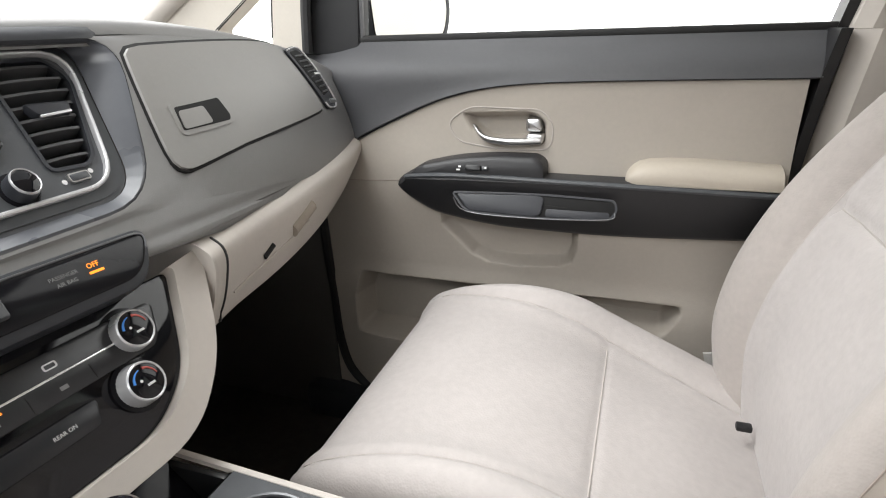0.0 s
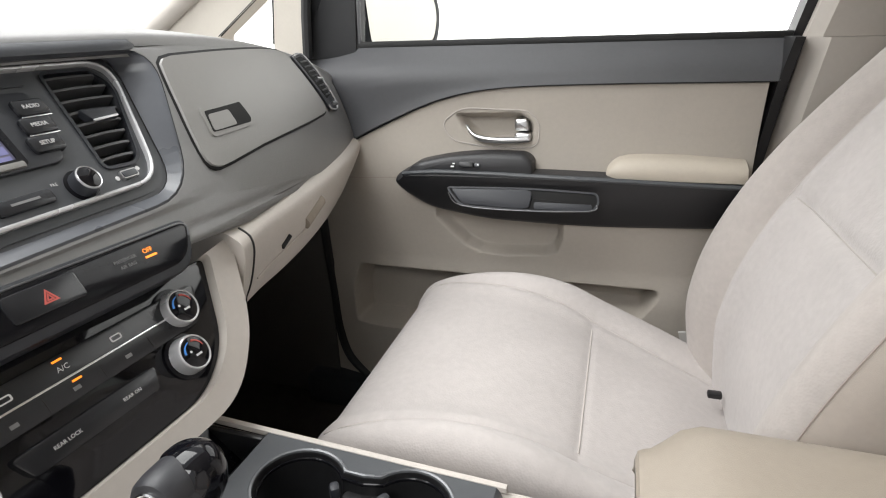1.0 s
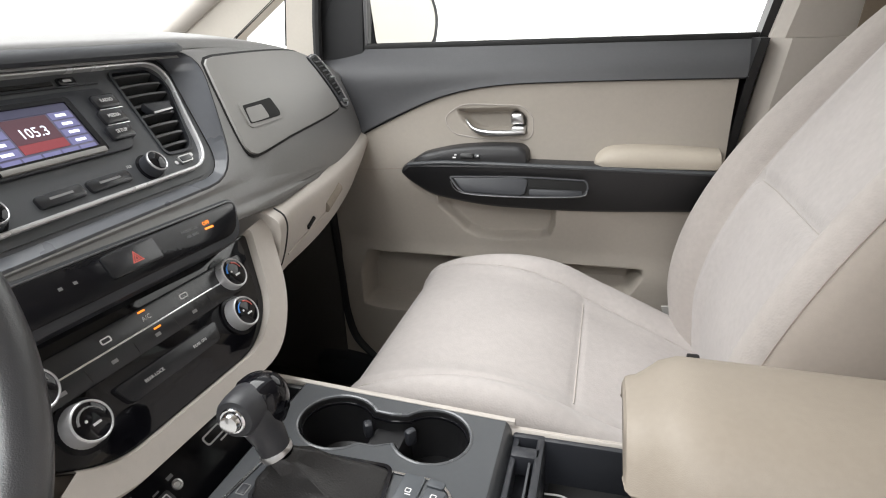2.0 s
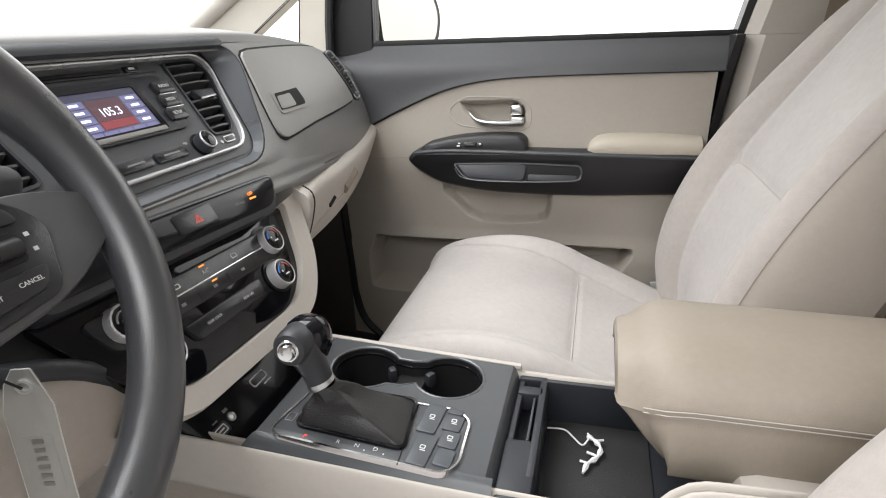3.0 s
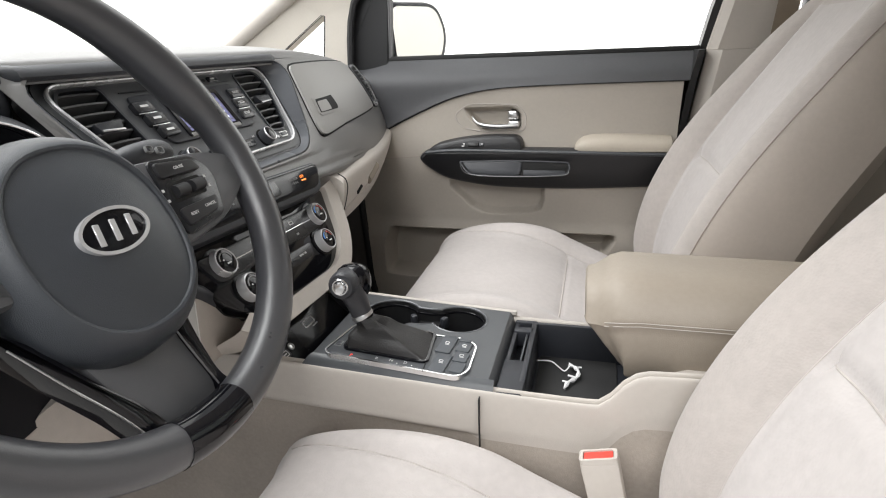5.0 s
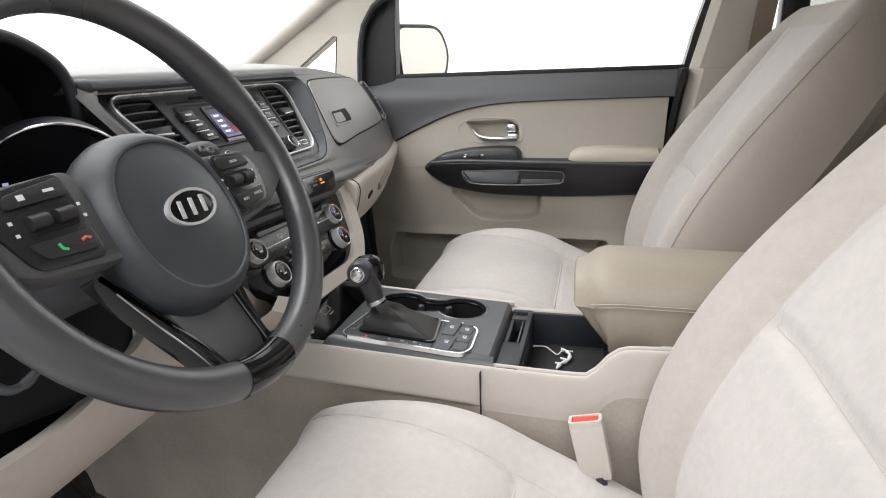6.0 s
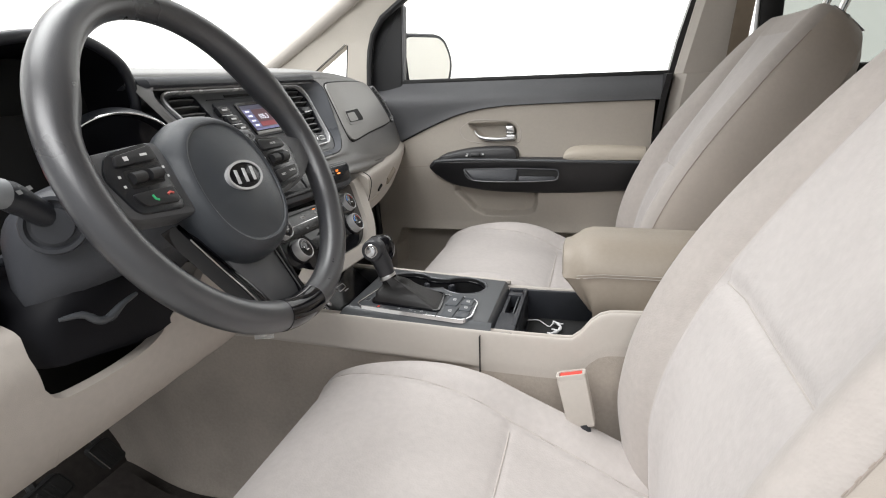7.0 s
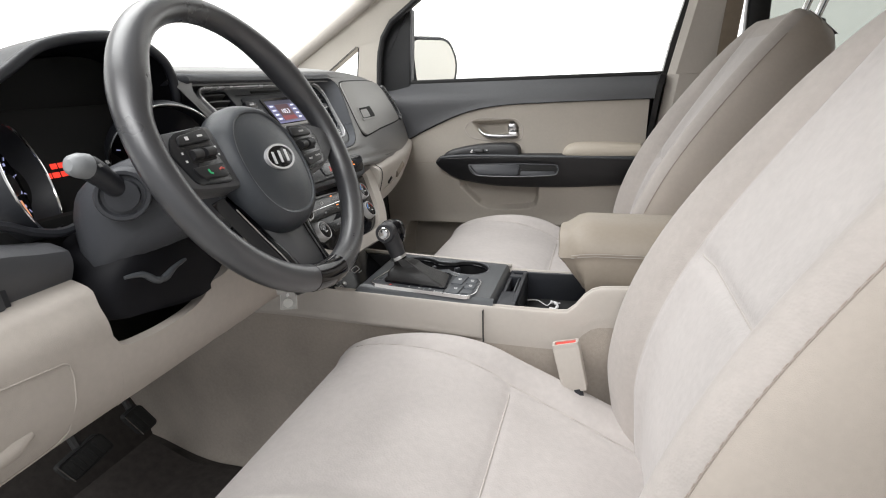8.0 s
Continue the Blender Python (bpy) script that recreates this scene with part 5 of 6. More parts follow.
part("lens_edge", tube([(a, b, 0.008) for a, b in SH[:7]] + [(-0.19, -0.0125, 0.008)], 0.0011, 6, m=SF), SATIN_DARK, strip_unit)
haz = part("hazard_button", slab(SF, rrect(0.006, -0.030, 0.066, 0.025, 0.004), 0.006, 0.0105, 0.0015), KEY_DARK, strip_unit)
part("hazard_mark", ring_band(SF, [(0.008, -0.0235), (0.0008, -0.0358), (0.0152, -0.0358)], [(0.008, -0.0262), (0.0034, -0.0344), (0.0126, -0.0344)], 0.0100, 0.0109), RED_MARK, haz)
part("hazard_core", ring_band(SF, [(0.008, -0.0272), (0.0045, -0.0340), (0.0115, -0.0340)], [(0.008, -0.0295), (0.0066, -0.0328), (0.0094, -0.0328)], 0.0100, 0.0109), RED_MARK, haz)
part("airbag_text", words("PASSENGER", SF, 0.0050, 0.090, -0.0265, 0.0088), MARK_DIM, strip_unit)
part("airbag_text", words("AIR BAG", SF, 0.0050, 0.090, -0.0330, 0.0088), MARK_DIM, strip_unit)
part("airbag_lamp", join(words("OFF", SF, 0.0068, 0.1175, -0.0262, 0.0088), box(SF, (0.118, -0.0325, 0.0089), (0.014, 0.0022, 0.0004), 0)), AMBER, strip_unit, "lit amber airbag lamp")
for u in (-0.075, -0.06):
    part("small_icon", box(SF, (u, -0.030, 0.0089), (0.004, 0.003, 0.0003), 0), MARK_DIM, strip_unit)

# climate panel
climate = thing("climate_panel", "gloss black climate control panel with rotary knobs and beige surround", "control panel", place=(-0.33, CL, 0.72))
CP = STACK @ pose(CL, 0, -0.028, 0, 0, -2.2)
PANEL = rpoly([(0.205, -0.055), (-0.205, -0.055), (-0.160, -0.150), (-0.105, -0.184), (0.105, -0.184), (0.160, -0.150)], [0.01, 0.01, 0.03, 0.03, 0.03, 0.03], 6)
OUTER = rpoly([(0.262, -0.045), (-0.262, -0.045), (-0.208, -0.155), (-0.135, -0.212), (0.135, -0.212), (0.208, -0.155)], [0.01, 0.01, 0.05, 0.05, 0.05, 0.05], 6)
part("gloss_face", slab(CP, PANEL, -0.02, 0.0, 0.002), GLOSS, climate)
rows = [[(*p, -0.06) for p in OUTER], [(*p, -0.004) for p in OUTER], [(a * 0.975, (b + 0.12) * 0.975 - 0.12, 0.007) for a, b in OUTER], [(a * 1.03, (b + 0.12) * 1.03 - 0.12, 0.007) for a, b in PANEL], [(*p, -0.003) for p in PANEL]]
bright = [*range(20, 42), *range(0, 7)]
part("surround", loft([[row[i] for i in bright] for row in rows], closed=False, m=CP), CREAM, climate, "beige moulded surround")
BAR = rpoly([(0.168, -0.074), (-0.168, -0.074), (-0.150, -0.116), (0.150, -0.116)], 0.012, 5)
part("key_bar", slab(CP, BAR, 0, 0.006, 0.0025), KEY_DARK, climate)
part("chrome_line", box(CP, (0, -0.0955, 0.006), (0.262, 0.0022, 0.0022), 0.0008), CHROME, climate)
for u in (-0.11, -0.055, 0.0, 0.055):
    part("key_joint", box(CP, (u + 0.027, -0.107, 0.0061), (0.0008, 0.014, 0.0004), 0), VOID, climate)
    part("key_icon", box(CP, (u, -0.107, 0.0063), (0.007, 0.0036, 0.0004), 0.001), MARK_DIM, climate)
for u in (-0.05, 0.055, 0.0):
    if u == 0.0:
        part("key_text", words("A/C", CP, 0.007, 0.0, -0.0865, 0.0063), MARK, climate)
    else:
        part("key_icon", ring_band(CP, rrect(u, -0.086, 0.012, 0.006, 0.002), rrect(u, -0.086, 0.009, 0.0035, 0.001), 0.006, 0.0064), MARK, climate)
part("indicator", box(CP, (-0.001, -0.0785, 0.0063), (0.009, 0.0018, 0.0004), 0), AMBER, climate)
part("indicator", box(CP, (0.004, -0.1005, 0.0063), (0.009, 0.0018, 0.0004), 0), AMBER, climate)
for u, v, tick in ((0.130, -0.0925, 1), (0.110, -0.139, 1), (-0.130, -0.0925, 0), (-0.110, -0.139, 0)):
    k = dial(CP, u, v, 0.0195, climate, SILVER)
    arcs = ((10, 80, RED_MARK), (100, 170, BLUE_MARK)) if tick else ((10, 170, MARK_DIM),)
    for a0, a1, mat in arcs:
        part("face_arc", tube([(u + 0.0122 * math.cos(radians(a0 + (a1 - a0) * i / 8)), v + 0.0122 * math.sin(radians(a0 + (a1 - a0) * i / 8)), 0.0169) for i in range(9)], [0.0005 + 0.0001 * i for i in range(9)], 6, m=CP), mat, k)
    part("face_icon", turned(CP, [(0.0014, 0.0165), (0.0014, 0.0172), (0.0001, 0.0172)], 12, u - 0.005, v + 0.002), MARK, k)
    part("face_text", box(CP, (u + 0.002, v - 0.004, 0.0170), (0.008, 0.0022, 0.0004), 0), MARK, k)
rear_bar = part("rear_bar", slab(CP, rpoly([(0.072, -0.128), (-0.072, -0.128), (-0.064, -0.150), (0.064, -0.150)], 0.006, 4), 0, 0.006, 0.002), KEY_DARK, climate)
part("button_text", words("REAR ON", CP, 0.0048, 0.036, -0.139, 0.0063), MARK, rear_bar)
part("button_text", words("REAR LOCK", CP, 0.0048, -0.030, -0.139, 0.0063), MARK, rear_bar)
part("lower_shell", box(CP, (0, -0.12, -0.055), (0.25, 0.11, 0.05), 0.01), BLACK, climate)

# glove lid and end vent on the passenger's side
def face_slab(outline, w0, w1, r, mat, name, parent, label="", drop=0.0):
    """A plate that follows the dashboard face; outline in (y, height)."""
    def warp(u, v, w):
        return (dash_x(u, v) + 0.93 * w, u, v + 0.36 * w)
    pts = dense(outline, 4)
    n = len(pts)
    cx, cy = sum(p[0] for p in pts) / n, sum(p[1] for p in pts) / n
    rings = []
    for k, w in ((1, w0), (1, w1 - r), (0.995, w1), (0.8, w1), (0.6, w1), (0.4, w1), (0.2, w1), (0.02, w1)):
        rings.append([warp(cx + (p[0] - cx) * k, cy + (p[1] - cy) * k, w) for p in pts])
    return part(name, loft(rings), mat, parent, label)


GL = smooth_poly([(0.243, 0.952), (0.255, 0.9680), (0.300, 0.971), (0.400, 0.9712), (0.490, 0.9690), (0.552, 0.9635), (0.578, 0.9505), (0.598, 0.915), (0.619, 0.870), (0.620, 0.8585), (0.600, 0.8530), (0.470, 0.851), (0.350, 0.8480), (0.262, 0.841), (0.236, 0.841), (0.224, 0.851), (0.225, 0.875), (0.232, 0.910)], 2)
glove = thing("glove_box", "closed charcoal glove box lid with recessed latch", "glove box", place=(-0.42, 0.45, 0.88))
face_slab(shrink(GL, -0.0034), -0.004, 0.0036, 0.0004, VOID, "lid_gap", glove)
face_slab(GL, 0.0, 0.0064, 0.0015, DASH_LID, "lid", glove)
latch = face_slab(rpoly([(0.342, 0.9085), (0.256, 0.9075), (0.253, 0.876), (0.258, 0.873), (0.344, 0.8745), (0.350, 0.882)], 0.005, 3), 0.0, 0.0078, 0.001, DASH_LID, "latch", glove, "recessed latch plate")
# Black plate on the latch, its recess shade put into the colour.
face_slab(rpoly([(0.337, 0.9055), (0.261, 0.9035), (0.257, 0.8785), (0.339, 0.8785), (0.3435, 0.884)], 0.003, 3), 0.003, 0.0084, 0.0004, VOID, "latch_recess", latch)
face_slab(rpoly([(0.304, 0.900), (0.263, 0.899), (0.259, 0.8795), (0.307, 0.8805)], 0.004, 3), 0.004, 0.0090, 0.001, DASH_LID, "latch_paddle", latch)
EV = [(0.596, 0.9535), (0.640, 0.9570), (0.668, 0.9500), (0.690, 0.918), (0.710, 0.868), (0.709, 0.852), (0.690, 0.8445), (0.650, 0.8510), (0.622, 0.905)]
event = thing("side_vent", "slim chrome edged air vent at the dashboard end", "air vent", place=(-0.5, 0.70, 0.88))
face_slab(rpoly(EV, 0.006, 3), 0, 0.0045, 0.001, DARK, "frame", event, "dark vent frame")
part("frame_edge", tube([(dash_x(y, z) + 0.0055, y, z + 0.0015) for y, z in smooth_poly([(0.602, 0.9515), (0.640, 0.9545), (0.662, 0.9490), (0.685, 0.918), (0.7035, 0.872), (0.7035, 0.856), (0.690, 0.849), (0.656, 0.8535), (0.648, 0.862)], 4, False)], 0.0016, 8), SILVER, event, "satin chrome vent edge")
# Black plate in place of the shaded depth behind the blades.
face_slab(rpoly([(0.610, 0.9480), (0.644, 0.9500), (0.660, 0.9440), (0.682, 0.906), (0.692, 0.8760), (0.656, 0.8720), (0.630, 0.910)], 0.004, 3), 0.002, 0.0052, 0.0005, VOID, "void", event)
for k in range(8):
    z = 0.879 + 0.0088 * k
    y0, y1 = 0.652 - 0.60 * (z - 0.880), 0.690 - 0.44 * (z - 0.880)
    part("blade", tube([(dash_x(q, z) + 0.0066, q, z + 0.002) for q in (y0, (y0 + y1) / 2, y1)], [0.0012, 0.0017, 0.0017], 6), BLADE, event)
part("vent_tab", tube([(dash_x(0.664, 0.910) + 0.0105, 0.652, 0.9115), (dash_x(0.664, 0.910) + 0.0105, 0.672, 0.9095)], 0.0030, 8), SATIN, event)
part("dial", tube([(dash_x(0.684, 0.8625) + 0.0065, 0.676, 0.8625), (dash_x(0.684, 0.8625) + 0.0065, 0.693, 0.8610)], 0.0042, 10), SATIN, event)

# finger latch and notch of the lower bin
def on_bin(y, t, out):
    s = (y - 0.20) / 0.575
    a = Vector(bin_point(s, t))
    return a + Vector((out, 0, -out * 0.2))


part("latch_hole", tube([on_bin(0.318, 0.60, 0.0), on_bin(0.338, 0.54, 0.0)], [0.0045, 0.0045], 10), VOID, glovebox)
part("bin_gap", tube([on_bin(0.226, 0.02 + 0.06 * k, 0.0002) for k in range(15)], 0.0018, 6), RUBBER, glovebox)
part("latch_notch", tube([on_bin(0.395, 0.56, -0.004), on_bin(0.455, 0.44, -0.004)], [0.012, 0.012], 10), CARPET_BEIGE, glovebox)
part("crease", tube([on_bin(0.25 + 0.025 * k, 0.70 - 0.014 * k, 0.0006) for k in range(9)], 0.0016, 6), CREAM, glovebox)

# ---- front passenger door details ----
AR = rpoly([(-0.358, 0.702), (-0.338, 0.7235), (-0.238, 0.7265), (-0.098, 0.7275), (-0.072, 0.7275), (0.07, 0.726), (0.31, 0.722), (0.30, 0.627), (0.04, 0.611), (-0.17, 0.616), (-0.290, 0.640), (-0.340, 0.678)], [0.018, 0.02, 0.05, 0.022, 0.03, 0.03, 0.01, 0.01, 0.1, 0.08, 0.05, 0.03], 5)
def arm_warp(u, v, w):
    """Leans the armrest's face: its lower edge runs back towards the panel."""
    return (u, v, w - 0.45 * max(0.0, 0.700 - v) * (1 if w > 0.02 else 0) - 0.25 * max(0.0, v - 0.735) * (1 if w > 0.02 else 0))


def arm_slab(outline, w0, w1, r):
    return slab(DOOR, outline, w0, w1, r, arm_warp)


handle_rest = part("armrest", arm_slab(dense(AR, 2), -0.02, 0.060, 0.010), ARM_DARK, front_door, "black moulded door armrest")
POD = rpoly([(-0.340, 0.712), (-0.312, 0.739), (-0.236, 0.756), (-0.160, 0.762), (-0.088, 0.761), (-0.072, 0.750), (-0.070, 0.714)], [0.008, 0.03, 0.06, 0.06, 0.012, 0.012, 0.004], 5)
part("switch_pod", arm_slab(dense(POD, 2), -0.02, 0.0585, 0.009), ARM_DARK, handle_rest, "raised black window switch pod")
part("upper_ledge", tube([(x, DOOR_Y - 0.058, z) for x, z in smooth_poly([(-0.335, 0.718), (-0.26, 0.724), (-0.15, 0.724), (-0.05, 0.722), (0.08, 0.720), (0.30, 0.716)], 5, False)], 0.0048, 8), DARK_SATIN, handle_rest)
PL = rpoly([(-0.243, 0.694), (-0.08, 0.699), (0.052, 0.695), (0.058, 0.676), (0.046, 0.658), (-0.08, 0.652), (-0.212, 0.656)], [0.012, 0.1, 0.012, 0.01, 0.012, 0.1, 0.03], 5)
TILTED = DOOR @ Matrix.Translation((0, 0.700, 0.0565)) @ pose(0, 0, 0, -24.2) @ Matrix.Translation((0, -0.700, 0))
part("pull_rim", ring_band(TILTED, PL, shrink(PL, 0.0035), 0.0, 0.0055), DARK, handle_rest, "dark pull recess rim")
# Black slab: the shade inside the pull is painted, not hollowed out.
part("pull_recess", slab(TILTED, shrink(PL, 0.003), 0.0, 0.0038, 0.0004), VOID, handle_rest)
part("pull_grip", slab(TILTED, rpoly([(-0.232, 0.690), (-0.08, 0.6945), (-0.068, 0.690), (-0.072, 0.660), (-0.088, 0.656), (-0.206, 0.660)], 0.008, 4), 0.003, 0.0075, 0.002), DARK, handle_rest)
part("pull_floor", slab(TILTED, rpoly([(-0.064, 0.672), (0.044, 0.672), (0.044, 0.660), (-0.064, 0.658)], 0.004, 3), 0.003, 0.0046, 0.0005), DARK, handle_rest)
# Lighter tube along the rim, imitating the light caught on its edge.
part("rim_glint", tube([(a, b, 0.006) for a, b in smooth_poly([(-0.236, 0.682), (-0.206, 0.657), (-0.08, 0.6535), (0.040, 0.6595), (0.052, 0.672)], 4, False)], 0.0011, 6, m=TILTED), SATIN_DARK, handle_rest)
SWF = DOOR @ Matrix.Translation((0, 0.735, 0.0580)) @ pose(0, 0, 0, -30) @ Matrix.Translation((0, -0.740, 0))
part("window_switch", box(SWF, (-0.200, 0.744, 0.004), (0.030, 0.011, 0.008), 0.003), BLACK, handle_rest)
part("switch_edge", box(SWF, (-0.178, 0.744, 0.004), (0.012, 0.008, 0.007), 0.003), DARK_SATIN, handle_rest)
for bm in (box(SWF, (-0.226, 0.746, 0.0035), (0.005, 0.003, 0.001), 0), box(SWF, (-0.228, 0.740, 0.0035), (0.007, 0.003, 0.001), 0), box(SWF, (-0.176, 0.744, 0.0078), (0.004, 0.003, 0.001), 0)):
    part("switch_icon", bm, MARK, handle_rest)
part("elbow_pad", loft([[(x, 0.785 - d, z) for d, z in ((0.0, 0.72), (0.060 * k, 0.7205), (0.065 * k, 0.7235), (0.066 * k, 0.727 + 0.006 * h), (0.064 * k, 0.727 + 0.015 * h), (0.059 * k, 0.727 + 0.023 * h), (0.050 * k, 0.727 + 0.029 * h), (0.036 * k, 0.727 + 0.033 * h), (0.02, 0.727 + 0.035 * h), (0.0, 0.727 + 0.035 * h))] for x, k, h in ((0.064, 0.62, 0.06), (0.065, 0.78, 0.20), (0.068, 0.88, 0.40), (0.074, 0.95, 0.60), (0.084, 1.0, 0.80), (0.10, 1.02, 0.93), (0.13, 1.03, 1.0), (0.20, 1.05, 1.0), (0.30, 1.05, 0.85))]), ELBOW, front_door, "cream padded elbow rest")
# inside handle
inner_handle = part("door_handle", tube([(x, 0.775 - d, z) for x, z, d in smooth_poly([(-0.216, 0.806, -0.010), (-0.199, 0.791, 0.006), (-0.178, 0.784, 0.014), (-0.138, 0.782, 0.018), (-0.087, 0.784, 0.012)], 5, False)], [0.003 + 0.0035 * min(1.0, i / 9) for i in range(21)], 12, flat=1.2), SATIN, front_door, "satin chrome inside door handle")
part("lock_tab", slab(DOOR, rpoly([(-0.116, 0.822), (-0.090, 0.822), (-0.086, 0.798), (-0.116, 0.798)], 0.006, 4), -0.03, 0.004, 0.005), SATIN, inner_handle)
part("hinge_block", slab(DOOR, rrect(-0.098, 0.787, 0.032, 0.018, 0.006), -0.02, 0.014, 0.005), SATIN, inner_handle)
part("recess_outline", tube([(x, door_y(x, z) - 0.0004, z) for x, z in dense(rpoly([(-0.266, 0.812), (-0.225, 0.842), (-0.088, 0.838), (-0.066, 0.812), (-0.068, 0.768), (-0.154, 0.764), (-0.245, 0.778)], 0.022, 5), 2)], 0.0013, 6, True), SEAM, inner_handle)
part("trim_joint", tube([(x, door_y(x, z) - 0.0002, z) for x, z in [(-0.60 + 0.02 * k, 0.684 + 0.0013 * k) for k in range(14)]], 0.0009, 6), STITCH, front_door)
# dark gap along the belt trim
part("belt_joint", tube([(x, door_y(x, belt(x)) - 0.0035, belt(x) - 0.001) for x in [-0.60 + 0.0465 * k for k in range(21)] if x < 0.33], 0.0016, 6), BLACK, front_door)

# outside mirror
mirror = thing("wing_mirror", "black wing mirror outside the passenger window", "wing mirror", place=(-0.42, 1.0, 0.94))
MO = rpoly([(0.060, 0.076), (-0.120, 0.076), (-0.100, -0.080), (0.088, -0.072), (0.102, 0.000)], [0.050, 0.03, 0.03, 0.026, 0.06], 6)[::-1]
rows = [[(p[0] * k, p[1] * k, w) for p in MO] for k, w in ((0.985, 0.002), (1.03, -0.006), (1.13, -0.004), (1.20, 0.016), (1.16, 0.05), (1.0, 0.085), (0.6, 0.105))]
MF = axes((-0.42, 1.005, 1.03), (0.50, 0.866, 0), (0.02, 0.02, 1)) @ Matrix.Diagonal((1, 1, -1, 1))
part("housing", loft(rows, m=MF), DARK, mirror)
part("mirror_glass", slab(MF, [(a * 0.985, b * 0.985) for a, b in MO], 0.002, -0.006, -0.0015), MIRROR, mirror, "silvered mirror glass")
part("arm", tube([(-0.50, 0.96, 0.965), (-0.50, 0.90, 0.955), (-0.52, 0.87, 0.955)], [0.03, 0.028, 0.03], 12), DARK, mirror)

# ---- seat details ----
def seams_for(root, dx, dy, dz, far_only=False):
    o = Vector((dx, dy, dz))
    for sg in (-1, 1):
        part("seam", tube([Vector((x, SY + sg * seam_off(x), cushion_top(x, SY + sg * seam_off(x)) + 0.0010)) + o for x in [-0.268 + 0.0255 * k for k in range(23)]], 0.0010, 6), SEAM, root)
        pts = []
        for k in range(34):
            s = 0.06 + 0.80 * k / 33
            ring = back_ring(s)
            i = round((1 + sg * 0.63) / 2 * 72)
            pts.append(Vector(ring[i]) + o + Vector((0.0003, 0, 0)))
        part("seam", tube(pts, 0.0009, 6), SEAM, root)
    part("seam", tube([Vector((0.062, y, cushion_top(0.062, y) + 0.0006)) + o for y in [SY - 0.165 + 0.0165 * k for k in range(21)]], 0.0012, 6), SEAM, root)
    ring = back_ring(0.50)
    part("seam", tube([Vector(p) + o + Vector((-0.0006, 0, 0)) for p in ring[14:59]], 0.0012, 6), SEAM, root)


seams_for(seat, 0, 0, 0)
D0 = Vector(driver_seat.location) - Vector(seat.location)
seams_for(driver_seat, *D0)
for root, o in ((seat, Vector((0, 0, 0))), (driver_seat, D0)):
    for sg in (-1, 1):
        side = []
        for k in range(30):
            ring = back_ring(0.03 + 0.86 * k / 29)
            side.append(Vector(ring[1 if sg < 0 else 71]) + o)
        part("side_seam", tube(side, 0.0009, 6), STITCH, root)
# stitch row on the driver's near bolster
for k in range(60):
    s = 0.06 + 0.0125 * k
    if s > 0.80:
        break
    ring = back_ring(s)
    p, nrm = back_frame(s)
    c = Vector(ring[1]) + D0 + nrm * 0.0012
    q = Vector(back_ring(s + 0.006)[1]) + D0 + nrm * 0.0012
    part("stitch", tube([c, q], 0.0005, 5), STITCH, driver_seat)
# anchor tabs at the foot of the passenger backrest
for y in (0.345, 0.515):
    part("anchor_tab", box(WORLD, (0.262, y, 0.425), (0.022, 0.014, 0.010), 0.003), BLACK, seat)
part("recline_cover", slab(axes((0.28, SY + 0.27, 0.30), (1, 0, 0), (0, 0, 1)), rpoly([(-0.10, -0.06), (0.08, -0.06), (0.09, 0.06), (0.02, 0.09), (-0.08, 0.0)], 0.02, 4), -0.03, 0.012, 0.006), DARK, seat)

buckle = thing("seat_belt_buckle", "beige seat belt buckle with red release button", "belt buckle", place=(0.155, -0.185, 0.38))
BK = axes((0.147, -0.19, 0.478), (0.92, 0, 0.22), (-0.22, 0.10, 0.92))
part("case", slab(BK, rpoly([(-0.0235, 0.036), (-0.0215, -0.05), (0.0215, -0.05), (0.0235, 0.036)], 0.005, 4), -0.013, 0.011, 0.004), CREAM, buckle)
part("mouth", ring_band(BK @ Matrix.Translation((0, 0.0365, -0.001)) @ pose(0, 0, 0, 90), rrect(0, 0, 0.046, 0.024, 0.005), rrect(0, 0, 0.037, 0.017, 0.003), -0.004, 0.003), CREAM, buckle)
part("release", box(BK, (0.0, 0.036, -0.001), (0.036, 0.007, 0.017), 0.002), RED_PLASTIC, buckle, "red release button")
part("stalk", tube([BK @ Vector((0, -0.045, 0)), BK @ Vector((0.004, -0.10, 0)), BK @ Vector((0.01, -0.16, 0))], 0.010, 10, flat=1.5), DARK, buckle)

# ---- steering wheel ----
WA = radians(26.6)
WC = (-0.248, -0.478, 0.882)
FLATRIM = axes((-0.249, -0.4515, 0.8958), (0, 1, 0), (-math.sin(WA), 0, math.cos(WA)))
RIM = axes(WC, (0, 1, 0), (-math.sin(WA), 0, math.cos(WA))) @ Matrix.Diagonal((1.065, 1.065, 1.0, 1))
RR = 0.1905
steering_wheel = thing("steering_wheel", "dark grey urethane steering wheel with gloss black lower spoke", "steering wheel", place=WC)


def rim_piece(a0, a1, n, grow=0.0, closed=False):
    pts, rad = [], []
    for i in range(n + (0 if closed else 1)):
        a = radians(a0 + (a1 - a0) * i / n)
        d = math.degrees(a) % 360
        bulge = 0.0042 * sum(math.exp(-((d - c) / (9 if (d < c) == (c < 90) else 24)) ** 2) for c in (28, 152)) - 0.0012 * math.exp(-((d - 90) / 30) ** 2)
        pts.append(((RR - bulge) * math.cos(a), (RR - bulge) * math.sin(a), 0.0))
        rad.append(0.0178 + bulge + grow)
    return tube(pts, rad, 16, closed, FLATRIM)


part("rim", rim_piece(0, 360, 96, 0, True), WHEEL, steering_wheel)
part("rim_inlay", rim_piece(-106, -86, 12, 0.0006), GLOSS, steering_wheel, "gloss black rim inlay")
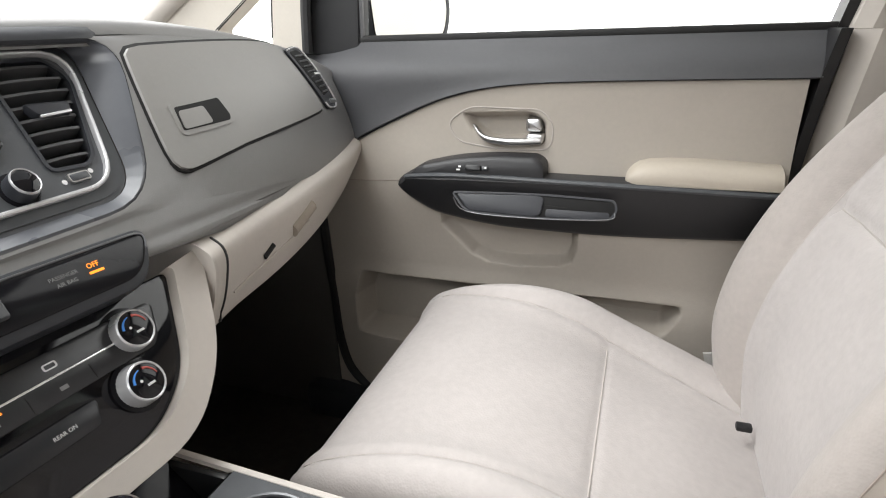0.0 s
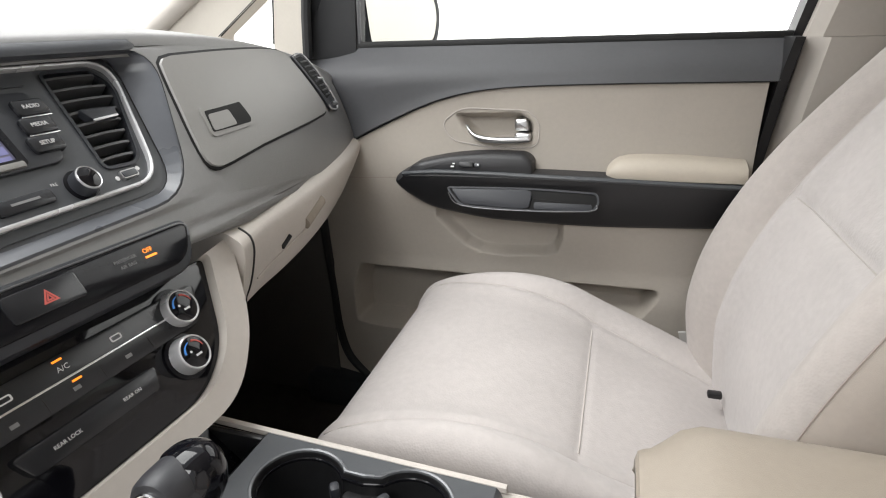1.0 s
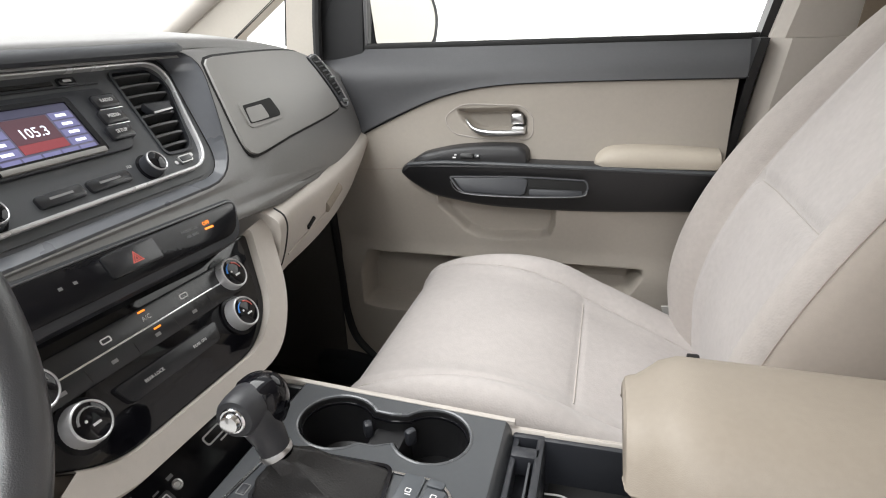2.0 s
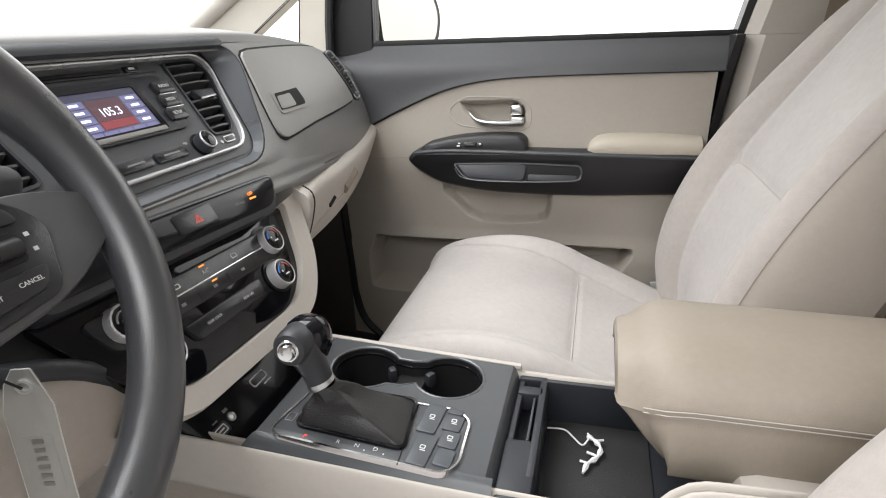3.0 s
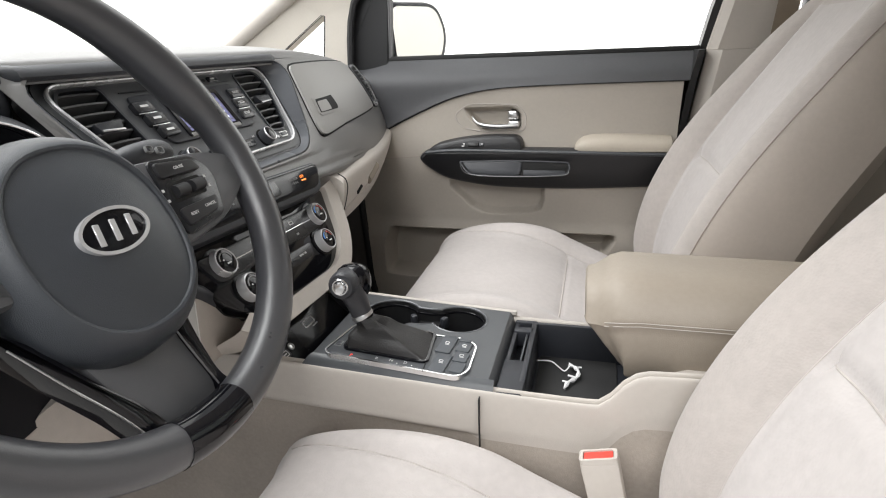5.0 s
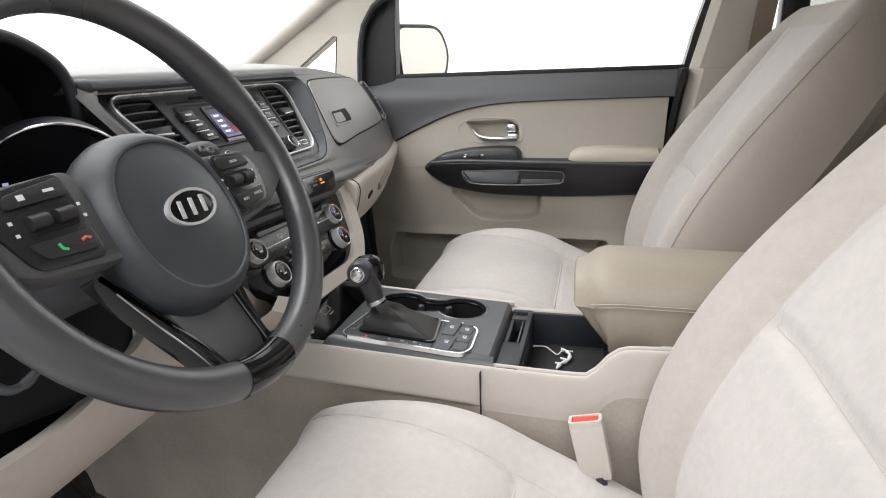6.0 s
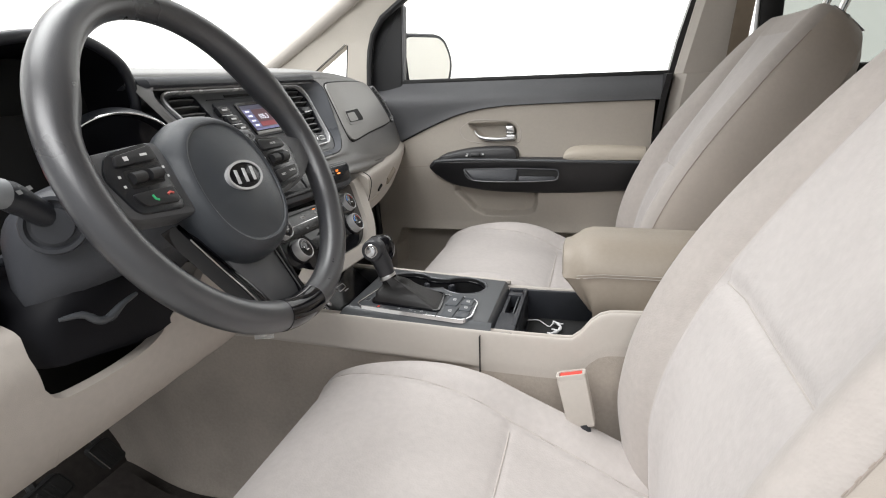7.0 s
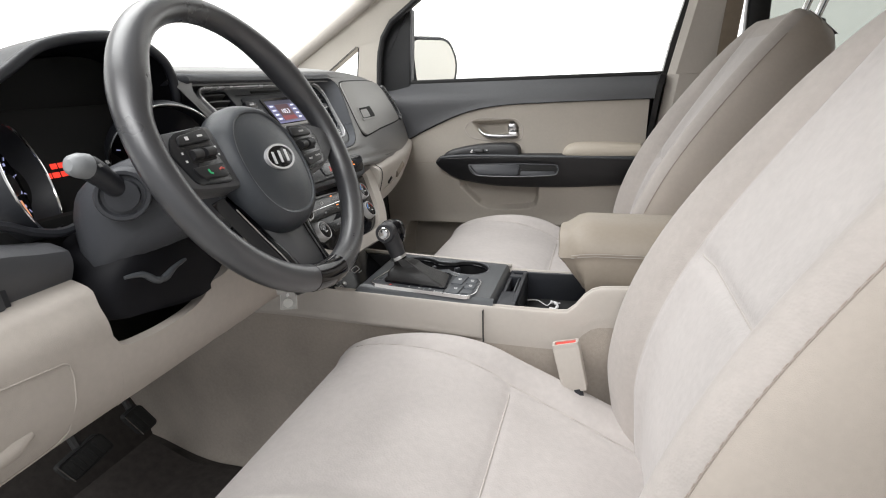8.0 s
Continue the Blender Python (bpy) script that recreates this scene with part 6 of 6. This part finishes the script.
HUBO = [(0.0155 + 0.0750 * math.copysign(abs(math.cos(a)) ** 0.88, math.cos(a)), 0.082 * math.copysign(abs(math.sin(a)) ** 0.88, math.sin(a)) - 0.016, 0) for a in [2 * math.pi * i / 48 for i in range(48)]]
rows = [[(0.016 + (x - 0.016) * k, -0.016 + (y + 0.016) * k, w) for x, y, _ in HUBO] for k, w in ((0.88, -0.034), (1.01, -0.020), (1.025, -0.008), (1.00, 0.003), (0.955, 0.0105), (0.90, 0.0165), (0.86, 0.0195), (0.835, 0.0205), (0.812, 0.0200), (0.80, 0.0184), (0.78, 0.0184), (0.6, 0.0228), (0.35, 0.0264), (0.02, 0.0282))]
hub = part("hub", loft(rows, m=RIM), HUB, steering_wheel, "dark airbag hub cover")
BADGE = axes(RIM @ Vector((0.0145, -0.014, 0.0280)), (0, 1, 0), RIM.to_3x3() @ Vector((0, 1, 0.05)))
part("badge_plate", slab(BADGE, oval(0, 0, 0.0285, 0.0150, 36), -0.003, 0.0012, 0.0006), GLOSS_SOFT, hub)
part("badge_ring", ring_band(BADGE, oval(0, 0, 0.0310, 0.0172, 36), oval(0, 0, 0.0280, 0.0146, 36), -0.003, 0.0024), SILVER, hub, "chrome oval badge ring")
for x in (-0.0145, 0.0, 0.0145):
    part("badge_bar", box(BADGE @ pose(x, 0, 0.001, 0, 0, -8), (0, 0, 0), (0.0052, 0.0165, 0.0022), 0.0005, 1), SILVER, hub)
part("hub_mark", join(words("AIRBAG", BADGE, 0.0075, 0.013, -0.040, -0.0022)), MARK_FAINT, hub)
for sg in (-1, 1):
    PM = RIM @ (Matrix.Translation((0.009, -0.003, 0)) if sg > 0 else Matrix.Translation((0.0110, 0.012, 0)))
    RX = 0.184 if sg > 0 else 0.166
    pod = part("spoke", slab(PM, rpoly([(sg * 0.066, 0.034), (sg * 0.150, 0.030), (sg * RX, 0.020), (sg * RX, -0.010), (sg * 0.140, -0.034), (sg * 0.062, -0.044)], [0.01, 0.02, 0.01, 0.01, 0.03, 0.01], 5), -0.018, 0.010, 0.006), SPOKE_GREY, steering_wheel)
    part("pod_panel", slab(PM, rpoly([(sg * 0.079, 0.032), (sg * 0.132, 0.027), (sg * 0.146, 0.008), (sg * 0.132, -0.030), (sg * 0.078, -0.036)], 0.009, 5), 0.008, 0.0125, 0.0015), KEY_DARK, pod)
    part("upper_key", slab(PM, rpoly([(sg * 0.083, 0.028), (sg * 0.127, 0.023), (sg * 0.131, 0.013), (sg * 0.082, 0.014)], 0.004, 4), 0.011, 0.0155, 0.0015), KEY_DARK2, pod)
    part("toggle_well", slab(PM, rrect(sg * 0.105, 0.001, 0.040, 0.017, 0.003), 0.011, 0.0132, 0.0005), VOID, pod)
    for du in (-0.010, 0.010):
        part("toggle", tube([PM @ Vector((sg * 0.105 + du - 0.007, 0.001, 0.0145)), PM @ Vector((sg * 0.105 + du + 0.007, 0.001, 0.0145))], 0.0058, 12), KEY_DARK2, pod)
    part("lower_key", slab(PM, rpoly([(sg * 0.082, -0.013), (sg * 0.131, -0.012), (sg * 0.124, -0.025), (sg * 0.083, -0.029)], 0.005, 4), 0.011, 0.0155, 0.0015), KEY_DARK2, pod)
    if sg > 0:
        part("key_text", words("CRUISE", PM, 0.0037, 0.106, 0.0195, 0.0158), MARK, pod)
        part("key_text", words("RESET", PM, 0.0037, 0.094, -0.0205, 0.0158), MARK, pod)
        part("key_text", words("CANCEL", PM, 0.0037, 0.116, -0.0185, 0.0158), MARK, pod)
    else:
        part("key_icon", box(PM, (-0.096, 0.020, 0.0157), (0.008, 0.0022, 0.0004), 0), MARK, pod)
        part("key_icon", box(PM, (-0.117, 0.019, 0.0157), (0.005, 0.004, 0.0004), 0), MARK, pod)
        part("call_icon", tube([(-0.112, -0.017, 0.0158), (-0.111, -0.021, 0.0158), (-0.108, -0.0225, 0.0158)], 0.0012, 6, m=PM), GREEN_MARK, pod, "green call icon")
        part("hang_up_icon", tube([(-0.095, -0.020, 0.0158), (-0.0915, -0.0185, 0.0158), (-0.088, -0.020, 0.0158)], 0.0012, 6, m=PM), RED_MARK, pod, "red hang-up icon")
    for dx, dy in ((-0.026, 0.005), (-0.026, -0.004), (0.026, 0.006), (0.026, -0.003)):
        part("toggle_icon", box(PM, (sg * 0.105 + dx, dy, 0.0128), (0.0026, 0.0024, 0.0004), 0), MARK, pod)
    if sg > 0:
        arm = [(0.078, -0.042), (0.058, -0.089), (0.055, -0.114), (0.054, -0.142), (0.061, -0.158), (0.058, -0.174), (0.045, -0.170), (0.045, -0.150), (0.041, -0.118), (0.039, -0.097), (0.052, -0.060)]
    else:
        arm = [(-0.076, -0.030), (-0.068, -0.051), (-0.051, -0.090), (-0.036, -0.122), (-0.026, -0.150), (-0.024, -0.174), (-0.006, -0.172), (-0.008, -0.145), (-0.018, -0.122), (-0.031, -0.100), (-0.056, -0.050)]
    part("spoke_arm", slab(RIM, rpoly(arm, 0.008, 4), -0.028, -0.006, 0.004), GLOSS, steering_wheel, "gloss black spoke arm")
    # Bright line on the left arm is a painted highlight; the right one stays dark.
    part("arm_edge_line", tube([(x, y, -0.0055) for x, y in smooth_poly(arm[7:10] if sg > 0 else arm[1:5], 4, False)], 0.0008, 6, m=RIM), SATIN_DARK if sg > 0 else SATIN, steering_wheel)
part("lower_spoke", slab(RIM, rpoly([(0.050, -0.062), (-0.040, -0.062), (-0.016, -0.158), (0.046, -0.160)], [0.004, 0.004, 0.02, 0.02], 5), -0.030, -0.009, 0.003), SPOKE_GREY, steering_wheel)
part("spoke_foot", slab(RIM, rpoly([(0.056, -0.154), (-0.020, -0.150), (-0.020, -0.174), (0.056, -0.174)], 0.004, 4), -0.022, -0.004, 0.003), GLOSS, steering_wheel)
part("foot_chrome", tube([(x, -0.1545 + 0.9 * (x - 0.014) ** 2, -0.0045) for x in [-0.016 + 0.0066 * k for k in range(10)]], 0.0009, 6, m=RIM), SATIN, steering_wheel)

# column, stalks and key
column = thing("steering_column", "dark plastic steering column shroud with control stalks", "steering column", place=(-0.34, -0.5, 0.8))
rows = []
for x, w, z0, z1, r in ((-0.46, 0.095, 0.725, 0.850, 0.05), (-0.43, 0.118, 0.725, 0.866, 0.05), (-0.40, 0.132, 0.732, 0.880, 0.055), (-0.375, 0.130, 0.752, 0.890, 0.06), (-0.352, 0.116, 0.775, 0.898, 0.05), (-0.325, 0.092, 0.792, 0.904, 0.045), (-0.295, 0.068, 0.806, 0.906, 0.04), (-0.275, 0.054, 0.82, 0.906, 0.035), (-0.262, 0.042, 0.84, 0.900, 0.03)):
    rows.append([(x, -0.472 + a, b) for a, b in rpoly([(w, z1), (-w, z1), (-w * 1.02, z0), (w * 1.02, z0)], r, 6)])
part("shroud", loft(rows), SHROUD, column, "dark grey moulded column shroud")
rows = []
for x, k, dz in ((-0.345, 0.80, 0.008), (-0.352, 0.93, 0.003), (-0.362, 1.0, 0.0), (-0.40, 1.05, 0.0), (-0.46, 1.05, 0.0)):
    rows.append([(x - 0.02 * (a / 0.11) ** 2, -0.509 + a * k, 0.741 + (b - 0.722) * k - dz) for a, b in rpoly([(0.115, 0.725), (0.05, 0.777), (-0.06, 0.780), (-0.105, 0.735), (-0.112, 0.685), (0.0, 0.672), (0.10, 0.670)], [0.03, 0.05, 0.05, 0.03, 0.012, 0.03, 0.012], 5)])
part("lower_cover", loft(rows), HOOD_BLACK, column, "black lower column cover")
part("ignition", turned(axes((-0.345, -0.372, 0.815), (0, 1, 0), (-0.4, 0, 0.92)), [(0.020, 0), (0.020, 0.02), (0.016, 0.024), (0.001, 0.024)], 20), SATIN, column)
lst = [(-0.352, -0.5860, 0.8600), (-0.345, -0.6040, 0.8680), (-0.338, -0.6290, 0.8860), (-0.333, -0.6460, 0.8960), (-0.331, -0.6610, 0.8995)]
part("turn_stalk", tube(smooth_poly(lst, 4, False), [0.0125] * 4 + [0.0125] * 4 + [0.0135] * 4 + [0.0125] * 4 + [0.0105], 16), DARK, column, "black turn signal stalk with grey tip")
part("stalk_tip", tube([(-0.3325, -0.6470, 0.8965), (-0.3315, -0.6570, 0.8988), (-0.331, -0.6650, 0.9000), (-0.331, -0.6685, 0.9005)], [0.0135, 0.0130, 0.0105, 0.006], 16), STALK_GREY, column, "pale grey stalk tip")
for u, v in ((0.004, 0.006), (-0.006, 0.004)):
    part("stalk_icon", box(Matrix.Translation((-0.3205, -0.634 + u, 0.8925 + v)) @ pose(0, 0, 0, 0, 60, 20), (0, 0, 0), (0.004, 0.006, 0.0006), 0), MARK_DIM, column)
COL = axes((-0.343, -0.596, 0.856), (0.80, 0.60, 0.0), (0.1, 0.0, 1))
part("stalk_collar", turned(COL, [(0.031, -0.012), (0.031, 0.002), (0.029, 0.006), (0.025, 0.006), (0.023, 0.002), (0.019, 0.002), (0.018, 0.008), (0.013, 0.009)], 32), SHROUD, column)
rst = [(-0.338, -0.415, 0.866), (-0.339, -0.378, 0.881), (-0.340, -0.340, 0.893), (-0.341, -0.305, 0.898), (-0.346, -0.272, 0.898), (-0.352, -0.246, 0.893)]
part("wiper_stalk", tube(smooth_poly(rst, 4, False), [0.0085] * 6 + [0.010, 0.0125, 0.015, 0.0165, 0.0175, 0.018] + [0.0185] * 6 + [0.0175, 0.0165, 0.0145], 18, flat=0.8), DARK, column, "black wiper stalk with white icons")
WS = axes((-0.3235, -0.283, 0.9065), (0, 1, -0.25), (-0.45, 0.22, 0.87))
for u in (-0.012, 0.003):
    part("stalk_icon", ring_band(WS, rrect(u, 0.0, 0.0095, 0.0075, 0.002, 2), rrect(u, 0.0, 0.0080, 0.0060, 0.0014, 2), -0.003, 0.0004), MARK_DIM, column)
# Added black plate, in place of the shade deep behind the column.
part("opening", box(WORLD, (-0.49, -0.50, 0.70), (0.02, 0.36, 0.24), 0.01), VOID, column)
part("tilt_lever", tube(smooth_poly([(-0.354, -0.6080, 0.7580), (-0.346, -0.5880, 0.7560), (-0.340, -0.5760, 0.7450), (-0.339, -0.5620, 0.7430), (-0.338, -0.5440, 0.7510), (-0.336, -0.5240, 0.7560)], 4, False), [0.002, 0.0025, 0.003, 0.0035, 0.004, 0.004, 0.0045, 0.0045, 0.0045, 0.0045, 0.0045, 0.004, 0.005, 0.005, 0.0045, 0.004, 0.0035, 0.003, 0.003, 0.0025, 0.002], 10), DARK_SATIN, column, "grey tilt lever")

fob = thing("key_tag", "clear plastic key tag hanging from the ignition", "key tag", place=(-0.328, -0.308, 0.59))
TF = axes((-0.3284, -0.3085, 0.608), (0.947, 0.32, 0.0), (0.055, 0.02, 1))
part("sleeve", slab(TF, rpoly([(-0.004, 0.165), (0.009, 0.165), (0.0195, 0.134), (0.0195, 0.016), (0.0155, 0.016), (0.0150, -0.012), (-0.0135, -0.012), (-0.0125, 0.016), (-0.0180, 0.016), (-0.0180, 0.128), (-0.012, 0.152)], 0.0012, 2), -0.0010, 0.0010, 0.0003), SLEEVE, fob, "clear plastic sleeve")
part("sleeve_edge", tube([(a, b, 0.0006) for a, b in [(-0.0180, 0.110), (-0.0180, 0.016), (-0.0125, 0.016), (-0.0135, -0.012), (0.0150, -0.012), (0.0155, 0.016), (0.0195, 0.016), (0.0195, 0.134), (0.009, 0.165), (-0.004, 0.165), (-0.012, 0.152), (-0.0180, 0.128)]], 0.0006, 6, True, TF), TAG_PAPER, fob)
part("insert", slab(TF, rrect(0.001, 0.080, 0.024, 0.054, 0.001), -0.0003, 0.0013, 0.0002), SLEEVE, fob, "faint printed insert")
for k in range(6):
    part("print_bar", box(TF, (0.001, 0.060 + 0.0082 * k, 0.0016), (0.0085, 0.0042, 0.0003), 0), RAIL_TAUPE, fob)
part("eyelet", turned(TF, [(0.0062, -0.0012), (0.0062, 0.0016), (0.0042, 0.0018), (0.0038, -0.0012)], 24, 0.002, 0.150, False), TAG_PAPER, fob, "white eyelet")
part("snap", turned(TF, [(0.0085, -0.001), (0.0085, 0.002), (0.006, 0.003), (0.001, 0.0034)], 24, 0.0, 0.0), TAG_PAPER, fob, "pale snap")
part("rivet", turned(TF, [(0.0030, 0.0), (0.0028, 0.0022), (0.0005, 0.0028)], 14, 0.0, 0.0145), MARK, fob)
part("cord", tube([TF @ Vector((0.002, 0.150, 0.003)), TF @ Vector((-0.008, 0.160, 0.006)), Vector((-0.338, -0.345, 0.790)), Vector((-0.343, -0.368, 0.812))], 0.0011, 8), RUBBER, fob, "thin dark cord")

# ---- instrument cluster ----
cluster = thing("instrument_cluster", "dark instrument cluster with two chrome ringed gauges", "instrument cluster", place=(-0.5, HY, 0.87))
GF = axes((-0.535, 0, 0.865), (0, 1, 0), (-0.27, 0, 0.963))
part("dial_plate", slab(GF, rrect(HY - 0.005, 0.0, 0.36, 0.18, 0.06), -0.012, 0.0, 0.002), VOID, cluster)
for gy, az, el, gr in ((-0.358, -0.55, -0.28, 0.085), (-0.594, 0.63, 0.245, 0.070)):
    n = Vector((math.cos(az) * math.cos(el), math.sin(az) * math.cos(el), math.sin(el)))
    side = Vector((-math.sin(az), math.cos(az), 0))
    GG = axes((-0.48, gy, 0.871 if gy < -0.5 else 0.866), side, n.cross(side))
    g = part("gauge", turned(GG, [(gr * 0.86, -0.032), (gr * 0.85, -0.028), (0.001, -0.028)], 48), GLOSS_SOFT, cluster)
    part("gauge_barrel", turned(GG, [(gr * 0.99, -0.030), (gr * 1.03, -0.004), (gr * 1.02, 0.0), (gr * 0.985, 0.0), (gr * 0.90, -0.022), (gr * 0.86, -0.030)], 64, cap=False), DARK, g)
    part("chrome_edge", tube([(gr * math.cos(2 * math.pi * i / 72), gr * math.sin(2 * math.pi * i / 72), 0.0) for i in range(72)], 0.0018, 8, True, GG), CHROME, g, "thin chrome gauge ring")
    for i in range(11 if gy < -0.5 else 3):
        a = radians(225 - 27 * i)
        part("dial_mark", box(GG @ pose(gr * 0.76 * math.cos(a), gr * 0.76 * math.sin(a), -0.0274, 0, 0, math.degrees(a)), (0, 0, 0), (0.006, 0.0013, 0.0004), 0), BLUE_LIT, g)
        part("dial_digit", box(GG @ pose(gr * 0.60 * math.cos(a), gr * 0.60 * math.sin(a), -0.0274), (0, 0, 0), (0.0058, 0.0036, 0.0004), 0), BLUE_LIT, g)
        part("dial_dot", box(GG @ pose(gr * 0.42 * math.cos(a), gr * 0.42 * math.sin(a), -0.0274), (0, 0, 0), (0.003, 0.002, 0.0004), 0), BLUE_LIT, g)
    part("needle", tube([(0, 0, -0.022), (gr * 0.6 * math.cos(radians(232)), gr * 0.6 * math.sin(radians(232)), -0.022)], [0.0026, 0.0010], 8, m=GG), RED_LIT, g)
    part("needle_cap", turned(GG, [(0.014, -0.027), (0.013, -0.017), (0.001, -0.016)], 24), BLACK, g)
    if gy < -0.5:
        part("small_gauge", slab(GG, rpoly([(0.010, -0.030), (0.026, -0.020), (0.030, -0.046), (0.012, -0.054)], 0.003, 3), -0.0278, -0.0268, 0.0003), ORANGE_LIT, g, "orange lit gauge segment")
for k, j, w in ((0, 1, 0.011), (1, 1, 0.011), (2, 1, 0.010), (1.1, 0, 0.010), (2.0, 0, 0.009)):
    part("warning_lamp", box(GF, (-0.525 + 0.0125 * k, 0.010 - 0.012 * j, 0.0010), (w, 0.0075, 0.0012), 0.0015, 1), RED_LIT, cluster, "red warning lamp")
part("warning_lamp", box(GF, (-0.498, -0.044, 0.0010), (0.005, 0.007, 0.0012), 0.002, 1), RED_LIT, cluster)
part("bezel_lip", tube(smooth_poly([(-0.44, -0.72, 0.850), (-0.44, -0.671, 0.835), (-0.44, -0.636, 0.818), (-0.44, -0.601, 0.809), (-0.44, -0.568, 0.815), (-0.445, -0.548, 0.830)], 4, False), 0.006, 8), DARK, cluster)

# ---- driver's footwell ----
for name, label, y, x, z, w, h in (("brake_pedal", "black rubber brake pedal", -0.428, -0.722, 0.318, 0.095, 0.048), ("accelerator_pedal", "narrow black rubber accelerator pedal", -0.278, -0.742, 0.298, 0.044, 0.066)):
    ped = thing(name, label, "pedal", place=(x, y, z))
    PF = axes((x, y, z), (0, 1, 0.12), (-0.20, -0.40, 0.90))
    part("pad", slab(PF, rrect(0, 0, w, h, 0.010), -0.010, 0.006, 0.003), RUBBER, ped)
    for k in range(int(w / 0.012) - 1):
        part("rib", box(PF, (-w / 2 + 0.012 * (k + 1), 0, 0.0068), (0.004, h * 0.75, 0.003), 0.001, 1), RUBBER, ped)
    part("edge_trim", ring_band(PF, rrect(0, 0, w, h, 0.010), rrect(0, 0, w - 0.006, h - 0.006, 0.008), 0.003, 0.0068), BLACK, ped)
    # Satin tube on the left edge alone, imitating the glint there.
    part("edge_glint", tube([(-w / 2 + 0.001, h * 0.46, 0.0066), (-w / 2 + 0.0005, 0, 0.0072), (-w / 2 + 0.001, -h * 0.46, 0.0066)], 0.0010, 6, m=PF), SATIN, ped)
    part("arm", tube([PF @ Vector((0, 0, -0.008)), (x - 0.05, y, z + 0.10), (x - 0.20, y, z + 0.26), (-1.14, y, z + 0.30)], 0.009, 8), BLACK, ped)
floor_mat = thing("floor_mat", "dark grey driver's carpet mat", "floor mat", place=(-0.55, -0.42, FLOOR_Z))
part("mat", sheet(lambda s, t: (-0.86 + 0.56 * s, -0.66 + 0.50 * t, FLOOR_Z + 0.012 + 0.05 * step(0.25, 0.0, s)), 14, 10, 0.008), CARPET, floor_mat)
# passenger side kick trim below the door
tagged(part("kick_trim", sheet(lambda s, t: (-1.12 + 0.55 * s, 0.80 - 0.02 * t, 0.92 - 0.86 * t), 4, 6, 0.02, (0, 1, 0)), KICK_GREY), "dark kick trim ahead of the passenger door", "trim", kind="structure")
tagged(part("door_sill", box(WORLD, (-0.1, 0.80, 0.12), (1.1, 0.12, 0.10), 0.02), DARK), "dark door sill trim", "sill", kind="structure")
# switch beside the column
sw_unit = thing("dash_switch", "small grey switch with white icon in the lower dashboard", "switch", place=(-0.40, -0.76, 0.79))
SWP = axes((-0.402, -0.738, 0.781), (0, 1, 0), (-0.16, 0, 0.987))
part("bezel", slab(SWP, rrect(0, 0, 0.06, 0.062, 0.006), -0.010, -0.002, 0.002), DARK, sw_unit)
part("key", slab(SWP, rrect(0, 0, 0.044, 0.046, 0.004), -0.004, 0.001, 0.002), SWITCH_GREY, sw_unit)
part("icon", box(SWP, (0.010, 0.002, 0.0012), (0.008, 0.008, 0.0004), 0), MARK, sw_unit)
part("knee_line", tube([Vector(drv_low(s, t)) + Vector((0.0005, 0, 0)) for s, t in ((0.06, 0.455), (0.12, 0.48), (0.20, 0.50), (0.265, 0.515), (0.278, 0.53), (0.281, 0.58), (0.272, 0.68), (0.25, 0.79), (0.22, 0.825), (0.17, 0.835), (0.09, 0.845))], 0.0012, 8), KNEE, dashboard)
part("finger_slot", tube([Vector(drv_low(s, t)) + Vector((-0.003, 0, 0)) for s, t in ((0.07, 0.73), (0.12, 0.72), (0.16, 0.705))], [0.009, 0.010, 0.005], 10), KNEE, dashboard)
